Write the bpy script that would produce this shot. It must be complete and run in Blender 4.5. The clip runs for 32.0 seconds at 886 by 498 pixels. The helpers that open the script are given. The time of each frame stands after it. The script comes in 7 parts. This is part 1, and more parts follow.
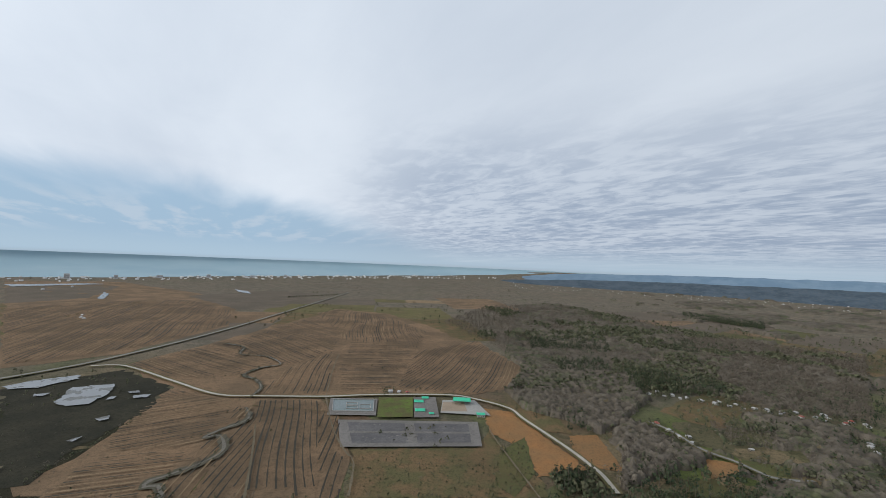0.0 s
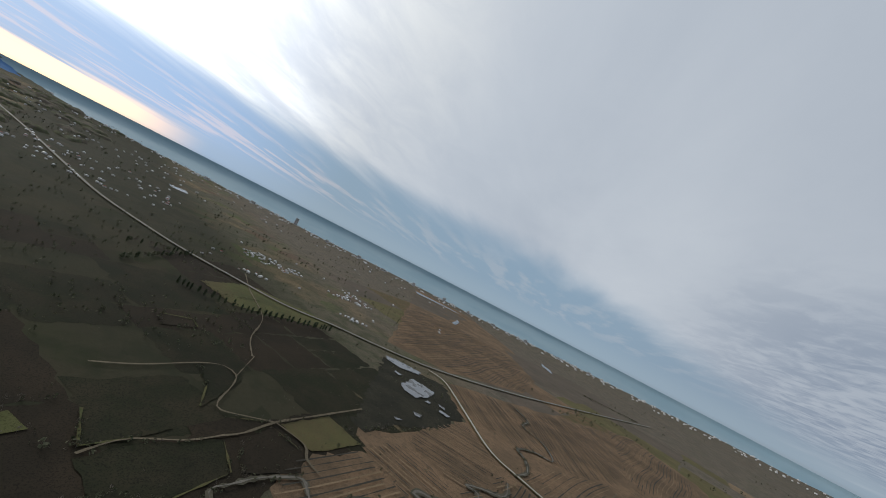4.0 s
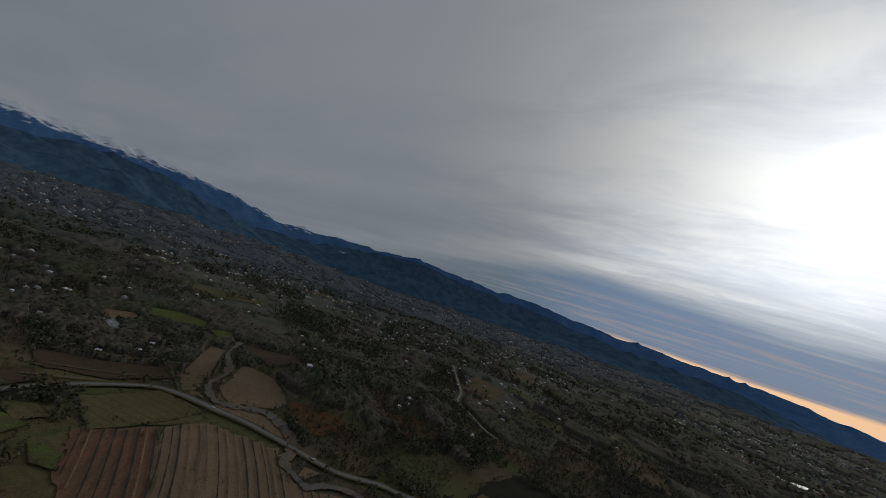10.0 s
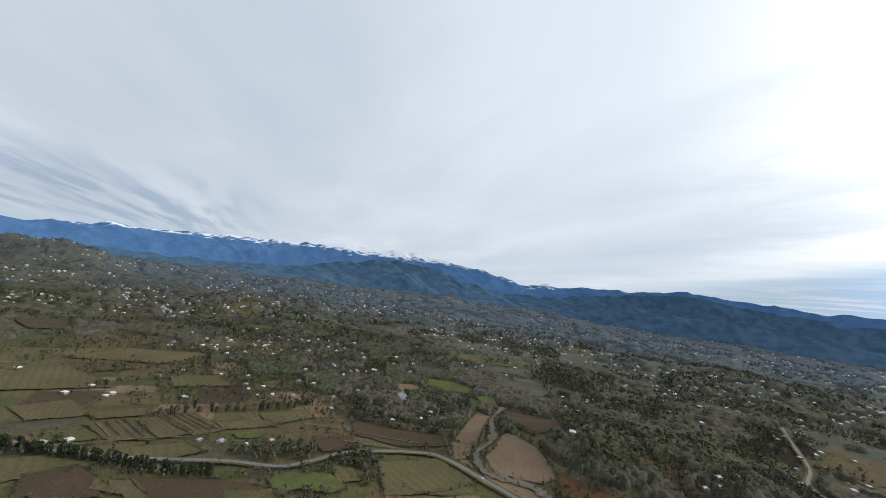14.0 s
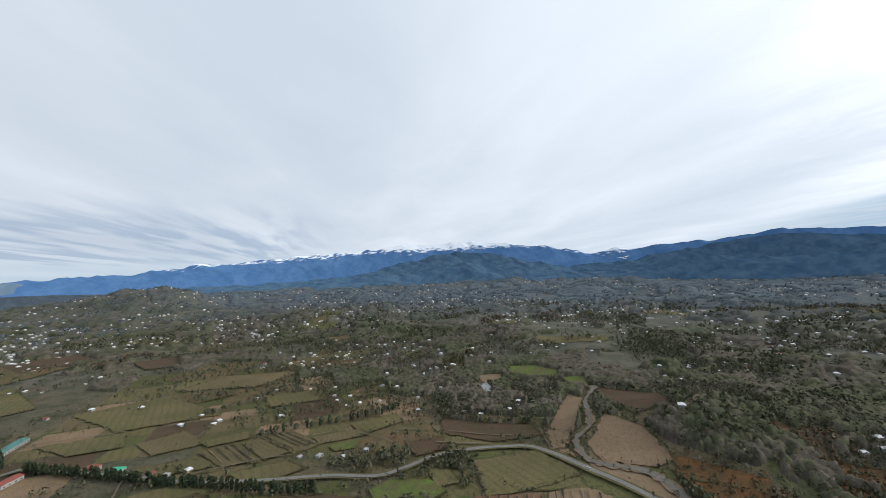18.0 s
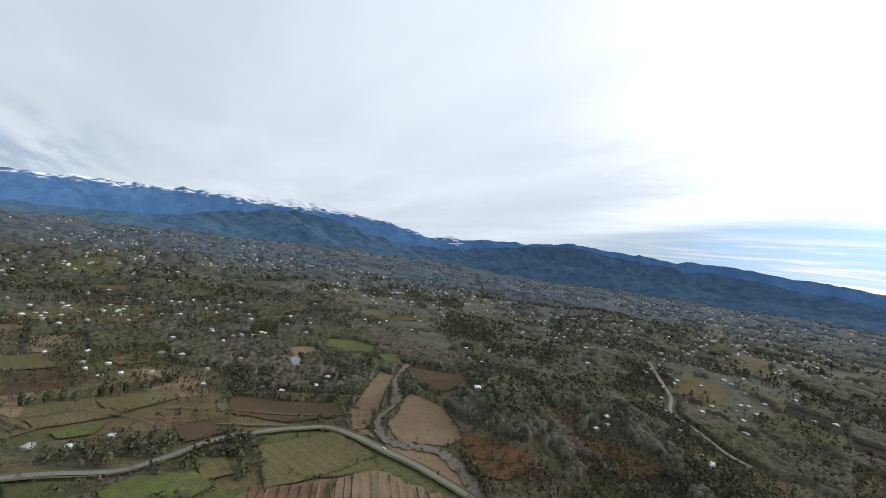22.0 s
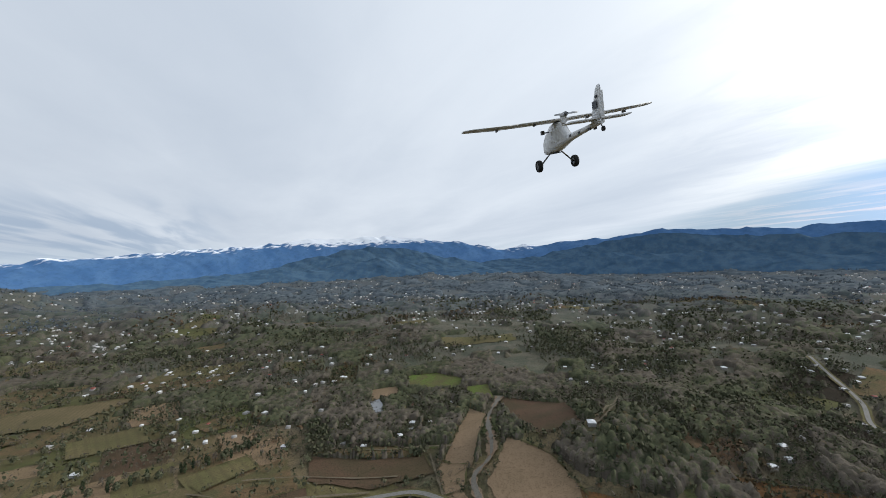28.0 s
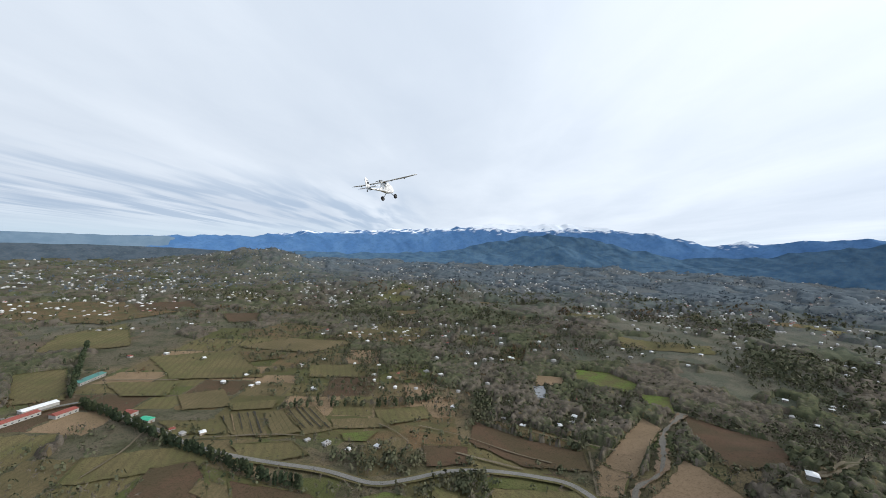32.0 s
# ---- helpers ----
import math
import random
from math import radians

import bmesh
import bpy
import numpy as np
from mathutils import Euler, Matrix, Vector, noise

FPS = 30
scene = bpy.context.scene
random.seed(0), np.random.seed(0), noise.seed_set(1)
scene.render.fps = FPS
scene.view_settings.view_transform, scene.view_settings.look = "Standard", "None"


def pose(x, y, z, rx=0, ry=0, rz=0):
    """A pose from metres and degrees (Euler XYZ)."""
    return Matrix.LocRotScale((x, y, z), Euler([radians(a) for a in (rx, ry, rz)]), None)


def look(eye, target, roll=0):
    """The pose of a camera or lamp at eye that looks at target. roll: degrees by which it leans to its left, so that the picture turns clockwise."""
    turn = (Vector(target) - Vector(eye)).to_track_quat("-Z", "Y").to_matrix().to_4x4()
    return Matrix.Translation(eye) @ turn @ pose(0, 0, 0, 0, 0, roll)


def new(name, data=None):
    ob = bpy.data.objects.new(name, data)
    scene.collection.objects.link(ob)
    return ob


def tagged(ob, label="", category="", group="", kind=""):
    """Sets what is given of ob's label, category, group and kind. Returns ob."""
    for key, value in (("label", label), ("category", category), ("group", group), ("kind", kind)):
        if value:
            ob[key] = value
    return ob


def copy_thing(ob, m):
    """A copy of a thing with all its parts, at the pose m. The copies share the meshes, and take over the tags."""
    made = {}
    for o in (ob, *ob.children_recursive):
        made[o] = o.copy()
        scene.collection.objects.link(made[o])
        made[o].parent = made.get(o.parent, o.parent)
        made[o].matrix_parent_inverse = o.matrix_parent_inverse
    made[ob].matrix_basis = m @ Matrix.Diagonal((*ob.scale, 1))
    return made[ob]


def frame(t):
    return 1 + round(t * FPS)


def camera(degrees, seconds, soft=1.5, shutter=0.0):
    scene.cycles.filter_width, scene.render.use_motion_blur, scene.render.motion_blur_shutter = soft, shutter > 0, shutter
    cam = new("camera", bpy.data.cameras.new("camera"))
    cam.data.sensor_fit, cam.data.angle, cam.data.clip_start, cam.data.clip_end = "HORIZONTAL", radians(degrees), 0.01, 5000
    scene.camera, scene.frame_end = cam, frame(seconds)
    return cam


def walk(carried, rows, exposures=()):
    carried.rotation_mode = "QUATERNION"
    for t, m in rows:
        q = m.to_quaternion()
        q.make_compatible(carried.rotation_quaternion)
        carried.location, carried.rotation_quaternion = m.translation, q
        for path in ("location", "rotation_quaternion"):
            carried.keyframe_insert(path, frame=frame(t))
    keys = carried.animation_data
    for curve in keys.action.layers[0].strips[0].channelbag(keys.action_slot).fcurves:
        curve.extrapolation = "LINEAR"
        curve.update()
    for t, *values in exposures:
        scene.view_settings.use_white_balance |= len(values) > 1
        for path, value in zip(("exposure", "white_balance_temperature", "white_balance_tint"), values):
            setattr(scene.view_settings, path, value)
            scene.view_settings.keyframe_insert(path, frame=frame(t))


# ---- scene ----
# One lens for the whole flight: the path is a slow chase over a coastal plain, turning from the sea to the mountains.
cam = camera(98.2, 32.0, soft=0.5)
ROWS = [
    (0, -11.2, 18.9, 236.9, 0.76, 2.05, -2.46),
    (0.5, -17.5, 20.9, 235.3, 1.40, 2.35, -7.04),
    (1, -24.0, 22.1, 234.4, -0.90, 1.43, -16.14),
    (1.5, -30.1, 22.7, 233.9, -8.91, 1.24, -19.65),
    (2, -33.9, 24.9, 233.9, -15.73, 2.34, -20.70),
    (2.5, -35.1, 27.3, 234.3, -20.54, 2.67, -21.83),
    (3, -34.0, 29.8, 234.8, -27.54, 2.14, -24.12),
    (3.5, -32.0, 32.6, 235.3, -38.35, 2.46, -25.83),
    (5.5, -30.1, 44.0, 239.2, -70.47, 6.13, -31.64),
    (6, -33.2, 49.5, 239.8, -83.38, 3.49, -30.93),
    (6.5, -35.7, 53.3, 240.1, -92.31, 2.66, -27.38),
    (7, -37.9, 55.1, 240.6, -98.67, 2.89, -26.37),
    (7.5, -42.1, 56.3, 241.1, -109.57, 2.91, -30.29),
    (8, -51.3, 58.5, 241.0, -121.75, 2.33, -32.15),
    (8.5, -60.6, 61.0, 240.1, -132.50, 1.90, -29.82),
    (9, -68.5, 62.8, 238.8, -143.14, 3.40, -24.77),
    (9.5, -71.8, 62.8, 238.2, -149.81, 4.85, -21.04),
    (10, -72.7, 61.1, 237.5, -155.14, 5.73, -18.92),
    (10.5, -74.1, 57.6, 236.5, -161.48, 5.68, -17.63),
    (11, -77.4, 52.8, 235.8, -168.21, 4.65, -15.46),
    (11.5, -82.4, 48.8, 235.5, -173.58, 3.56, -13.33),
    (12, -88.3, 45.1, 235.1, -177.35, 2.77, -12.06),
    (12.5, -95.6, 40.9, 234.7, 178.95, 2.63, -12.27),
    (13, -103.4, 35.1, 234.6, 174.90, 3.02, -12.44),
    (13.5, -105.7, 27.3, 235.3, 171.64, 4.23, -10.57),
    (14, -105.8, 18.8, 235.8, 169.06, 5.23, -7.83),
    (14.5, -105.2, 11.1, 236.1, 167.61, 5.26, -5.41),
    (16.5, -99.4, -4.2, 237.2, 163.60, 0.57, -6.69),
    (17, -99.3, -6.7, 237.6, 161.45, 1.09, -5.21),
    (17.5, -99.3, -8.2, 237.7, 160.52, 2.23, -2.03),
    (18, -99.7, -8.9, 237.3, 160.56, 3.06, 2.22),
    (18.5, -101.3, -10.1, 236.7, 161.63, 2.95, 7.06),
    (19, -103.5, -13.2, 236.2, 164.16, 1.85, 11.90),
    (19.5, -103.9, -19.0, 236.3, 168.69, -0.65, 14.18),
    (20, -104.2, -26.9, 236.6, 172.66, -2.28, 13.85),
    (20.5, -104.4, -35.2, 236.8, 176.40, -2.89, 12.42),
    (21, -104.4, -42.4, 236.8, -179.48, -2.86, 9.02),
    (21.5, -104.1, -48.0, 236.9, -176.11, -2.16, 2.67),
    (22, -104.2, -52.2, 237.3, -176.22, 0.04, -7.71),
    (22.5, -105.4, -56.0, 237.7, -178.65, 0.50, -9.16),
    (23, -107.4, -60.2, 238.0, 179.19, 0.12, -9.06),
    (23.5, -109.2, -65.9, 237.9, 177.77, -0.66, -7.32),
    (24, -112.2, -75.4, 237.6, 176.45, -1.69, -5.50),
    (24.5, -116.0, -88.6, 237.1, 175.50, -2.94, -4.62),
    (25, -117, -102, 236.9, 172.97, -3.7, -7.33),
    (25.5, -117.6, -116, 237.1, 170.43, -4.46, -10.05),
    (26, -118, -129, 237.3, 167.9, -5.21, -12.77),
    (26.5, -116.5, -139, 237.5, 166.94, -7.18, -15.98),
    (27, -113.49, -134.62, 237.07, 159.93, -2.99, -0.56),
    (27.5, -111.82, -136.02, 236.31, 165.39, 1.13, 6.73),
    (28, -111.69, -135.94, 236.51, 172.78, 1.93, 2.15),
    (28.5, -113.66, -135.90, 236.98, 169.66, 0.23, -8.61),
    (29, -115.62, -136.17, 237.59, 164.81, -1.04, -12.09),
    (29.5, -118.04, -135.63, 237.73, 161.35, -1.86, -12.38),
    (30, -120.44, -134.67, 237.58, 157.76, -2.78, -12.30),
    (30.5, -122.90, -133.02, 236.59, 154.08, -2.49, -10.83),
    (31, -124.90, -131.30, 235.96, 150.79, -1.67, -8.21),
    (31.5, -125.87, -130.10, 235.66, 148.21, -0.69, -4.89),
    (32, -125.85, -129.27, 235.89, 146.42, -0.02, -2.08),
]
walk(cam, [(t, pose(x, y, z, 0, 0, -yaw) @ pose(0, 0, 0, 90 + pitch) @ pose(0, 0, 0, 0, 0, -roll)) for t, x, y, z, yaw, pitch, roll in ROWS],
     [(0, 0.05), (1.0, 0.05), (2.0, -0.15), (3.0, -0.15), (3.5, -0.2), (5.5, -1.75), (7.0, -2.0), (8.0, -2.15), (9.0, -2.1), (10.0, -1.85), (11.0, -1.5), (11.5, -0.9), (12.0, -0.1), (13.0, 0.0), (17.0, 0.15), (19.0, 0.2), (20.0, 0.25), (22.0, 0.15), (24.0, 0.05), (26.5, 0.3), (27.0, 0.3), (28.0, 0.05), (29.0, 0.2), (30.0, 0.22), (31.0, 0.35), (32.0, 0.32)])

# ---- daylight: veiled sun over the sea, broken overcast ----
SUN_YAW, SUN_ELEV = 253.5, 23.0


def heading(yaw, elev):
    a, e = radians(yaw), radians(elev)
    return Vector((math.sin(a) * math.cos(e), math.cos(a) * math.cos(e), math.sin(e)))


lamp = bpy.data.lights.new("sun", "SUN")
lamp.energy, lamp.angle, lamp.color = 1.5, radians(10), (1.0, 0.95, 0.87)
sun = new("sun", lamp)
sun.matrix_world = look(heading(SUN_YAW, SUN_ELEV) * 100, (0, 0, 0))


class Nodes:
    """Short notation for node trees."""

    def __init__(self, tree):
        self.tree = tree
        tree.nodes.clear()

    def add(self, kind, **values):
        node = self.tree.nodes.new("ShaderNode" + kind)
        for key, value in values.items():
            self.put(node.inputs[key], value)
        return node

    def put(self, socket, value):
        if isinstance(value, bpy.types.NodeSocket):
            self.tree.links.new(value, socket)
        else:
            socket.default_value = value

    def math(self, op, a, b=0.0, clamp=False):
        node = self.tree.nodes.new("ShaderNodeMath")
        node.operation, node.use_clamp = op, clamp
        self.put(node.inputs[0], a)
        self.put(node.inputs[1], b)
        return node.outputs[0]

    def span(self, value, a, b, c=0.0, d=1.0):
        node = self.tree.nodes.new("ShaderNodeMapRange")
        node.interpolation_type = "SMOOTHSTEP"
        for socket, v in zip(node.inputs, (value, a, b, c, d)):
            self.put(socket, v)
        return node.outputs[0]

    def mix(self, fac, a, b, blend="MIX"):
        node = self.tree.nodes.new("ShaderNodeMix")
        node.data_type, node.blend_type = "RGBA", blend
        self.put(node.inputs[0], fac)
        self.put(node.inputs[6], a if not isinstance(a, tuple) else (*a, 1.0)[:4])
        self.put(node.inputs[7], b if not isinstance(b, tuple) else (*b, 1.0)[:4])
        return node.outputs[2]

    def noise(self, vector, scale, detail=4.0, rough=0.55, distort=0.0):
        node = self.add("TexNoise", Scale=scale, Detail=detail, Roughness=rough, Distortion=distort)
        self.put(node.inputs["Vector"], vector)
        return node.outputs["Fac"]

    def scaled(self, vector, x, y, z):
        node = self.tree.nodes.new("ShaderNodeVectorMath")
        node.operation = "MULTIPLY"
        self.put(node.inputs[0], vector)
        node.inputs[1].default_value = (x, y, z)
        return node.outputs[0]


def make_world():
    world = bpy.data.worlds.new("overcast_sky")
    scene.world = world
    world.use_nodes = True
    n = Nodes(world.node_tree)
    coord = n.add("TexCoord").outputs["Generated"]
    sep = n.add("SeparateXYZ", Vector=coord)
    x, y, z = sep.outputs["X"], sep.outputs["Y"], sep.outputs["Z"]

    def times(a, b):
        return n.math("MULTIPLY", a, b)

    def plus(a, b):
        return n.math("ADD", a, b)

    flat = n.math("SQRT", n.math("MAXIMUM", n.math("SUBTRACT", 1.0, times(z, z)), 0.01))
    hx, hy = n.math("DIVIDE", x, flat), n.math("DIVIDE", y, flat)

    def facing(yaw):
        """Cosine of the turn from a bearing, along the horizon."""
        return plus(times(hx, math.sin(radians(yaw))), times(hy, math.cos(radians(yaw))))

    sky = n.add("TexSky")
    sky.sky_type, sky.sun_disc = "NISHITA", False
    sky.sun_elevation, sky.sun_rotation = radians(SUN_ELEV), radians(SUN_YAW)
    sky.air_density, sky.dust_density = 1.2, 2.0
    clear = n.mix(1.0, sky.outputs["Color"], (0.075, 0.085, 0.10), "MULTIPLY")
    # direction projected on a cloud deck whose streaks run from the north-west to the south-east
    up = plus(n.math("MAXIMUM", z, 0.0), 0.06)
    along = n.math("DIVIDE", plus(times(x, 0.5), times(y, -0.866)), up)
    across = n.math("DIVIDE", plus(times(x, 0.866), times(y, 0.5)), up)
    streaky = n.add("CombineXYZ", X=times(along, 0.36), Y=across, Z=0.0).outputs[0]
    even = n.add("CombineXYZ", X=times(along, 0.6), Y=across, Z=3.0).outputs[0]
    broad = n.noise(streaky, 0.42, 3.0, 0.45, 0.4)
    streak = n.noise(streaky, 1.0, 5.0, 0.50, 0.4)
    fine = n.noise(even, 3.2, 6.0, 0.62, 0.6)
    band = n.noise(n.scaled(streaky, 0.55, 1.0, 1.0), 2.3, 4.0, 0.5, 0.3)
    puffs = n.noise(even, 5.5, 5.0, 0.58, 0.4)
    # nearness to the veiled sun
    toward = n.tree.nodes.new("ShaderNodeVectorMath")
    toward.operation = "DOT_PRODUCT"
    n.put(toward.inputs[0], coord)
    toward.inputs[1].default_value = heading(SUN_YAW, SUN_ELEV)
    lit = n.math("MAXIMUM", toward.outputs["Value"], 0.0)
    wide_glow, glow = n.math("POWER", lit, 8.0), n.math("POWER", lit, 20.0)
    halo, core = n.math("POWER", lit, 70.0), n.math("POWER", lit, 420.0)
    # the deck: thick and thin places
    tone = plus(times(broad, 0.56), plus(times(streak, 0.36), times(fine, 0.08)))
    deck = n.mix(n.span(tone, 0.26, 0.74), (0.60, 0.65, 0.72), (0.85, 0.88, 0.915))
    deck = n.mix(n.span(lit, 0.55, 1.0, 0.0, 0.85), deck, n.mix(n.span(plus(times(tone, 0.75), times(fine, 0.25)), 0.40, 0.60), (0.74, 0.75, 0.78), (1.12, 1.08, 0.99)))
    # cells of lower cloud in the north-east
    cells = times(n.span(facing(32.0), 0.62, 0.92), times(n.span(z, 0.005, 0.03), n.span(z, 0.42, 0.12)))
    deck = n.mix(times(cells, 0.85), deck, n.mix(n.span(plus(times(puffs, 0.6), times(streak, 0.4)), 0.40, 0.60), (0.33, 0.40, 0.51), (0.60, 0.65, 0.72)))
    # a dark wedge of cloud low in the south-east
    wedge = times(n.span(facing(117.0), 0.86, 0.96), times(n.span(z, 0.015, 0.05), n.span(z, 0.20, 0.09)))
    deck = n.mix(times(wedge, n.span(plus(times(streak, 0.35), times(band, 0.65)), 0.42, 0.58, 0.05, 0.8)), deck, (0.40, 0.49, 0.61))
    bright = plus(plus(0.96, times(toward.outputs["Value"], 0.10)), plus(times(wide_glow, n.span(z, 0.05, 0.35, 0.9, 1.1)), times(glow, n.span(z, 0.05, 0.25, 1.6, 2.0))))
    # the lit edge of the deck above the slate bank
    side = facing(SUN_YAW)
    rim = times(n.span(side, 0.75, 0.97), times(n.span(z, 0.12, 0.19), n.span(z, 0.40, 0.22)))
    bright = plus(bright, times(rim, n.span(streak, 0.35, 0.65, 0.3, 0.9)))
    shine = n.add("CombineXYZ", X=times(bright, 0.91), Y=times(bright, 0.955), Z=times(bright, 1.01))
    deck = n.mix(1.0, deck, shine.outputs[0], "MULTIPLY")
    rays = plus(times(core, 4.0), times(halo, 0.5))
    deck = n.mix(1.0, deck, n.add("CombineXYZ", X=rays, Y=times(rays, 0.98), Z=times(rays, 0.92)).outputs[0], "ADD")
    # the clear strip under the deck, deep over the sea and thin elsewhere
    west = n.span(facing(278.0), 0.05, 0.62)
    top = plus(0.035, times(west, 0.115))
    edge = n.math("SUBTRACT", plus(z, times(n.math("SUBTRACT", plus(times(streak, 0.6), times(band, 0.4)), 0.5), plus(0.05, times(west, 0.07)))), top)
    strip = n.mix(west, n.mix(n.span(facing(30.0), 0.3, 0.8), (0.43, 0.53, 0.64), (0.33, 0.43, 0.55)), (0.33, 0.47, 0.62))
    strip = n.mix(n.span(side, 0.72, 0.98), strip, (0.46, 0.70, 1.10))
    strip = n.mix(n.span(z, 0.05, 0.0, 0.0, 0.35), strip, (0.50, 0.62, 0.70))
    strip = n.mix(0.08, strip, clear, "ADD")
    wisp = times(n.span(plus(times(band, 0.7), times(fine, 0.3)), 0.47, 0.60), times(n.span(z, 0.025, 0.05), n.span(z, 0.13, 0.08)))
    strip = n.mix(times(wisp, times(west, 0.35)), strip, n.mix(n.span(side, 0.6, 0.95), (0.64, 0.68, 0.74), (1.5, 1.15, 1.05)))
    fire = times(n.span(plus(z, times(n.math("SUBTRACT", streak, 0.5), 0.03)), 0.034, 0.016), n.span(facing(243.0), 0.80, 0.95))
    strip = n.mix(fire, strip, (3.2, 2.05, 1.2))
    colour = n.mix(n.span(edge, -0.045, 0.035), strip, deck)
    colour = n.mix(n.span(z, 0.0, -0.03), colour, (0.25, 0.28, 0.30))
    back = n.add("Background", Color=colour, Strength=1.0)
    n.tree.links.new(back.outputs[0], n.add("OutputWorld").inputs["Surface"])


make_world()


# ---- materials ----
def material(name, build, rough=0.9, bump=0.0, metal=0.0, spec=0.3):
    mat = bpy.data.materials.new(name)
    mat.use_nodes = True
    n = Nodes(mat.node_tree)
    shader = n.add("BsdfPrincipled", Roughness=rough, Metallic=metal)
    shader.inputs["Specular IOR Level"].default_value = spec
    pos = n.add("NewGeometry").outputs["Position"]
    colour, height = build(n, pos)
    n.put(shader.inputs["Base Color"], colour if not isinstance(colour, tuple) else (*colour, 1.0))
    if bump and height is not None:
        b = n.add("Bump", Strength=bump, Distance=1.0, Height=height)
        n.tree.links.new(b.outputs[0], shader.inputs["Normal"])
    n.tree.links.new(shader.outputs[0], n.add("OutputMaterial").inputs["Surface"])
    return mat


# ---- the lie of the land ----
HUB = (-90.0, -30.0)
EYE = 238.0
FLAT, RIM = 2500.0, 4800.0


def lattice(ix, iy, seed):
    h = np.sin(ix * 127.1 + iy * 311.7 + seed * 74.7) * 43758.5453
    return h - np.floor(h)


def value_noise(x, y, size, seed=0):
    x, y = x / size, y / size
    ix, iy = np.floor(x), np.floor(y)
    fx, fy = x - ix, y - iy
    fx, fy = fx * fx * (3 - 2 * fx), fy * fy * (3 - 2 * fy)
    a, b = lattice(ix, iy, seed), lattice(ix + 1, iy, seed)
    c, d = lattice(ix, iy + 1, seed), lattice(ix + 1, iy + 1, seed)
    return (a + (b - a) * fx) + ((c + (d - c) * fx) - (a + (b - a) * fx)) * fy


def fractal(x, y, size, octaves=4, seed=0):
    total, gain, norm = 0.0, 1.0, 0.0
    for k in range(octaves):
        total = total + gain * value_noise(x, y, size / 2 ** k, seed + 17 * k)
        norm += gain
        gain *= 0.5
    return total / norm


def ease(v, a, b):
    s = np.clip((v - a) / (b - a), 0, 1)
    return s * s * (3 - 2 * s)


def true_range(r):
    """The distance in nature of what is built at the radius r: past FLAT the country is drawn together towards the rim."""
    s = np.clip((r - FLAT) / (RIM - FLAT), 0, 0.99997)
    return np.where(r < FLAT, r, FLAT - (RIM - FLAT) * np.log(1 - s))


def built_range(true):
    true = np.asarray(true, float)
    return np.where(true < FLAT, true, FLAT + (RIM - FLAT) * (1 - np.exp(-(true - FLAT) / (RIM - FLAT))))


def bowl(x, y):
    r = np.hypot(x - HUB[0], y - HUB[1])
    far = np.maximum(true_range(r), 1.0)
    return np.where(r < FLAT, 0.0, EYE * (1 - r / far))


# bearing and distance of the shore, degrees and metres
SHORE = [(254, 30000), (259, 27000), (263, 10000), (268, 6200), (277, 5100), (287, 4600), (298, 4150), (312, 4150), (320, 4200), (327, 4400),
         (338, 4900), (349, 5600), (361, 7000), (370, 9500), (377, 16000), (382, 30000)]


def bearing(x, y):
    return np.degrees(np.arctan2(x - HUB[0], y - HUB[1])) % 360


def shore_gap(x, y):
    """Metres (as built) from a point to the shore along its bearing; negative at sea."""
    b = bearing(x, y)
    b = np.where(b < 100, b + 360, b)
    keys = np.array(SHORE, float)
    d = np.interp(b, keys[:, 0], keys[:, 1], left=1e6, right=1e6)
    d = np.where((b < 254) | (b > 382), 1e6, d)
    wob = 40 * (fractal(x, y, 400, 3, 5) - 0.5)
    return built_range(d) - np.hypot(x - HUB[0], y - HUB[1]) + wob


# single hills: x, y, height, radius along x, radius along y
HILLS = [(-215, -590, 36, 120, 85), (-330, -690, 32, 170, 110), (2910, -1833, 105, 430, 330), (2620, -1880, 50, 300, 300), (-420, -590, 14, 120, 80), (-700, -1000, 25, 250, 180)]


def height(x, y):
    x, y = np.asarray(x, float), np.asarray(y, float)
    z = bowl(x, y)
    south = ease(-y - 0.12 * x, 700, 1500)
    rolling = 95 * fractal(x, y, 560, 4, 3) ** 1.7 + 52 * (fractal(x, y, 170, 3, 9) - 0.40)
    z = z + south * rolling * (0.55 + 0.45 * ease(x, -1500, -300))
    for hx, hy, hh, rx, ry in HILLS:
        d = ((x - hx) / rx) ** 2 + ((y - hy) / ry) ** 2
        z = z + hh * np.exp(-d) * (0.75 + 0.5 * fractal(x, y, 90, 3, 21))
    z = z - 14.0 * ease(-shore_gap(x, y), -10, 40)
    return z


def grid_mesh(name, xs, ys, zs, closed=False):
    """A sheet from three arrays of rows by columns."""
    rows, cols = xs.shape
    verts = np.stack([xs, ys, zs], 2).reshape(-1, 3)
    i, j = np.meshgrid(np.arange(rows - 1), np.arange(cols if closed else cols - 1), indexing="ij")
    k = (j + 1) % cols
    quads = np.stack([i * cols + j, i * cols + k, (i + 1) * cols + k, (i + 1) * cols + j], 2).reshape(-1, 4)
    return quick_mesh(name, verts, quads)


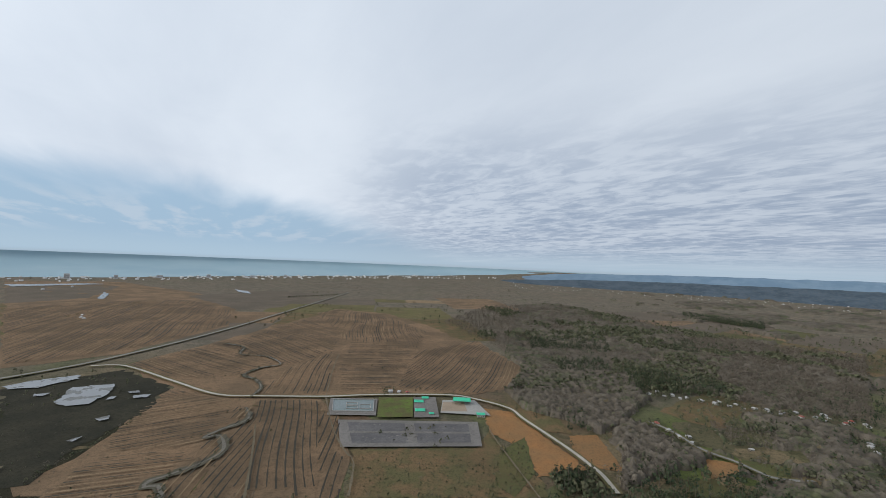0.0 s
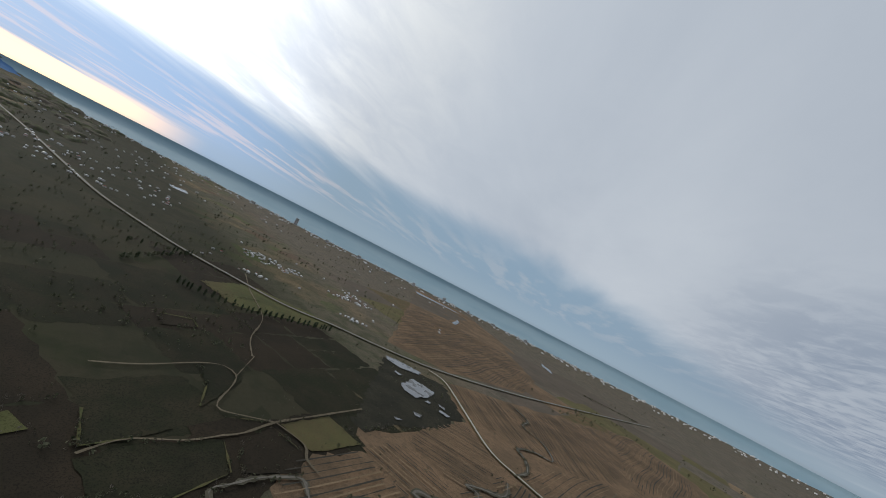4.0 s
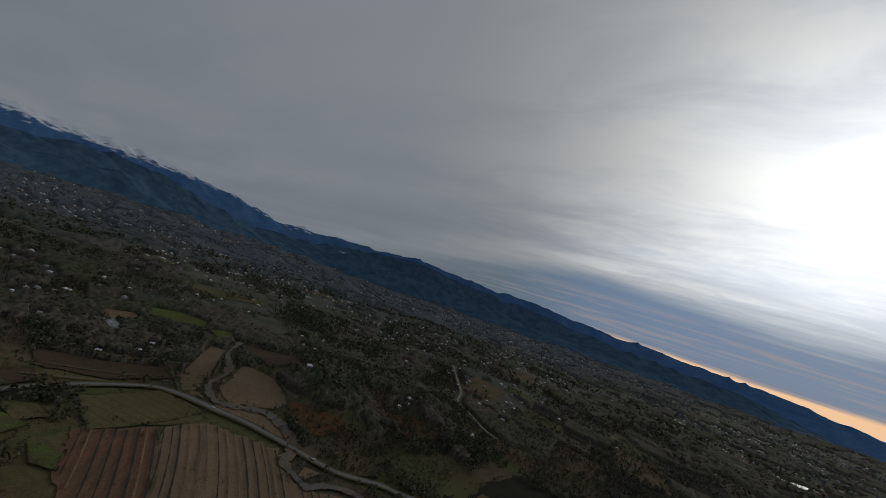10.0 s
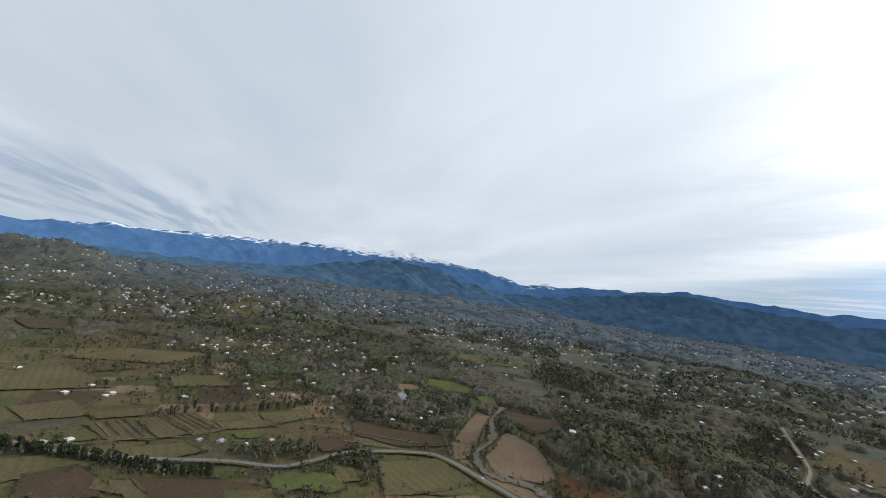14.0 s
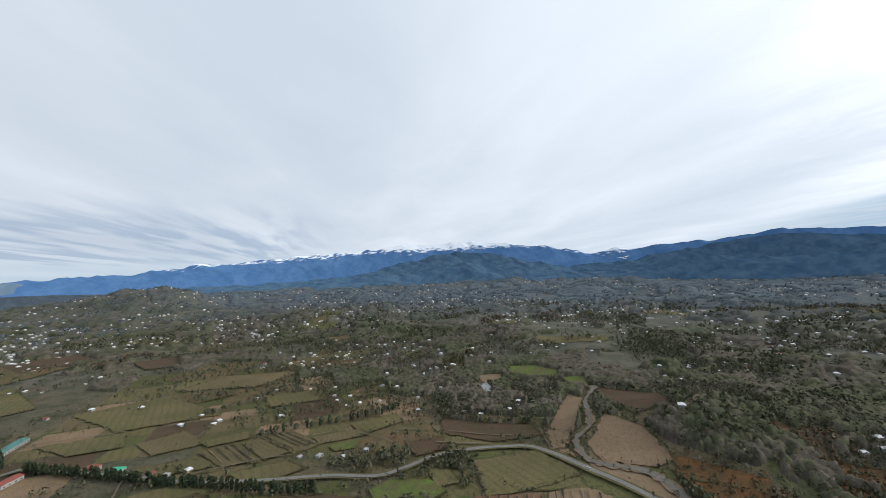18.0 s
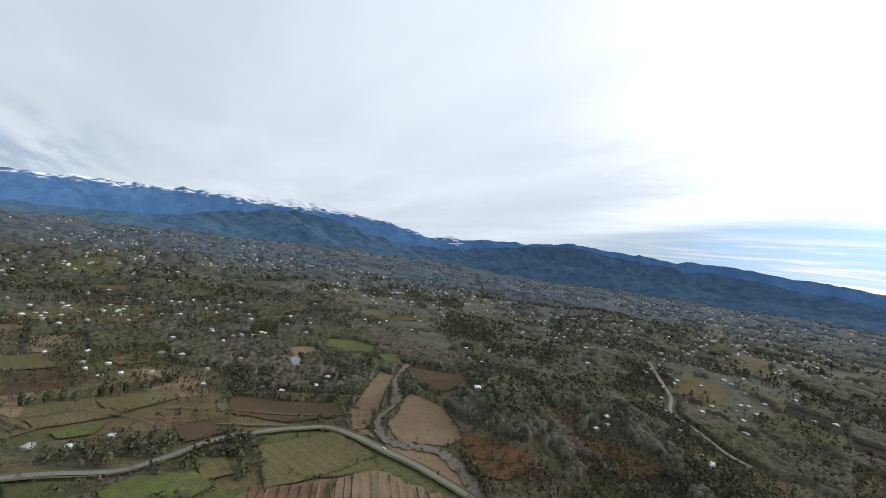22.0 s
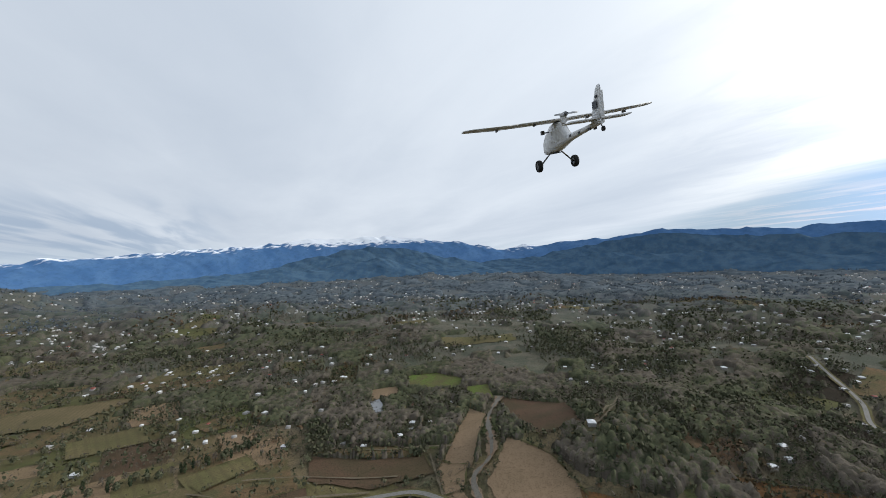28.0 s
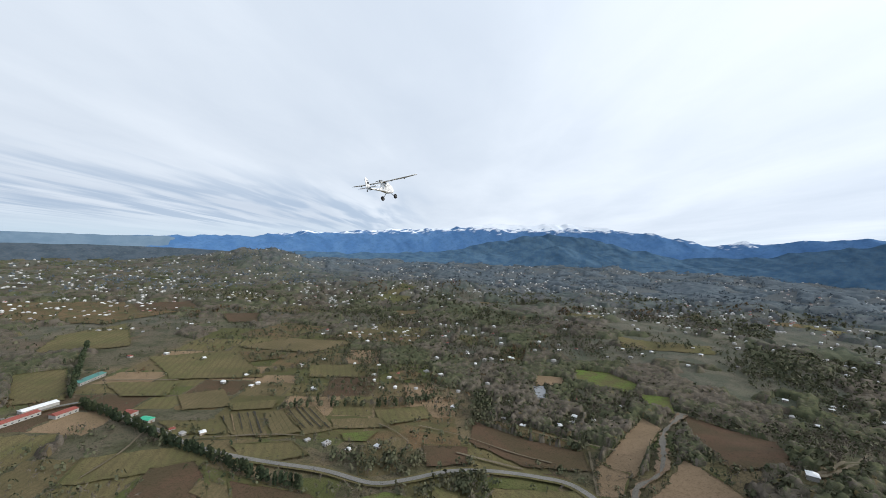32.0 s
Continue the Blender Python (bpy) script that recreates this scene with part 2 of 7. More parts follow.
def quick_mesh(name, verts, faces, slots=None):
    """A mesh from arrays of corners and of equal-sided faces."""
    me = bpy.data.meshes.new(name)
    n = faces.shape[1]
    me.vertices.add(len(verts))
    me.vertices.foreach_set("co", np.ascontiguousarray(verts, dtype=np.float32).ravel())
    me.loops.add(faces.size)
    me.loops.foreach_set("vertex_index", np.ascontiguousarray(faces, dtype=np.int32).ravel())
    me.polygons.add(len(faces))
    me.polygons.foreach_set("loop_start", np.arange(0, faces.size, n, dtype=np.int32))
    if slots is not None:
        me.polygons.foreach_set("material_index", np.ascontiguousarray(slots, dtype=np.int32))
    me.update(calc_edges=True)
    return me


def part(name, bm, mat, parent=None, label=""):
    """Links a bmesh, or a finished mesh, as one object, under a thing or a part if one is given."""
    if isinstance(bm, bmesh.types.BMesh):
        me = bpy.data.meshes.new(name)
        bm.normal_update()
        bm.to_mesh(me)
        bm.free()
    else:
        me = bm
    if mat is not None and not me.materials:
        me.materials.append(mat)
    ob = new(name, me)
    ob.parent = parent
    return tagged(ob, label)


# ---- ground, sea, mountains ----
def ground_colour(n, pos):
    big = n.noise(pos, 0.003, 5.0, 0.55)
    mid = n.noise(pos, 0.022, 6.0, 0.62)
    fine = n.noise(pos, 0.16, 5.0, 0.7)
    warp = n.add("VectorMath")
    warp.operation = "MULTIPLY_ADD"
    n.put(warp.inputs[0], n.add("TexNoise", Vector=pos, Scale=0.02).outputs["Color"])
    warp.inputs[1].default_value = (26, 26, 0)
    n.put(warp.inputs[2], pos)
    tones = []
    for scale, metric in ((0.0125, "CHEBYCHEV"), (0.008, "MANHATTAN")):
        cell = n.add("TexVoronoi", Scale=scale, Randomness=0.85)
        cell.voronoi_dimensions, cell.distance = "2D", metric
        n.put(cell.inputs["Vector"], warp.outputs[0])
        tones.append(n.add("SeparateColor", Color=cell.outputs["Color"]))
    plot = n.mix(n.span(tones[0].outputs[0], 0.05, 0.95), (0.092, 0.082, 0.047), (0.160, 0.122, 0.073))
    plot = n.mix(n.span(tones[0].outputs[1], 0.72, 0.80), plot, (0.085, 0.102, 0.034))
    plot = n.mix(n.span(tones[1].outputs[1], 0.76, 0.82), plot, (0.125, 0.078, 0.050))
    plot = n.mix(n.span(tones[1].outputs[2], 0.80, 0.86), plot, (0.175, 0.130, 0.075))
    rough = n.mix(n.span(mid, 0.40, 0.60), (0.108, 0.095, 0.066), (0.076, 0.075, 0.048))
    col = n.mix(n.span(big, 0.42, 0.58), plot, rough)
    col = n.mix(n.math("MULTIPLY", n.span(mid, 0.50, 0.64), 0.6), col, (0.056, 0.056, 0.028))
    sep = n.add("SeparateXYZ", Vector=pos)
    # the reed plain in the north is paler and browner, the pastures in the west are darker
    north = n.mix(n.span(mid, 0.4, 0.6), (0.158, 0.128, 0.100), (0.118, 0.104, 0.082))
    col = n.mix(n.math("MULTIPLY", n.span(sep.outputs["Y"], 550.0, 1100.0), 0.85), col, north)
    west = n.mix(n.span(n.math("ADD", mid, n.math("MULTIPLY", tones[0].outputs[0], 0.2)), 0.45, 0.75), (0.020, 0.023, 0.013), (0.038, 0.035, 0.022))
    side = n.math("MULTIPLY", n.span(sep.outputs["X"], -260.0, -380.0), n.math("MULTIPLY", n.span(sep.outputs["Y"], 620.0, 350.0), n.span(sep.outputs["Y"], -330.0, -220.0)))
    col = n.mix(n.math("MULTIPLY", side, 0.9), col, west)
    col = n.mix(n.math("MULTIPLY", n.span(fine, 0.48, 0.66), 0.6), col, (0.034, 0.032, 0.020))
    # south of the valley the soil is grey-brown under bare woods
    hills = n.math("MAXIMUM", n.span(sep.outputs["Y"], -560.0, -900.0), n.math("MULTIPLY", n.span(sep.outputs["X"], 800.0, 1300.0), n.span(sep.outputs["Y"], 100.0, -300.0)))
    bare = n.mix(n.span(mid, 0.42, 0.58), (0.116, 0.110, 0.087), (0.080, 0.086, 0.067))
    # farther off the soil goes blue-grey, distance haze put into its colour
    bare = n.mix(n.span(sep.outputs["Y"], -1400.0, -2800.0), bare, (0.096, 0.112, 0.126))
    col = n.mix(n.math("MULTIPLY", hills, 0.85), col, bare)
    grit = n.noise(pos, 0.55, 3.0, 0.7)
    col = n.mix(n.math("MULTIPLY", n.span(grit, 0.50, 0.62), 0.5), col, (0.030, 0.030, 0.020))
    return col, fine


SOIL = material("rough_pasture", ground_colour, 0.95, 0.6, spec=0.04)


def make_ground():
    radii = np.concatenate([[0.05], np.linspace(0, 180, 5)[1:], np.geomspace(190, 4300, 240), np.linspace(4320, 4799.5, 30)])
    turns = np.radians(np.arange(0, 360, 0.75))
    r, a = np.meshgrid(radii, turns, indexing="ij")
    x, y = HUB[0] + r * np.sin(a), HUB[1] + r * np.cos(a)
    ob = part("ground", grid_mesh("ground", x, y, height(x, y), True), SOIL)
    for p in ob.data.polygons:
        p.use_smooth = True
    return tagged(ob, "brown and olive winter farmland of the coastal plain", "ground", kind="structure")


make_ground()


def sea_colour(n, pos):
    f = n.noise(n.scaled(pos, 1, 1, 1), 0.0016, 4.0, 0.5)
    return n.mix(n.span(f, 0.35, 0.65), (0.215, 0.310, 0.360), (0.250, 0.340, 0.385)), n.noise(pos, 0.05, 3.0)


SEA = material("sea_water", sea_colour, 0.7, 0.06, spec=0.06)


def make_sea():
    a = np.radians(np.arange(250, 386, 0.5))
    r = np.concatenate([np.linspace(3050, 4500, 30), np.linspace(4510, 4799.8, 40)])
    r, a = np.meshgrid(r, a, indexing="ij")
    x, y = HUB[0] + r * np.sin(a), HUB[1] + r * np.cos(a)
    ob = part("water", grid_mesh("water", x, y, bowl(x, y) - 1.0 - 0 * x), SEA)
    tagged(ob, "calm grey-green sea beyond the low shore", "sea", kind="structure")


make_sea()

# bearing and height of the skyline, degrees
NORTH_EAST = [(12, -1.6), (18, -0.9), (26, -0.55), (36, -0.3), (48, -0.1), (62, 0.0), (78, 0.1), (96, 0.15), (106, 0.2), (112, 0.3), (116, -0.4)]
LOW_WOODS = [(6, -2.4), (14, -1.9), (22, -1.55), (32, -1.3), (44, -1.1), (58, -1.0), (74, -0.95), (90, -1.0), (104, -0.95), (114, -1.1), (122, -1.5)]
SKYLINE = [(106, -0.2), (110, 0.3), (113, 0.45), (118, 0.7), (124, 1.2), (128, 1.9),
           (134, 2.1), (140, 2.7), (146, 2.95), (150, 3.4), (153.5, 3.65), (156, 3.95), (159, 3.65), (162, 3.95), (165, 4.05), (168, 3.6), (171, 3.4),
           (175, 2.95), (179, 2.1), (182, 1.7), (185, 2.1), (188, 1.85), (192, 2.4), (197, 2.6), (201.5, 3.1), (205, 3.15), (210, 2.7), (213, 2.4),
           (219, 2.45), (224, 2.1), (230, 1.6), (236.5, 1.65), (242, 1.15), (247, 1.0), (253, 0.4), (258, -0.3), (262, -1.0), (267, -2.0)]
FRONT = [(120, -1.2), (140, -0.9), (148, -0.3), (151, 0.5), (152, 0.6), (155, 1.3), (157, 1.6), (159, 2.2), (162.5, 2.7), (164.5, 2.25), (167, 2.2), (170, 1.5), (175, 0.5), (179, -0.2), (186, 0.2),
         (192, 1.5), (197, 2.0), (202, 2.5), (207, 2.2), (212, 1.6), (220, 1.3), (228, 0.6), (236, 0.1), (246, -0.4), (251, -1.2), (256, -2.2)]


NEARER = [(134, -2.2), (141, -1.4), (147, -0.9), (151, -0.2), (154, -0.6), (158, 0.1), (161, 0.6), (164, 0.9), (167, 0.2), (171, -0.3), (175, -0.9), (181, -1.2), (187, -0.7), (192, 0.0), (196, 0.5), (200, 0.1), (206, 0.3), (211, -0.2), (218, -0.6), (228, -1.0), (238, -1.5), (246, -2.3)]

# bearing and height above which snow lies
SNOW = [(106, 9.0), (122, 1.3), (127, 1.55), (131, 1.75), (137, 2.1), (141, 2.4), (146, 2.7), (149, 3.0), (152, 2.9), (156, 2.75), (160, 2.85), (165, 3.0), (169, 3.0), (172, 3.05),
        (176, 2.7), (180, 1.85), (183, 1.5), (187, 1.85), (190, 2.6), (194, 9.0), (270, 9.0)]


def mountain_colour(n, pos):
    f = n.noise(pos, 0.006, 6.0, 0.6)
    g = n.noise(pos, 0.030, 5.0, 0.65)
    # the blue is distance haze, put straight into the base tones
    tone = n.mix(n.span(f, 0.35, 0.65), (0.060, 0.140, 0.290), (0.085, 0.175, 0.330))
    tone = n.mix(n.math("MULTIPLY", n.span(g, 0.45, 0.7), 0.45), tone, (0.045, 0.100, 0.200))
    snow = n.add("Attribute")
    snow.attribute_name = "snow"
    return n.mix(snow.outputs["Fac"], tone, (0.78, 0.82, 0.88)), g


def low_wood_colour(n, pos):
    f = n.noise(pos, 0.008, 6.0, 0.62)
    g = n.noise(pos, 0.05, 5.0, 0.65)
    # blue-grey base tones carry the haze over these woods
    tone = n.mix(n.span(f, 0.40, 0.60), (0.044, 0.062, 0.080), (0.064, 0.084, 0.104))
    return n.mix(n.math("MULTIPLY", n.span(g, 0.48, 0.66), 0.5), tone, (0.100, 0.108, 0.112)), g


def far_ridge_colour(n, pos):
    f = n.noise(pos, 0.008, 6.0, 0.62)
    # pale blue in place of haze in front of the ridge
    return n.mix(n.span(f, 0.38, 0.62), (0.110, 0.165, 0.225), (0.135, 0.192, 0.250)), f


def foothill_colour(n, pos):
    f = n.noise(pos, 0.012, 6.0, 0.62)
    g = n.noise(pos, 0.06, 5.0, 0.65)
    # forest tones shifted to blue to stand in for the haze
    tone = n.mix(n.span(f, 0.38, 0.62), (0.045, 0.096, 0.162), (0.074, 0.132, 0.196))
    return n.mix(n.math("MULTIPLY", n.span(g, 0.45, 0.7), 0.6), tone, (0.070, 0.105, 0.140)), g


MOUNTAIN = material("hazed_forest_mountain", mountain_colour, 0.95, 0.2, spec=0.05)
FOOTHILL = material("hazed_forest_foothill", foothill_colour, 0.95, 0.4, spec=0.05)


LOW_WOOD = material("hazed_winter_woods", low_wood_colour, 0.95, 0.8, spec=0.05)
FAR_RIDGE = material("hazed_far_ridge", far_ridge_colour, 0.95, 0.5, spec=0.05)


def ridge(name, table, r0, r1, foot, seed, label, mat, relief=1.0, crest=0.6):
    keys = np.array(table, float)
    turns = np.arange(keys[0, 0], keys[-1, 0], 0.2)
    depth = np.linspace(0, 1, 46)
    s, b = np.meshgrid(depth, turns, indexing="ij")
    top = np.interp(b, keys[:, 0], keys[:, 1])
    along, up = b * 78.0, s * 520.0
    bend = 260 * (fractal(along, up, 420, 3, seed + 8) - 0.5)
    spur = 1 - np.abs(2 * fractal(along + 0.6 * bend + 0.55 * up, up * 0.45, 420, 4, seed) - 1)
    spur = np.maximum(spur, 1 - np.abs(2 * fractal(along + 0.4 * bend - 0.60 * up, up * 0.50, 380, 4, seed + 2) - 1))
    detail = fractal(along, up, 90, 3, seed + 4) - 0.5
    r = r0 + (r1 - r0) * s
    r = r + relief * (85 * (spur - 0.75) + 20 * detail) * np.sin(np.pi * np.clip(s, 0, 1)) ** 0.7
    a = np.radians(b)
    x, y = HUB[0] + r * np.sin(a), HUB[1] + r * np.cos(a)
    rise = s ** 0.85
    notch = crest * (0.22 - np.abs(2 * fractal(along + 0.8 * up, 0.4 * up, 190, 3, seed + 5) - 1))
    base = np.minimum(foot, top - 0.05)
    elev = base + (top - base) * rise + notch * s ** 4 + 0.10 * detail * np.sin(np.pi * s)
    z = EYE + r * np.tan(np.radians(elev))
    me = grid_mesh(name, x, y, z)
    snow = np.array(SNOW)
    line = np.interp(b, snow[:, 0], snow[:, 1], left=9.0) - 0.4
    patchy = fractal(along + 0.6 * up, up * 3, 46, 3, seed + 50) - 0.5
    white = ease(elev - line + 1.5 * patchy + 0.7 * (0.6 - spur), 0.10, 0.45)
    if mat is not MOUNTAIN:
        white = white * 0
    me.attributes.new("snow", "FLOAT", "POINT").data.foreach_set("value", white.astype(np.float32).ravel())
    ob = part(name, me, mat)
    for p in ob.data.polygons:
        p.use_smooth = True
    return tagged(ob, label, "mountains", kind="structure")


ridge("backdrop", SKYLINE, 4380, 4740, -2.2, 2, "long mountain range coloured haze blue, with snow on its highest crest", MOUNTAIN, 0.6)
ridge("backdrop", FRONT, 4150, 4400, -2.4, 31, "forested foothills in front of the range, coloured dark haze blue", FOOTHILL)
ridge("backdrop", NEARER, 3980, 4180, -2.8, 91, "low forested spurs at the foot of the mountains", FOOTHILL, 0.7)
ridge("backdrop", NORTH_EAST, 4420, 4700, -2.2, 57, "low ridge far beyond the plain, coloured pale haze blue", FAR_RIDGE, 0.4, 0.12)
ridge("backdrop", LOW_WOODS, 4000, 4380, -3.0, 73, "far winter woods along the edge of the plain, coloured haze grey", LOW_WOOD, 0.5, 0.15)


# plan of roads: width, then points along the middle
ROADS = [
    (9, [(-2880, -340), (-2270, -147), (-1680, 25), (-1417, 110), (-1188, 226), (-1097, 285), (-1013, 355), (-893, 463), (-840, 580), (-787, 664), (-736, 761), (-702, 863), (-666, 1102), (-645, 1485), (-617, 2691)]),
    (5, [(-690, 798), (-632, 809), (-489, 734), (-397, 683), (-350, 667), (-304, 670), (-190, 680), (-112, 697), (16, 710), (65, 695), (117, 658), (132, 616), (169, 526), (184, 478), (188, 462), (189, 428)]),
    (6, [(362, -336), (305, -350), (250, -370), (190, -396), (135, -410), (111, -435), (84, -474), (48, -501), (6, -519), (-27, -525), (-62, -508), (-97, -484), (-139, -458), (-188, -418), (-216, -391), (-245, -369), (-284, -356), (-314, -337), (-358, -315)]),
    (6, [(596, -218), (591, -246), (593, -279), (587, -304)]),
    (6, [(583, -303), (416, -331), (362, -336)]),
    (5, [(-699, -950), (-664, -852), (-631, -767), (-580, -691), (-577, -635), (-572, -562), (-584, -533)]),
    (5, [(330, 624), (346, 591), (353, 537), (375, 506), (390, 472), (411, 466), (436, 465)]),
]
TRACKS = [
    (3, [(-356, 110), (-367, 126), (-375, 146), (-375, 187), (-384, 220), (-389, 241), (-411, 283), (-430, 341), (-461, 439)]),
    (3, [(-411, 283), (-419, 251), (-427, 226), (-443, 226), (-481, 250), (-509, 261), (-529, 250), (-527, 220), (-502, 157), (-493, 112)]),
    (3, [(-573, 300), (-644, 317), (-763, 372), (-930, 391), (-1070, 417)]),
    (2.5, [(-575, 304), (-505, 260)]),
    (3, [(-411, 283), (-373, 304), (-349, 297), (-328, 302)]),
    (3, [(-190, 680), (-147, 563), (-115, 499), (-98, 472), (-89, 408)]),
    (2.5, [(-190, 680), (-220, 833), (-243, 976)]),
    (3, [(-253, 562), (-223, 491), (-187, 399)]),
    (3, [(-218, -594), (-240, -617), (-287, -724)]),
    (3, [(-54, -520), (-42, -555), (-28, -599)]),
    (3, [(98, -510), (66, -516), (23, -524)]),
    (3, [(-92, -441), (-97, -403), (-97, -354)]),
    (3, [(218, -509), (187, -506), (157, -496)]),
    (3, [(174, -537), (112, -548), (45, -549), (1, -554)]),
    (3, [(362, -246), (390, -288), (418, -314), (427, -326)]),
    (3, [(370, -339), (338, -372), (301, -407), (266, -430)]),
    (2.5, [(701, -330), (585, -422)]),
    (3, [(-54, -613), (-12, -618), (22, -613), (56, -612)]),
    (2, [(70, 598), (78, 540), (90, 480), (104, 412)]),
    (3, [(-376, -54), (-432, -51), (-447, -17), (-401, 11), (-356, 36)]),
    (3, [(-218, -599), (-234, -618), (-286, -733)]),
]
RIVERS = [
    (3.5, [(-287, 196), (-306, 193), (-316, 197), (-319, 212), (-325, 237), (-325, 262), (-321, 281), (-299, 278), (-280, 278), (-270, 281), (-271, 291), (-287, 303), (-291, 318), (-288, 345), (-270, 378), (-266, 397), (-281, 414), (-292, 411), (-294, 422), (-281, 436), (-260, 469), (-259, 494), (-282, 526), (-298, 518), (-290, 542), (-272, 579), (-295, 621)]),
    (2.5, [(-310, 663), (-314, 712), (-345, 757), (-378, 779), (-369, 833), (-342, 866), (-398, 924), (-464, 938), (-492, 1007), (-551, 1037)]),
    (5.5, [(-115, -791), (-97, -699), (-102, -605), (-100, -569), (-84, -544), (-89, -516), (-105, -497), (-152, -487), (-174, -470), (-193, -431), (-189, -403), (-179, -385), (-190, -358), (-201, -340), (-219, -345), (-245, -338), (-266, -318), (-262, -292), (-274, -276), (-308, -278), (-316, -250), (-322, -212), (-330, -169), (-328, -130)]),
]
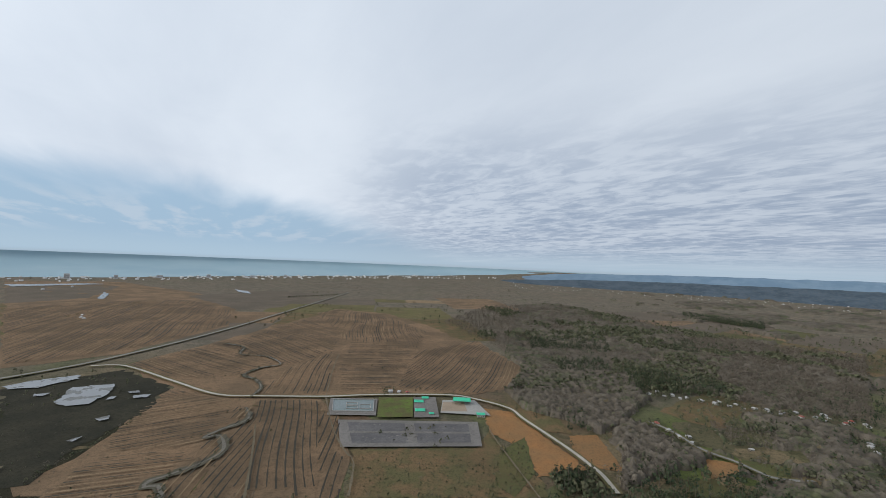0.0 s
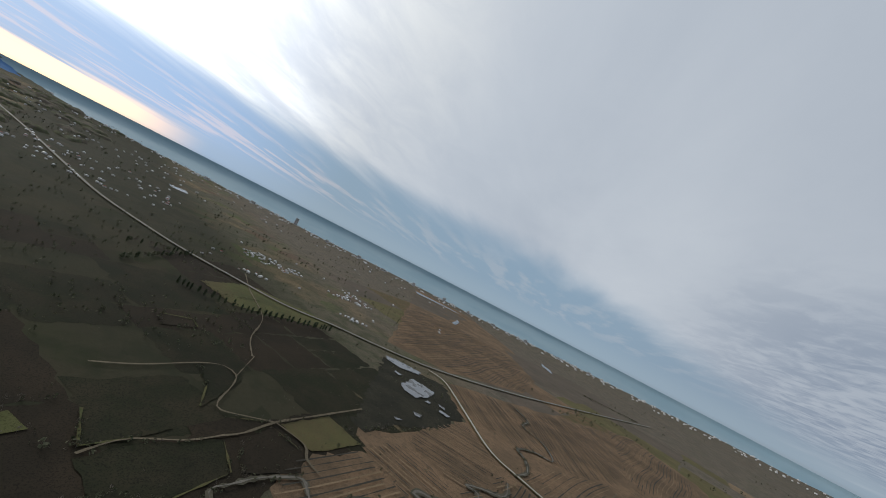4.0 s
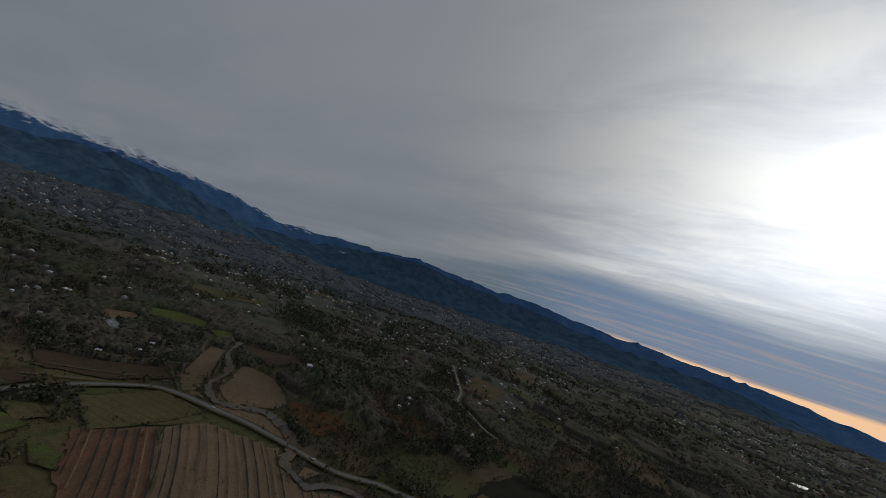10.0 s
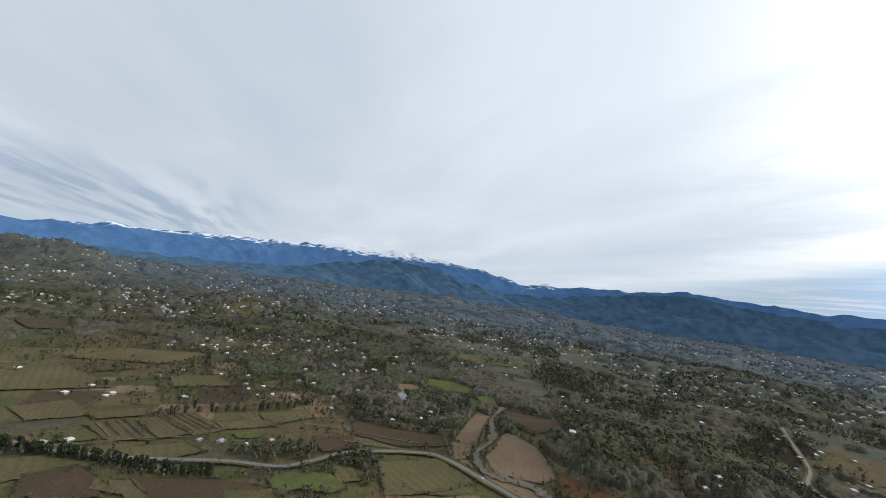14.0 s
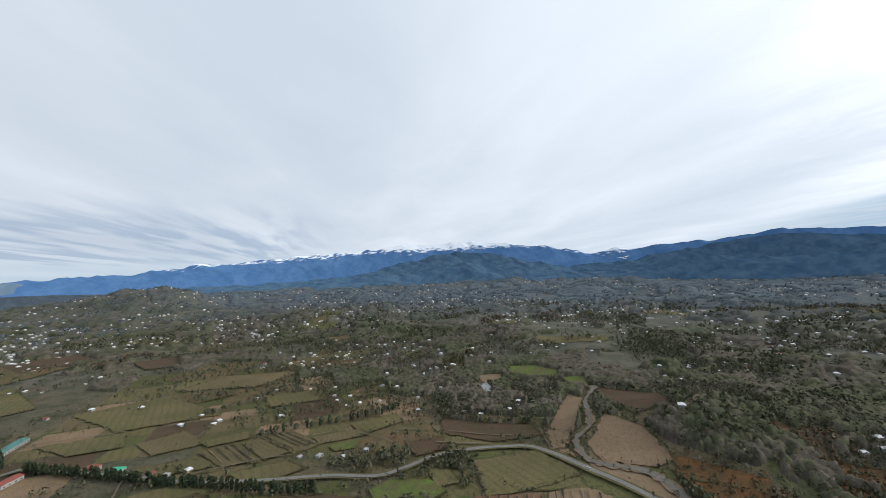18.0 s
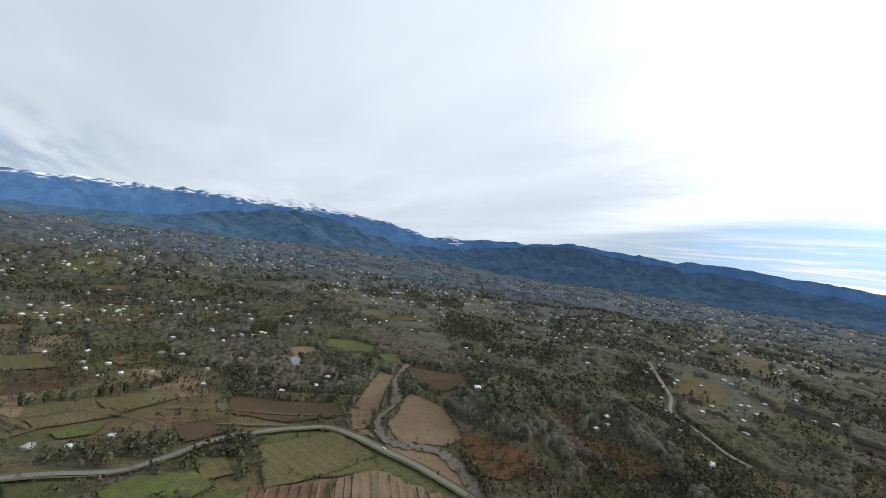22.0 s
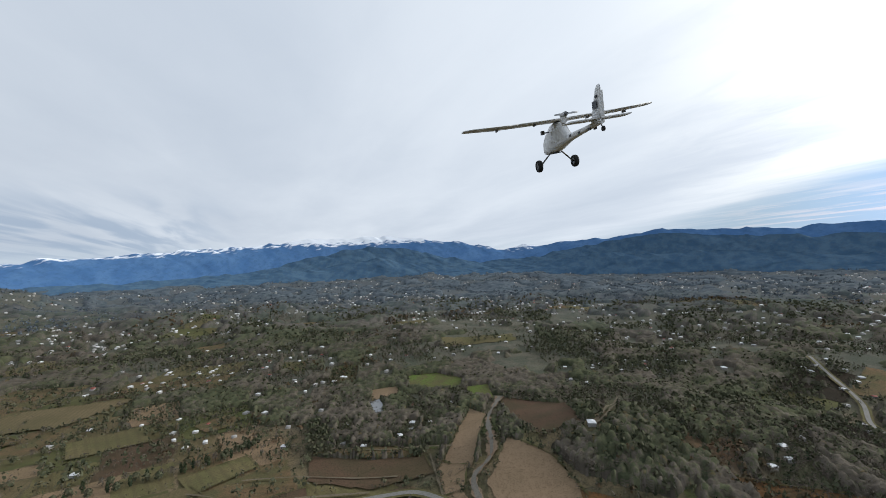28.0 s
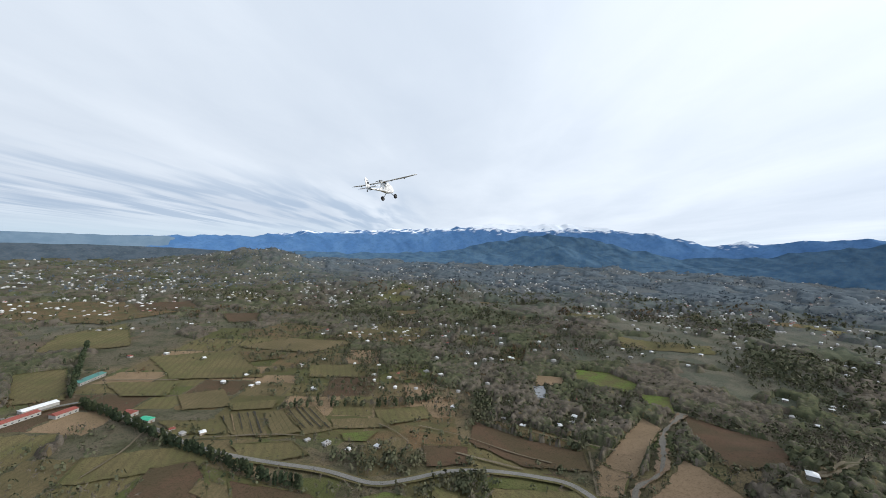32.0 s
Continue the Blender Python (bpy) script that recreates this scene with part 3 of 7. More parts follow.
# fields: cover, corners, and the run of their furrows
FIELDS = [
    ("marsh", [(-438, 610), (-386, 474), (-364, 379), (-357, 310), (-341, 268), (-272, 226), (-226, 257), (-227, 316), (-248, 444), (-292, 630)], [(-343, 283), (-367, 493)]),
    ("marsh", [(-226, 257), (-227, 316), (-248, 444), (-292, 630), (-153, 616), (-114, 495), (-89, 363)], [(-165, 311), (-195, 533)]),
    ("marsh", [(-408, 385), (-409, 414), (-424, 591), (-468, 703), (-638, 824), (-586, 1101), (-463, 1825), (-220, 1740), (-28, 1458), (197, 910), (110, 745), (26, 723), (-192, 688), (-100, 480), (-95, 407)], []),
    ("heath", [(-106, 506), (51, 523), (71, 573), (115, 454), (113, 421), (-89, 408)], []),
    ("marsh", [(-2567, 2339), (-2145, 2654), (-1383, 2271), (-864, 1700), (-685, 1283), (-713, 911), (-832, 769)], []),
    ("marsh", [(-638, 824), (-574, 1080), (-354, 880), (-361, 768), (-499, 748)], [(-600, 843), (-397, 736)]),
    ("marsh", [(-551, 1124), (-494, 1594), (-279, 1178), (-254, 918), (-334, 861), (-528, 1021)], [(-505, 1095), (-303, 911)]),
    ("marsh", [(-317, 819), (-263, 1001), (-193, 692), (-298, 677)], [(-268, 827), (-251, 691)]),
    ("marsh", [(-513, 1656), (-463, 1825), (-234, 1665), (-34, 1320), (-56, 1066), (-269, 1138)], [(-301, 1650), (-202, 1044)]),
    ("marsh", [(-229, 924), (-245, 1106), (-92, 1133), (-22, 952), (-57, 742), (-175, 715)], [(-188, 857), (-105, 867)]),
    ("marsh", [(-77, 740), (-54, 1037), (123, 1212), (197, 910), (135, 766), (67, 724)], [(-5, 748), (91, 1026)]),
    ("marsh", [(-417, 522), (-463, 696), (-327, 659), (-287, 551), (-293, 499), (-392, 476)], [(-414, 567), (-327, 626)]),
    ("marsh", [(-375, 387), (-387, 470), (-279, 486), (-274, 448), (-295, 424), (-264, 397)], [(-382, 411), (-308, 442)]),
    ("marsh", [(-301, 653), (-199, 664), (-155, 525), (-117, 406), (-187, 399), (-237, 536)], [(-240, 637), (-154, 403)]),
    ("marsh", [(-1606, 1470), (-1508, 1696), (-1237, 1945), (-850, 1630), (-696, 1304), (-736, 940), (-850, 785)], [(-990, 1038), (-1126, 1355)]),
    ("reed", [(-2332, 2127), (-1964, 2432), (-1640, 1842), (-1725, 1578)], []),
    ("wet", [(-710, 659), (-614, 786), (-473, 710), (-427, 594), (-425, 476), (-409, 415), (-430, 405)], []),
    ("reed", [(-1346, 2114), (-1108, 2602), (-794, 2542), (-716, 1811), (-847, 1668)], []),
    ("clay", [(77, 659), (117, 649), (181, 474), (113, 458), (115, 517), (71, 569)], []),
    ("clay", [(185, 566), (228, 574), (220, 477), (186, 482), (175, 523)], []),
    ("heath", [(71, 711), (125, 678), (190, 623), (191, 573), (153, 580), (126, 656)], []),
    ("heath", [(-105, 501), (-36, 511), (-30, 412), (-84, 409)], []),
    ("heath", [(-22, 512), (49, 519), (61, 450), (54, 415), (-21, 412)], []),
    ("moss", [(79, 515), (120, 557), (111, 464), (78, 419), (62, 436)], []),
    ("moss", [(390, 516), (439, 498), (416, 472), (373, 475)], []),
    ("moss", [(285, 463), (320, 466), (321, 433), (265, 429)], []),
    ("moss", [(403, 450), (489, 443), (410, 438)], []),
    ("clay", [(341, 514), (375, 506), (364, 482), (313, 465)], []),
    ("loam", [(-398, 191), (-415, 232), (-412, 281), (-387, 235), (-377, 192)], []),
    ("moss", [(-411, 290), (-436, 369), (-378, 387), (-363, 310)], []),
    ("loam", [(-405, 275), (-361, 298), (-331, 284), (-333, 225), (-377, 233)], []),
    ("moss", [(-890, 280), (-978, 404), (-850, 586), (-799, 530), (-788, 322)], []),
    ("dusk", [(-351, 110), (-371, 145), (-379, 219), (-333, 216), (-302, 157), (-305, 123)], []),
    ("dusk", [(-414, 111), (-419, 149), (-394, 178), (-376, 146), (-365, 111)], []),
    ("loam", [(-663, 188), (-668, 233), (-641, 235), (-625, 184)], []),
    ("dusk", [(-432, 206), (-497, 267), (-527, 275), (-523, 219), (-475, 220)], []),
    ("grass", [(-324, -79), (-338, -70), (-361, -41), (-336, -20), (-318, -17), (-295, -51)], []),
    ("grass", [(-380, 40), (-406, 69), (-385, 82), (-361, 46)], []),
    ("wet", [(-312, 137), (-308, 158), (-294, 173), (-304, 128)], []),
    ("sand", [(-66, -747), (-92, -719), (-82, -567), (-64, -550), (-42, -556)], []),
    ("sand", [(-120, -606), (-170, -552), (-191, -509), (-168, -495), (-113, -502), (-96, -531), (-111, -566)], []),
    ("sand", [(-95, -507), (-164, -477), (-189, -456), (-193, -422), (-145, -458), (-101, -488)], []),
    ("clay2", [(-113, -795), (-210, -725), (-206, -605), (-158, -590), (-128, -700)], []),
    ("sand", [(-44, -556), (-64, -541), (-85, -506), (-55, -521)], []),
    ("plough", [(14, -405), (-52, -428), (-68, -340), (-70, -262), (-20, -290), (5, -340)], [(-52, -428), (-66, -262)]),
    ("sand", [(-55, -432), (-92, -454), (-172, -410), (-182, -384), (-192, -350), (-235, -328), (-250, -292), (-276, -268), (-308, -264), (-318, -204), (-322, -150), (-262, -138), (-175, -190), (-72, -262)], [(-92, -440), (-100, -330)]),
    ("straw", [(-203, -379), (-221, -369), (-200, -355), (-194, -362)], []),
    ("olive", [(-10, -508), (-40, -509), (-89, -464), (-93, -449), (-42, -430), (-5, -432)], []),
    ("fern", [(-182, -494), (-258, -483), (-264, -470), (-230, -451), (-195, -456)], []),
    ("fern", [(-322, -506), (-375, -496), (-412, -510), (-429, -491), (-383, -480), (-325, -488)], []),
    ("heath", [(-222, -393), (-248, -424), (-312, -411), (-291, -373), (-248, -374)], []),
    ("fern", [(-184, -516), (-270, -494), (-261, -475), (-194, -481)], []),
    ("fern", [(-334, -543), (-449, -528), (-436, -496), (-342, -510)], []),
    ("bright", [(69, -902), (10, -913), (-46, -882), (-46, -839), (3, -824), (51, -849)], []),
    ("bright", [(-54, -840), (-94, -851), (-105, -787), (-66, -802)], []),
    ("tilled", [(403, -399), (378, -433), (298, -403), (339, -379)], [(385, -405), (331, -385)]),
    ("tilled", [(365, -437), (353, -460), (279, -435), (295, -407)], []),
    ("tilled", [(356, -464), (325, -496), (253, -465), (270, -433)], [(342, -475), (265, -446)]),
    ("sand", [(118, -830), (76, -847), (60, -807), (104, -777)], []),
    ("heath", [(684, -560), (638, -634), (567, -612), (600, -547)], []),
    ("clay2", [(140, -501), (95, -532), (78, -500), (109, -467)], []),
    ("clay2", [(120, -594), (47, -591), (-22, -597), (-39, -559), (26, -532), (100, -540)], []),
    ("heath", [(133, -602), (66, -621), (21, -622), (-19, -597), (55, -593)], []),
    ("sand", [(-36, -591), (-56, -572), (-75, -567), (-75, -528), (-57, -520)], []),
    ("tilled", [(279, -482), (227, -525), (201, -512), (254, -464)], []),
    ("bright", [(237, -462), (206, -496), (199, -467), (221, -452)], []),
    ("olive", [(253, -537), (203, -592), (174, -569), (210, -511)], []),
    ("olive", [(811, -269), (791, -330), (620, -291), (648, -240)], []),
    ("olive", [(408, -260), (353, -334), (305, -341), (298, -326), (365, -232)], []),
    ("clay2", [(332, -293), (312, -327), (256, -316), (242, -294), (291, -260)], []),
    ("moss", [(296, -328), (177, -359), (169, -353), (231, -303)], []),
    ("olive", [(662, -347), (581, -420), (529, -382), (575, -342)], []),
    ("tilled", [(519, -394), (493, -447), (419, -424), (458, -375)], []),
    ("olive", [(444, -342), (391, -386), (346, -376), (393, -340)], []),
    ("heath", [(1816, -383), (1640, -630), (1266, -695), (1197, -490), (1392, -326)], []),
    ("clay2", [(1535, -655), (1469, -817), (1282, -770), (1336, -613)], []),
    ("olive", [(1110, -383), (1163, -529), (892, -453), (942, -308)], []),
    ("olive", [(774, -442), (697, -579), (496, -517), (600, -419)], []),
    ("olive", [(491, -608), (428, -665), (370, -622), (439, -566)], []),
    ("heath", [(346, -671), (317, -720), (277, -681), (310, -651)], []),
    ("clay2", [(1137, -770), (1067, -852), (949, -771), (996, -714)], []),
    ("tilled", [(708, -713), (555, -790), (560, -662), (718, -591)], []),
    ("olive", [(316, -366), (267, -414), (227, -406), (258, -358)], []),
    ("olive", [(433, -424), (390, -476), (369, -453), (404, -415)], []),
    ("bright", [(131, -385), (116, -409), (75, -423), (47, -405), (55, -387), (91, -381), (102, -360)], []),
    ("bright", [(37, -379), (6, -366), (2, -338), (21, -347)], []),
    ("olive", [(86, -443), (59, -449), (36, -424), (60, -410)], []),
    ("olive", [(36, -475), (-36, -518), (-90, -474), (-25, -421), (4, -405)], []),
    ("clay2", [(249, -330), (189, -356), (170, -364), (110, -371), (62, -312), (149, -270), (209, -314)], []),
    ("grass", [(245, -275), (222, -294), (188, -277), (170, -262), (203, -247)], []),
    ("heath", [(154, -347), (114, -368), (85, -337), (100, -312), (123, -319)], []),
    ("tilled", [(274, -316), (243, -325), (209, -314), (185, -287), (230, -305), (259, -300)], []),
]
LAKES = [
    [(-2420, 2200), (-2300, 2330), (-2190, 2450), (-2080, 2480), (-2180, 2330), (-2300, 2130)],
    [(-1790, 2110), (-1692, 2028), (-1546, 1824), (-1586, 1835)],
    [(-1330, 2560), (-1200, 2480), (-1110, 2330), (-1230, 2420)],
    [(-717, 669), (-704, 702), (-661, 741), (-643, 724), (-658, 671), (-695, 657)],
    [(-574, 608), (-611, 676), (-561, 702), (-535, 659), (-526, 612), (-550, 602)],
    [(107, -771), (88, -786), (68, -738), (75, -718)],
    [(-845, -256), (-921, -239), (-929, -199), (-886, -212)],
    [(-1058, -308), (-1116, -290), (-1065, -275), (-1029, -294)],
    [(-1811, -614), (-1931, -562), (-1982, -475), (-1860, -533)],
    [(-2495, 369), (-2518, 460), (-2389, 450), (-2389, 377)],
    [(-840, -258), (-925, -198), (-896, -191), (-860, -226)],
    [(-512, 668), (-500, 676), (-492, 668), (-504, 660)],
    [(-488, 650), (-470, 658), (-466, 648), (-482, 642)],
    [(-520, 640), (-510, 646), (-505, 634), (-514, 630)],
    [(-640, 640), (-622, 650), (-616, 636), (-630, 630)],
    [(-470, 560), (-460, 572), (-452, 562), (-462, 552)],
    [(-452, 500), (-444, 512), (-438, 498)],
]
HOUSES = [
    [(-216, -595), (-400, -569), (-406, -587), (-378, -560), (-440, -610), (-586, -748), (-572, -697), (-562, -674), (-543, -615), (-659, -718), (-678, -646), (-513, -581), (-416, -904), (-443, -979), (-306, -957), (-248, -939), (-353, -928), (-381, -951), (-319, -644), (-746, -742), (-723, -701), (-782, -736), (-655, -888), (-648, -817)],
    [(232, -435), (201, -441), (257, -427), (180, -466), (386, -346), (374, -350), (369, -361), (407, -343), (523, -463), (473, -482), (465, -487), (386, -536), (304, -607), (360, -648), (504, -598), (503, -652), (684, -506), (798, -422), (770, -474), (112, -687), (94, -630), (63, -623), (53, -617), (22, -653), (12, -674), (-11, -700), (26, -763), (14, -695), (-34, -777), (169, -617), (-302, -943), (-249, -933), (-13, -1043), (10, -1087), (-32, -1067), (-138, -1128), (-123, -1182), (-104, -1349), (-129, -1341), (442, -937), (443, -952), (532, -959), (473, -931), (508, -904), (292, -874)],
    [(242, -857), (203, -898), (1036, -634), (1071, -635), (1007, -588), (1033, -678), (1093, -495), (1096, -473), (1105, -454), (1137, -446), (1025, -519), (1078, -514), (210, -872)],
    [(408, 763), (479, 740), (498, 738), (509, 730), (525, 724), (535, 717), (539, 703), (557, 694), (572, 683), (596, 694), (623, 692), (645, 667), (666, 681), (703, 649), (694, 628), (337, 621), (340, 595), (347, 586), (351, 578), (350, 564), (354, 557), (360, 548), (619, 575), (616, 565), (605, 547), (-85, 718), (-70, 720), (-55, 717), (-50, 726)],
    [(528, -504), (476, -495), (377, -541), (303, -613), (-247, -872), (-580, -1042), (-271, -855), (-246, -935), (-323, -967), (-369, -947), (-401, -933), (-469, -976), (-378, -988), (-711, -1356), (-834, -1544), (-803, -1429), (-827, -1353), (-461, -644), (-608, -763), (-382, -561), (-405, -579), (-574, -706), (-667, -742), (-566, -635), (-703, -750), (-677, -702), (-690, -844), (-669, -792), (-681, -910)],
    [(-432, -190), (-410, -174), (-407, -152), (-439, -107), (-448, -95), (-455, -76), (-430, -115), (-381, -129), (-407, -280), (-378, -218), (-604, -90), (-378, -195), (-453, -67), (-452, -51), (-1144, 321), (-1249, 368), (-1251, 392), (-1175, 348), (-459, -162), (-870, -1592), (-406, -577)],
]
TREE_ROWS = [
    [(570, -299), (482, -313), (396, -323), (350, -330), (277, -344), (232, -348), (184, -364)],
    [(948, -395), (775, -342), (627, -299)],
    [(357, -463), (314, -508), (252, -561), (212, -627)],
    [(-881, 142), (-960, 197), (-1081, 283)],
    [(-1025, 154), (-1063, 251)],
    [(-831, 229), (-774, 346), (-788, 539)],
    [(847, -278), (828, -316), (825, -345)],
    [(-849, 2221), (-637, 2491)],
    [(523, -513), (507, -546), (491, -582)],
    [(356, -468), (331, -519), (247, -558), (213, -616)],
    [(507, 1624), (531, 1561)],
]
GROVES = [
    [(89, -346), (49, -376), (18, -331), (65, -310)],
    [(93, -464), (47, -494), (10, -422), (27, -412)],
    [(209, -424), (125, -483), (115, -454), (191, -403)],
    [(128, -443), (79, -500), (48, -479), (71, -429), (103, -402)],
    [(1, -600), (-16, -645), (-33, -604), (-24, -575)],
    [(171, -694), (157, -706), (85, -590), (121, -579)],
    [(124, 764), (197, 910), (153, 1176), (24, 1507), (270, 2128), (754, 2428), (905, 1882), (975, 1530), (1016, 1380), (580, 817), (461, 771), (379, 717), (267, 599), (233, 576), (199, 624), (144, 653)],
    [(975, 1530), (1111, 1266), (1267, 1148), (706, 639), (667, 692), (541, 733), (580, 817)],
    [(281, 620), (321, 605), (346, 527), (273, 475), (195, 435), (244, 529)],
    [(122, 457), (180, 475), (186, 458), (185, 425), (119, 420)],
    [(434, 485), (487, 476), (561, 508), (489, 443), (450, 441)],
    [(420, 614), (550, 625), (582, 571), (481, 546), (405, 558)],
    [(-166, -567), (-215, -591), (-284, -565), (-297, -532), (-264, -509), (-194, -529)],
    [(-306, -661), (-532, -883), (-440, -678), (-328, -579)],
    [(-179, -485), (-207, -453), (-205, -418), (-192, -446)],
    [(-461, -606), (-518, -519), (-499, -447), (-436, -387), (-439, -488)],
    [(-347, -492), (-412, -470), (-390, -430), (-345, -444)],
    [(-207, -436), (-240, -374), (-289, -349), (-340, -327), (-346, -342), (-290, -366), (-246, -392)],
    [(-187, -665), (-280, -696), (-313, -589), (-278, -543), (-214, -598)],
]
CONIFERS = [
    [(284, 1244), (571, 1342), (487, 1104), (270, 1109)],
    [(278, 971), (409, 990), (395, 893), (277, 877)],
    [(444, 944), (605, 819), (547, 754), (381, 786)],
    [(796, 1337), (966, 1240), (827, 1081), (685, 1124)],
    [(128, 454), (177, 467), (181, 446), (125, 422)],
    [(1414, 2223), (1596, 1881), (1437, 1693), (1300, 2044)],
]
# ---- fields, roads, water ----
from mathutils.geometry import delaunay_2d_cdt


def tinted(a, b, c, big=0.02, small=0.35, rows=None):
    """Soil or grass in three real colours, with an optional run of crop rows (bearing in degrees, spacing in metres)."""
    def build(n, pos):
        f = n.noise(pos, big, 5.0, 0.6)
        g = n.noise(pos, small, 4.0, 0.65)
        col = n.mix(n.span(f, 0.36, 0.64), a, b)
        col = n.mix(n.math("MULTIPLY", n.span(g, 0.45, 0.72), 0.65), col, c)
        if small < 1.0:
            wide = n.noise(pos, 0.006, 4.0, 0.55)
            col = n.mix(n.math("MULTIPLY", n.span(wide, 0.42, 0.62), 0.40), col, c)
            tuft = n.noise(pos, 0.7, 3.0, 0.7)
            col = n.mix(n.math("MULTIPLY", n.span(tuft, 0.50, 0.62), 0.45), col, tuple(0.55 * v for v in c))
        if rows:
            sep = n.add("SeparateXYZ", Vector=pos)
            t = radians(rows[0])
            u = n.math("ADD", n.math("MULTIPLY", sep.outputs["X"], math.cos(t)), n.math("MULTIPLY", sep.outputs["Y"], -math.sin(t)))
            u = n.math("ADD", u, n.math("MULTIPLY", f, 6.0))
            w = n.math("SINE", n.math("MULTIPLY", u, 2 * math.pi / rows[1]))
            col = n.mix(n.math("MULTIPLY", n.span(w, 0.1, 0.9), 0.4), col, c)
        return col, g
    return build


COVER = {
    "marsh": material("reed_stubble", tinted((0.195, 0.129, 0.079), (0.152, 0.105, 0.066), (0.088, 0.065, 0.043), 0.012, 0.12), 0.95, 0.6, spec=0.05),
    "straw": material("dry_grass", tinted((0.237, 0.165, 0.103), (0.185, 0.134, 0.081), (0.132, 0.099, 0.061)), 0.95, 0.5, spec=0.05),
    "wet": material("boggy_ground", tinted((0.030, 0.029, 0.021), (0.042, 0.039, 0.027), (0.018, 0.018, 0.014), 0.018, 0.2), 0.95, 0.5, spec=0.05),
    "grass": material("green_meadow", tinted((0.082, 0.094, 0.034), (0.098, 0.096, 0.042), (0.060, 0.056, 0.026)), 0.95, 0.4, spec=0.05),
    "bright": material("fresh_grass", tinted((0.105, 0.150, 0.036), (0.110, 0.100, 0.048), (0.066, 0.060, 0.030), 0.05, 0.25), 0.95, 0.4, spec=0.05),
    "clay": material("orange_clay_soil", tinted((0.260, 0.130, 0.055), (0.215, 0.125, 0.060), (0.130, 0.085, 0.045)), 0.95, 0.5, spec=0.05),
    "clay2": material("red_brown_soil", tinted((0.100, 0.062, 0.042), (0.078, 0.058, 0.036), (0.056, 0.048, 0.027)), 0.95, 0.5, spec=0.05),
    "moss": material("mossy_field", tinted((0.086, 0.092, 0.037), (0.063, 0.071, 0.031), (0.103, 0.071, 0.041)), 0.95, 0.5, spec=0.05),
    "heath": material("brown_scrub", tinted((0.155, 0.101, 0.057), (0.098, 0.090, 0.044), (0.063, 0.055, 0.030), 0.03, 0.3), 0.95, 0.8, spec=0.05),
    "olive": material("olive_pasture", tinted((0.142, 0.118, 0.058), (0.110, 0.106, 0.046), (0.079, 0.065, 0.036), 0.02, 0.35, (128, 11.0)), 0.95, 0.4, spec=0.05),
    "tilled": material("tilled_plot", tinted((0.150, 0.114, 0.065), (0.126, 0.098, 0.054), (0.079, 0.072, 0.036), 0.02, 0.3, (150, 7.0)), 0.95, 0.5, spec=0.05),
    "plough": material("ploughed_red_soil", tinted((0.190, 0.100, 0.066), (0.160, 0.098, 0.060), (0.100, 0.066, 0.040), 0.02, 0.3, (8, 9.0)), 0.95, 0.5, spec=0.05),
    "sand": material("tan_stubble", tinted((0.222, 0.157, 0.101), (0.185, 0.134, 0.085), (0.140, 0.101, 0.063), 0.015, 0.2), 0.95, 0.4, spec=0.05),
    "dusk": material("dark_pasture", tinted((0.023, 0.025, 0.014), (0.035, 0.031, 0.019), (0.015, 0.015, 0.011)), 0.95, 0.4, spec=0.05),
    "loam": material("dark_loam", tinted((0.035, 0.027, 0.018), (0.027, 0.022, 0.015), (0.018, 0.016, 0.012)), 0.95, 0.4, spec=0.05),
    "reed": material("dull_reed_plain", tinted((0.130, 0.102, 0.078), (0.105, 0.088, 0.068), (0.078, 0.068, 0.052), 0.01, 0.1), 0.95, 0.5, spec=0.05),
    "fern": material("rust_bracken", tinted((0.165, 0.072, 0.030), (0.110, 0.066, 0.034), (0.060, 0.052, 0.028), 0.05, 0.3), 0.95, 0.8, spec=0.05),
}
DITCH = material("ditch_mud", tinted((0.040, 0.034, 0.023), (0.034, 0.030, 0.020), (0.025, 0.023, 0.016)), 0.9, 0.4)
ASPHALT = material("worn_asphalt", tinted((0.165, 0.160, 0.148), (0.190, 0.182, 0.165), (0.120, 0.115, 0.105), 0.05, 0.6), 0.85, 0.2)
PALE = material("pale_gravel_road", tinted((0.330, 0.305, 0.265), (0.380, 0.355, 0.310), (0.240, 0.220, 0.185), 0.05, 0.5), 0.9, 0.2)
DIRT = material("dirt_track", tinted((0.165, 0.135, 0.095), (0.135, 0.112, 0.078), (0.085, 0.072, 0.048), 0.06, 0.5), 0.95, 0.3, spec=0.05)
STREAM = material("stream_water", tinted((0.135, 0.122, 0.102), (0.165, 0.150, 0.125), (0.085, 0.076, 0.060), 0.03, 0.3), 0.75, 0.1, spec=0.2)
def shallow(n, pos):
    """Pond water broken by mud banks and drowned grass."""
    f = n.noise(pos, 0.045, 5.0, 0.6)
    return n.mix(n.span(f, 0.52, 0.57), (0.15, 0.155, 0.16), (0.050, 0.046, 0.032)), None


LAKE = material("still_pond_water", shallow, 0.25, 0.0, spec=0.45)
GRAVEL = material("river_gravel", tinted((0.180, 0.125, 0.085), (0.215, 0.160, 0.110), (0.120, 0.090, 0.060), 0.05, 0.5), 0.95, 0.4, spec=0.05)


MUD = material("stream_mud_bank", tinted((0.055, 0.052, 0.032), (0.042, 0.042, 0.026), (0.100, 0.082, 0.056), 0.05, 0.4), 0.9, 0.4)


def lift_over(x, y, base):
    """Cover lies a little above the ground sheet, more where the land rolls."""
    return height(x, y) + base + 1.1 * ease(-np.asarray(y, float), 560, 700)


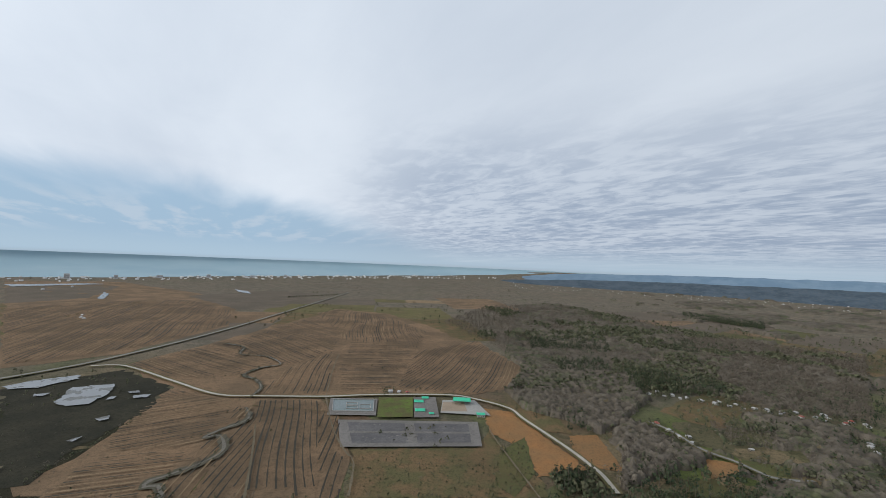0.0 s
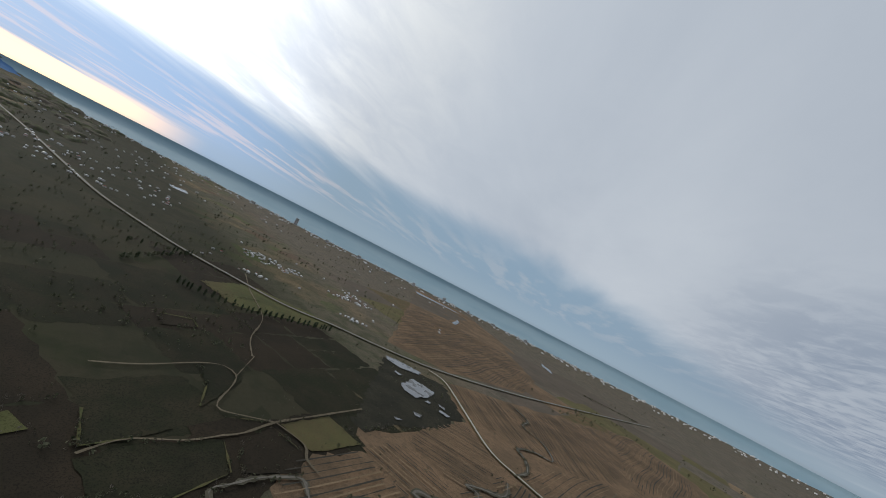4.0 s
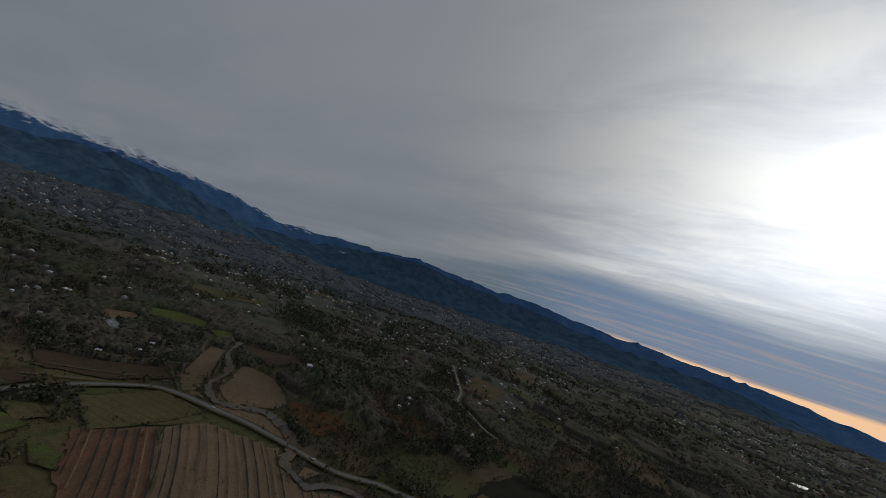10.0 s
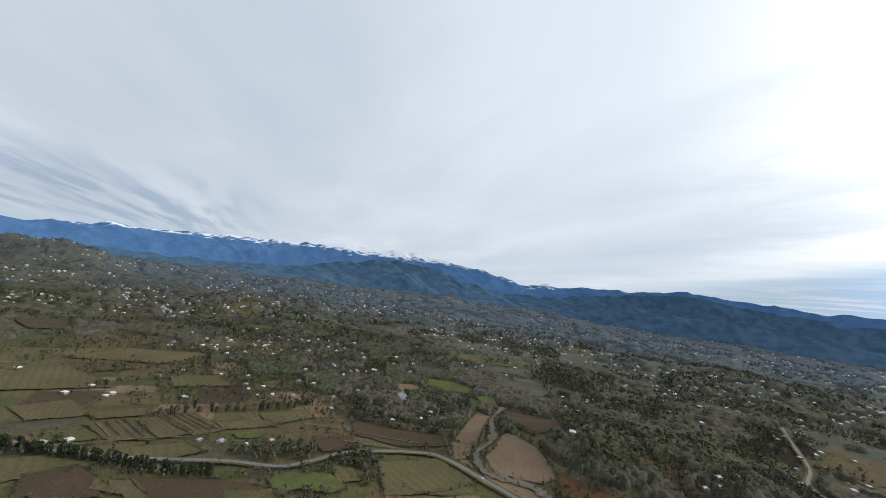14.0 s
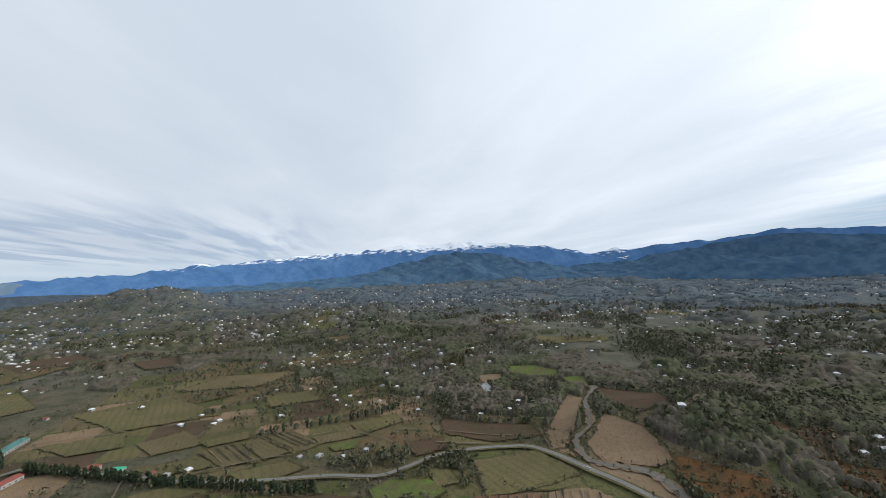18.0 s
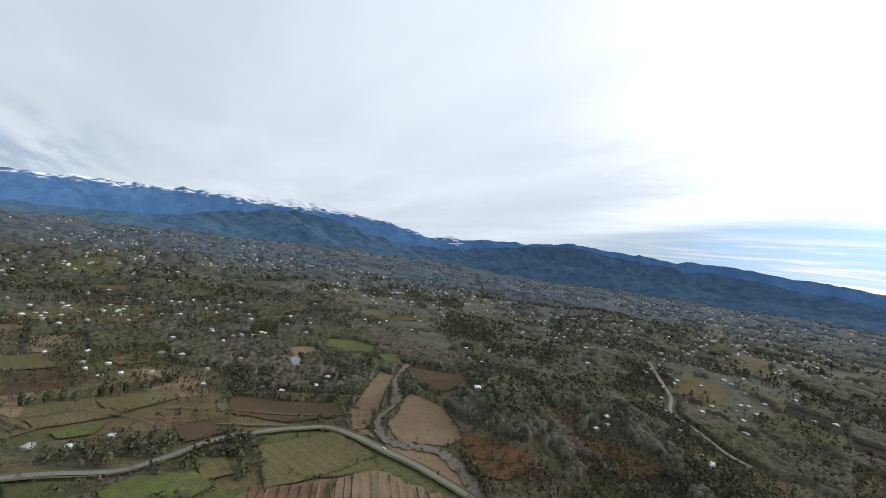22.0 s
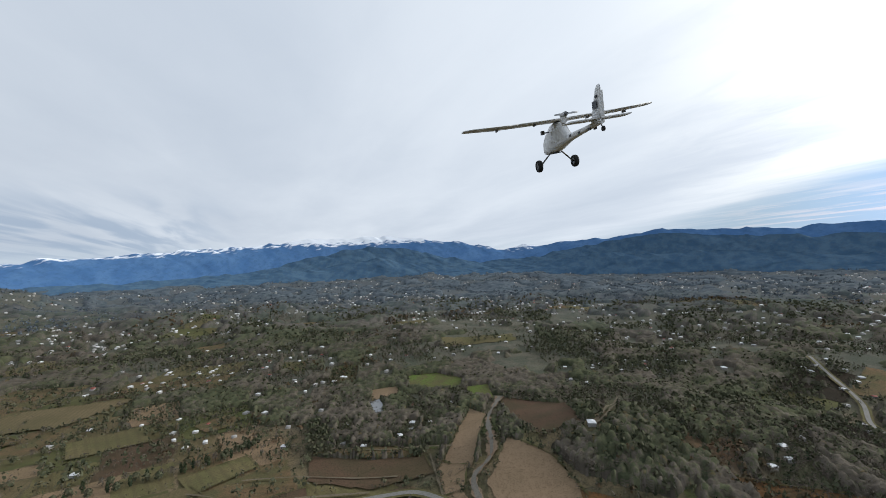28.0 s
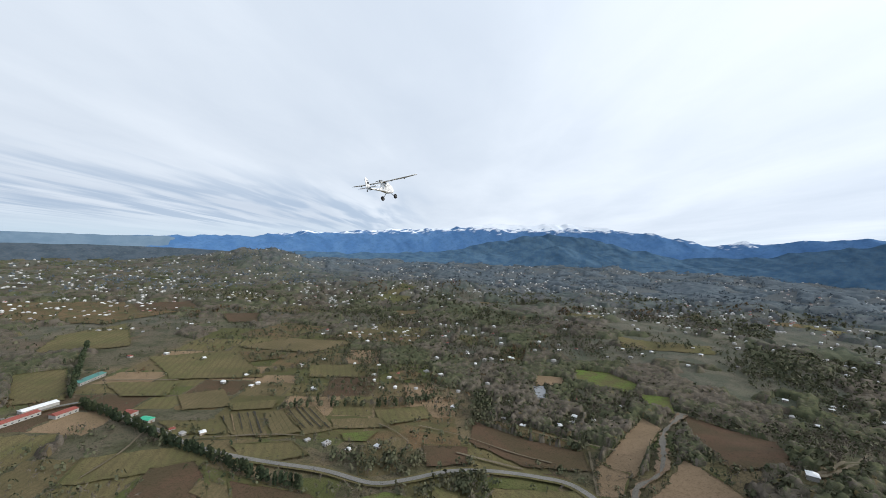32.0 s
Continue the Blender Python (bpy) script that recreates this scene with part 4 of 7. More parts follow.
def dense(points, step, closed=False):
    pts = [Vector(p) for p in points]
    n = len(pts)
    out = []
    for i in range(n if closed else n - 1):
        p0 = pts[(i - 1) % n] if closed or i > 0 else pts[i]
        p1, p2 = pts[i], pts[(i + 1) % n]
        p3 = pts[(i + 2) % n] if closed or i + 2 < n else p2
        m = max(1, int((p2 - p1).length / step))
        for k in range(m):
            t = k / m
            if closed:
                out.append(p1.lerp(p2, t))
            else:
                out.append(0.5 * ((2 * p1) + (p2 - p0) * t + (2 * p0 - 5 * p1 + 4 * p2 - p3) * t * t + (3 * p1 - p0 - 3 * p2 + p3) * t ** 3))
    if not closed:
        out.append(pts[-1])
    return out


def ragged(points, step, amount, seed):
    """A plot's outline with uneven edges."""
    rng = random.Random(seed)
    return [p + Vector((rng.uniform(-amount, amount), rng.uniform(-amount, amount))) for p in dense(points, step, True)]


def inside(poly, x, y):
    px = np.array([p[0] for p in poly], float)
    py = np.array([p[1] for p in poly], float)
    qx, qy = np.roll(px, -1), np.roll(py, -1)
    x, y = np.asarray(x, float)[..., None], np.asarray(y, float)[..., None]
    cross = ((py > y) != (qy > y)) & (x < (qx - px) * (y - py) / np.where(qy == py, 1e-9, qy - py) + px)
    return cross.sum(-1) % 2 == 1


def patch_mesh(name, outline, lift, grain=28.0):
    """A draped sheet with the given outline."""
    xs = [p[0] for p in outline]
    ys = [p[1] for p in outline]
    gx, gy = np.meshgrid(np.arange(min(xs), max(xs), grain), np.arange(min(ys), max(ys), grain))
    keep = inside(outline, gx.ravel(), gy.ravel())
    pts = [Vector((p[0], p[1])) for p in outline] + [Vector(q) for q in zip(gx.ravel()[keep], gy.ravel()[keep])]
    n = len(outline)
    v, _, f, *_ = delaunay_2d_cdt(pts, [], [list(range(n))], 1, 0.01)
    co = np.array([(p.x, p.y) for p in v])
    z = lift_over(co[:, 0], co[:, 1], lift)
    return quick_mesh(name, np.column_stack([co, z]), np.array([t for t in f if len(t) == 3]))


def ribbon(points, width, lift, step=9.0, wobble=0.0, seed=0, swing=0.0):
    """Corners and faces of a strip along a line."""
    rng = random.Random(seed)
    line = dense(points, step)
    verts, faces = [], []
    for i, p in enumerate(line):
        d = (line[min(i + 1, len(line) - 1)] - line[max(i - 1, 0)])
        d = d.normalized() if d.length > 0 else Vector((1, 0))
        s = Vector((-d.y, d.x)) * (width / 2 * (1 + swing * (2 * float(fractal(np.array(i * step), np.array(seed * 9.0), 70.0, 3, seed)) - 1)) + rng.uniform(-wobble, wobble))
        for q in (p + s, p - s):
            verts.append((q.x, q.y, 0.0))
        if i:
            faces.append((2 * i - 2, 2 * i - 1, 2 * i + 1, 2 * i))
    v = np.array(verts)
    v[:, 2] = lift_over(v[:, 0], v[:, 1], lift)
    return v, np.array(faces)


def joined(name, pieces):
    verts, faces, base = [], [], 0
    for v, f in pieces:
        verts.append(v)
        faces.append(f + base)
        base += len(v)
    return quick_mesh(name, np.concatenate(verts), np.concatenate(faces))


COVER_LABELS = {"marsh": "brown reed stubble field cut by drainage ditches", "straw": "pale dry grass field with patchy growth", "wet": "dark boggy ground with puddles and rough grass",
                "grass": "dull green meadow between hedges", "bright": "bright fresh green grass plot", "clay": "bare orange clay field", "clay2": "dark red-brown ploughed soil",
                "moss": "mossy dark green rough field", "heath": "brown scrub with tufts of bushes", "olive": "olive winter pasture with mown strips", "tilled": "tilled brown plot with crop rows",
                "plough": "reddish ploughed field with straight furrows", "sand": "tan stubble field beside the stream", "fern": "rust-coloured bracken on a slope", "dusk": "dark pasture", "loam": "dark bare loam plot", "reed": "dull brown reed plain"}


HEDGES, PLOTS = [], []


def make_fields():
    furrows, banks, ridges = [], [], []
    for i, (cover, corners, run) in enumerate(FIELDS):
        if len(corners) < 3:
            continue
        size = max((Vector(a) - Vector(b)).length for a in corners for b in corners)
        edge = ragged(corners, max(7.0, size / 40), min(9.0, size / 70), i)
        ob = part("field", patch_mesh("field", edge, 0.35 + 0.02 * i, max(18.0, size / 14)), COVER[cover])
        tagged(ob, COVER_LABELS[cover], "field", kind="structure")
        rim = [tuple(p) for p in corners] + [corners[0]]
        if size < 900 and corners[0][1] < 380:
            for a, b in zip(rim, rim[1:]):
                if (Vector(a) - Vector(b)).length > 12 and (7 * i + int(a[0])) % 5 < 2:
                    banks.append(ribbon([a, b], 1.1, 2.2 + 0.004 * i, 9.0, 0.9, i, 0.9))
        if run:
            d = (Vector(run[1]) - Vector(run[0])).normalized()
            s = Vector((-d.y, d.x))
            rng = random.Random(i)
            us = [Vector(p).dot(d) for p in corners]
            ws = [Vector(p).dot(s) for p in corners]
            w = min(ws)
            gap = 8.5 if size < 900 else 12.0
            while w < max(ws):
                u = np.arange(min(us), max(us), 6.0)
                bend = 4.0 * np.sin(u / 60.0 + i)
                x, y = u * d.x + (w + bend) * s.x, u * d.y + (w + bend) * s.y
                ok = inside(corners, x, y)
                for other in FIELDS[i + 1:]:
                    if other[2]:
                        ok &= ~inside(other[1], x, y)
                k = 0
                while k < len(u):
                    if ok[k]:
                        m = k
                        limit = k + rng.randint(12, 90)
                        while m + 1 < len(u) and ok[m + 1] and m < limit:
                            m += 1
                        if m - k > 2:
                            (ridges if rng.random() < 0.35 else furrows).append(ribbon([(x[q], y[q]) for q in range(k, m + 1, 3)], rng.uniform(0.9, 2.2) * (1 if size < 900 else 1.5), 2.6, 9.0, 0.4, k))
                        k = m + rng.randint(1, 5)
                    k += 1
                w += gap * rng.uniform(0.8, 1.2)
    HEDGES.extend((tuple(a), tuple(b)) for cover, c, run in FIELDS if len(c) > 2 and not run for a, b in zip(c, c[1:] + c[:1]) if a[1] < 500)
    tagged(part("drainage_ditches", joined("drainage_ditches", furrows), DITCH), "dark parallel drainage ditches across the reed fields", "ditches", kind="stuff")
    tagged(part("reed_ridges", joined("reed_ridges", ridges), COVER["straw"]), "pale raised strips of cut reed between the ditches", "ridges", kind="stuff")
    tagged(part("field_banks", joined("field_banks", banks), COVER["moss"]), "dark grassy banks along the field edges", "field banks", kind="stuff")


make_fields()


def split_plots(rect, least, rng, out):
    """Halves a rectangle again and again into plots of uneven size."""
    x0, x1, y0, y1 = rect
    w, h = x1 - x0, y1 - y0
    if max(w, h) < least * rng.uniform(1.3, 2.6):
        out.append(rect)
        return
    t = rng.uniform(0.35, 0.65)
    if w * rng.uniform(0.6, 1.4) > h:
        split_plots((x0, x0 + w * t, y0, y1), least, rng, out)
        split_plots((x0 + w * t, x1, y0, y1), least, rng, out)
    else:
        split_plots((x0, x1, y0, y0 + h * t), least, rng, out)
        split_plots((x0, x1, y0 + h * t, y1), least, rng, out)


def make_plots(centre, turn, half, least, covers, share, seed, region):
    """A patchwork of small plots, turned as a whole, laid under the named fields."""
    rng = random.Random(seed)
    plots = []
    split_plots((-half[0], half[0], -half[1], half[1]), least, rng, plots)
    m = Matrix.Rotation(radians(turn), 2)
    for k, (x0, x1, y0, y1) in enumerate(plots):
        if rng.random() > share:
            continue
        g = 1.5
        corners = [Vector(centre) + m @ Vector(q) for q in ((x0 + g, y0 + g), (x1 - g, y0 + g), (x1 - g, y1 - g), (x0 + g, y1 - g))]
        skew = Vector((rng.uniform(-6, 6), rng.uniform(-6, 6)))
        corners[rng.randrange(4)] += skew
        mid = sum(corners, Vector((0, 0))) / 4
        if not region(mid.x, mid.y) or any(len(gv) > 2 and bool(inside(gv, mid.x, mid.y)) for gv in GROVES):
            continue
        cover = rng.choice(covers)
        size = max(x1 - x0, y1 - y0)
        edge = ragged([tuple(q) for q in corners], max(6.0, size / 12), min(6.0, size / 30), seed + k)
        PLOTS.append([tuple(q) for q in corners])
        ob = part("field", patch_mesh("field", edge, 0.10 + 0.002 * (k % 90), max(14.0, size / 8)), COVER[cover])
        tagged(ob, COVER_LABELS[cover], "field", kind="structure")
        if rng.random() < 0.4:
            HEDGES.append((tuple(corners[0]), tuple(corners[1])))
        if rng.random() < 0.3:
            HEDGES.append((tuple(corners[1]), tuple(corners[2])))


make_plots((330, -430), 128, (560, 330), 62, ("olive", "olive", "tilled", "heath", "straw", "clay2", "moss", "tilled", "grass"), 0.9, 900, lambda x, y: x > -20 and y > -560 - 0.45 * x)
make_plots((-560, 90), 20, (420, 480), 85, ("dusk", "dusk", "dusk", "loam", "loam"), 0.85, 1300, lambda x, y: x < -240 and not (x > -420 and y > 330))
make_plots((-300, 2050), 10, (1500, 900), 260, ("reed", "reed", "straw", "marsh", "olive", "heath"), 0.75, 1700, lambda x, y: 1150 < math.hypot(x - HUB[0], y - HUB[1]) < 2450)
make_plots((1250, 1000), 35, (900, 700), 170, ("reed", "olive", "heath", "moss"), 0.6, 2100, lambda x, y: x > 350 and math.hypot(x, y) < 2300)
make_plots((300, -1250), 15, (1500, 560), 95, ("olive", "heath", "moss", "olive"), 0.14, 2500, lambda x, y: math.hypot(x - HUB[0], y - HUB[1]) < 2300)
make_plots((-700, -480), 40, (420, 360), 75, ("dusk", "loam", "moss", "heath"), 0.6, 2900, lambda x, y: x < -320)


def make_ways():
    for i, (width, points) in enumerate(ROADS):
        pale = i in (1,)
        v, f = ribbon(points, width, 2.9, 8.0)
        tagged(part("road", quick_mesh("road", v, f), PALE if pale else ASPHALT), "pale concrete lane to the treatment works" if pale else "narrow grey asphalt country road", "road", kind="structure")
        for side in (-1, 1):
            pts = [Vector(p) for p in dense(points, 30)]
            off = [p + side * (width / 2 + 1.6) * Vector((-(b - a).y, (b - a).x)).normalized() for p, a, b in zip(pts, pts[:1] + pts, pts[1:] + pts[-1:])]
            v, f = ribbon(off, 2.6, 2.75, 10.0, 0.5, i)
            tagged(part("road_verge", quick_mesh("road_verge", v, f), COVER["olive"]), "grassy verge along the road", "verge", kind="structure")
    for i, (width, points) in enumerate(TRACKS):
        v, f = ribbon(points, width * 0.8, 2.7 + 0.01 * i, 8.0, 0.5, i, 0.6)
        tagged(part("dirt_track", quick_mesh("dirt_track", v, f), DIRT), "rutted dirt track between fields", "track", kind="structure")
    for i, (width, points) in enumerate(RIVERS):
        v, f = ribbon(points, width * (1.9 if i > 1 else 2.6), 2.45, 5.0, 0.45 * width, i + 3, 0.9)
        tagged(part("river_bank", quick_mesh("river_bank", v, f), GRAVEL if i > 1 else MUD), "gravel and mud banks of the winding stream", "bank", kind="structure")
        v, f = ribbon(points, width * (1.0 if i > 1 else 0.75), 2.62, 5.0, 0.22 * width, i, 1.3)
        tagged(part("water", quick_mesh("water", v, f), STREAM), "shallow grey water of the winding stream", "stream", kind="structure")
    for i, points in enumerate(LAKES):
        if len(points) > 2:
            edge = ragged(points, 8.0, 3.0, 70 + i)
            tagged(part("water", patch_mesh("water", edge, 2.5 + 0.01 * i, 30.0), LAKE), "still pale pond reflecting the sky", "pond", kind="structure")


make_ways()


# ---- trees ----
def foliage(name, a, b, c, rough=0.85):
    def build(n, pos):
        geo = n.add("NewGeometry")
        big = n.noise(pos, 0.05, 3.0, 0.6)
        col = n.mix(geo.outputs["Random Per Island"], a, b)
        col = n.mix(n.math("MULTIPLY", n.span(big, 0.42, 0.68), 0.75), col, c)
        return col, None
    return material(name, build, rough, 0.0, spec=0.15)


LEAF = foliage("evergreen_leaves", (0.036, 0.043, 0.024), (0.100, 0.104, 0.060), (0.096, 0.090, 0.056))
TWIG = foliage("bare_winter_twigs", (0.074, 0.062, 0.049), (0.140, 0.119, 0.094), (0.102, 0.087, 0.068))
NEEDLE = foliage("dark_conifer_needles", (0.022, 0.034, 0.020), (0.046, 0.060, 0.030), (0.050, 0.058, 0.028))
RUSSET = foliage("russet_leaves", (0.105, 0.062, 0.034), (0.080, 0.064, 0.036), (0.060, 0.056, 0.032))
# colours of the farthest trees, with distance haze mixed in
HAZED = foliage("haze_grey_far_trees", (0.068, 0.088, 0.108), (0.135, 0.158, 0.178), (0.100, 0.120, 0.138))
BARK = material("grey_bark", tinted((0.085, 0.070, 0.055), (0.110, 0.092, 0.072), (0.055, 0.045, 0.036), 0.5, 3.0), 0.95, 0.3)


def crown(seed, kind, count):
    """Corners of a crown of tilted leaf clumps about one metre high and wide; scaled on planting."""
    rng = np.random.default_rng(seed)
    quads = []
    swell = max(1.0, math.sqrt(18 / count))
    for k in range(count):
        u = rng.uniform(0, 2 * np.pi)
        if kind == "conifer":
            h = rng.uniform(0.05, 1.0) ** 0.9
            r = 0.24 * (1.05 - h) * rng.uniform(0.5, 1.15)
            c = np.array([r * np.cos(u), r * np.sin(u), 0.12 + 0.88 * h])
            s = 0.12 * (1.25 - h)
        elif kind == "poplar":
            h = rng.uniform(0, 1)
            r = 0.16 * np.sin(np.pi * (0.12 + 0.85 * h)) * rng.uniform(0.5, 1.2)
            c = np.array([r * np.cos(u), r * np.sin(u), 0.1 + 0.9 * h])
            s = 0.11
        elif kind == "bare":
            e = rng.uniform(-0.3, 1) * np.pi / 2
            r = 0.42 * rng.uniform(0.35, 1.15)
            c = np.array([r * np.cos(u) * np.cos(e), r * np.sin(u) * np.cos(e), 0.62 + 0.36 * np.sin(e) * rng.uniform(0.6, 1.1)])
            s = 0.10
        else:
            e = rng.uniform(-0.55, 1) * np.pi / 2
            r = 0.44 * rng.uniform(0.55, 1.12) * (1 + 0.25 * np.sin(3 * u + seed))
            c = np.array([r * np.cos(u) * np.cos(e), r * np.sin(u) * np.cos(e), 0.58 + 0.38 * np.sin(e) * rng.uniform(0.75, 1.1)])
            s = 0.155
        n = np.array([np.cos(u), np.sin(u), rng.uniform(-0.1, 1.1)]) + rng.normal(0, 0.35, 3)
        n /= np.linalg.norm(n)
        a = np.cross(n, rng.normal(0, 1, 3))
        a /= np.linalg.norm(a)
        b = np.cross(n, a)
        s1, s2 = s * swell * rng.uniform(0.6, 1.2), s * swell * rng.uniform(0.6, 1.2)
        if kind == "bare":
            s1 *= 1.5
            s2 *= 0.35
        quads.append([c + a * s1 * rng.uniform(0.7, 1.2), c + b * s2 * rng.uniform(0.7, 1.2), c - a * s1 * rng.uniform(0.7, 1.2), c - b * s2 * rng.uniform(0.7, 1.2)])
    return np.array(quads)


def trunk_quads(kind, seed, limbs=3):
    """A tapered trunk and three limbs, as quads."""
    rng = np.random.default_rng(seed)
    out = []

    def tube(p, q, r0, r1):
        p, q = np.array(p), np.array(q)
        ring = [np.array([np.cos(k * np.pi / 2), np.sin(k * np.pi / 2), 0]) for k in range(4)]
        for k in range(4):
            out.append([p + ring[k] * r0, p + ring[(k + 1) % 4] * r0, q + ring[(k + 1) % 4] * r1, q + ring[k] * r1])
    top = 0.9 if kind in ("conifer", "poplar") else 0.6
    tube((0, 0, -0.06), (0, 0, top), 0.022, 0.008)
    if kind not in ("conifer", "poplar"):
        for k in range(limbs):
            u = k * 2.1 + rng.uniform(0, 1)
            tube((0, 0, rng.uniform(0.3, 0.42)), (0.28 * np.cos(u), 0.28 * np.sin(u), rng.uniform(0.62, 0.8)), 0.012, 0.004)
    return np.array(out)


def plant(name, kind, mat, x, y, size, label, seed, count=26, templates=5, limbs=3):
    """One stand of trees: each a trunk with limbs and a crown of leaf clumps, all of the stand in one mesh."""
    rng = np.random.default_rng(seed)
    crowns = [crown(seed * 10 + k, kind, count) for k in range(templates)]
    stems = [trunk_quads(kind, seed * 10 + k, limbs) for k in range(templates)]
    z = height(x, y)
    pick = rng.integers(0, templates, len(x))
    turn = rng.uniform(0, 2 * np.pi, len(x))
    wide = size * rng.uniform(0.8, 1.25, len(x))
    verts, slots = [], []
    for k in range(templates):
        sel = pick == k
        if not sel.any():
            continue
        q = np.concatenate([crowns[k], stems[k]]).reshape(-1, 3)
        c, s = np.cos(turn[sel]), np.sin(turn[sel])
        X = (q[None, :, 0] * c[:, None] - q[None, :, 1] * s[:, None]) * wide[sel][:, None] + x[sel][:, None]
        Y = (q[None, :, 0] * s[:, None] + q[None, :, 1] * c[:, None]) * wide[sel][:, None] + y[sel][:, None]
        Z = q[None, :, 2] * size[sel][:, None] + z[sel][:, None]
        verts.append(np.stack([X, Y, Z], 2).reshape(-1, 3))
        one = np.zeros(len(crowns[k]) + len(stems[k]), np.int32)
        one[len(crowns[k]):] = 1
        slots.append(np.tile(one, sel.sum()))
    v = np.concatenate(verts)
    me = quick_mesh(name, v, np.arange(len(v)).reshape(-1, 4), np.concatenate(slots))
    me.materials.append(mat)
    me.materials.append(BARK)
    return tagged(part(name, me, None), label, "trees", kind="stuff")


def scatter(poly, count, seed):
    rng = np.random.default_rng(seed)
    px, py = [p[0] for p in poly], [p[1] for p in poly]
    x, y = rng.uniform(min(px), max(px), count * 6), rng.uniform(min(py), max(py), count * 6)
    ok = inside(poly, x, y)
    # thin out with distance
    far = np.hypot(x - HUB[0], y - HUB[1])
    ok &= rng.uniform(0, 1, len(x)) < np.clip(1100 / far, 0.35, 1)
    return x[ok][:count], y[ok][:count]


def poly_area(poly):
    return abs(sum(a[0] * b[1] - b[0] * a[1] for a, b in zip(poly, poly[1:] + poly[:1]))) / 2


def open_ground(x, y, margin=0.0):
    """True where no field, road, stream or pond lies."""
    ok = np.ones(len(x), bool)
    for cover, corners, _ in FIELDS:
        if len(corners) > 2 and cover not in ("heath", "fern", "wet", "moss"):
            ok &= ~inside(corners, x, y)
    for poly in LAKES:
        if len(poly) > 2:
            ok &= ~inside(poly, x, y)
    for width, line in ROADS + RIVERS + TRACKS:
        for p in dense(line, 12):
            ok &= (x - p.x) ** 2 + (y - p.y) ** 2 > (width * 0.8 + 5 + margin) ** 2
    return ok


FAR_SPOTS = []


def find_far_spots():
    """Where the small houses of the hill and coast villages stand: x, y, distance, bearing."""
    rng = np.random.default_rng(8)
    village = ((-1217, 321), (-1459, 426), (-1441, 589), (-1345, 710), (-1332, 914), (-1111, 930), (-881, 708), (-1028, 642), (-1080, 532), (-1111, 353))
    while len(FAR_SPOTS) < 130:
        x, y = rng.uniform(-1460, -880), rng.uniform(320, 930)
        if inside(village, x, y) and fractal(np.array(x), np.array(y), 150, 3, 17) > 0.5:
            FAR_SPOTS.append((x, y, math.hypot(x - HUB[0], y - HUB[1]), math.atan2(x - HUB[0], y - HUB[1]) % (2 * math.pi)))
    while len(FAR_SPOTS) < 2430:
        b = radians(rng.uniform(92, 282))
        r = 640 * math.exp(rng.uniform(0, math.log(6.7)))
        pick = rng.uniform()
        if pick < 0.05:
            b, r = radians(rng.uniform(12, 84)), rng.uniform(3700, 4300)
        elif pick < 0.075:
            b, r = radians(rng.uniform(268, 322)), rng.uniform(1500, 3300)
        x, y = HUB[0] + r * math.sin(b), HUB[1] + r * math.cos(b)
        p, q = np.array(x), np.array(y)
        if pick < 0.05:
            pass
        elif pick < 0.075:
            if fractal(p, q, 300, 3, 95) < 0.52 or shore_gap(p, q) < 30:
                continue
        elif fractal(p, q, 420, 3, 92) < 0.43 + rng.uniform(-0.06, 0.06):
            continue
        if r < 1500 and (rng.uniform() < (0.85 if r < 1050 else 0.5) or y > -520 - 0.25 * max(x, 0) or not bool(open_ground(np.array([x]), np.array([y]), 3.0)[0])):
            continue
        FAR_SPOTS.append((x, y, r, b))


find_far_spots()


def clear_of_houses(x, y):
    """False for trees that stand on a house or close before it."""
    ok = np.ones(len(x), bool)
    for hx, hy, r, b in FAR_SPOTS:
        cx, cy = hx - math.sin(b) * r * 0.007, hy - math.cos(b) * r * 0.007
        reach = 7 + r * 0.007
        ok &= (np.abs(x - cx) > reach) | (np.abs(y - cy) > reach)
    return ok


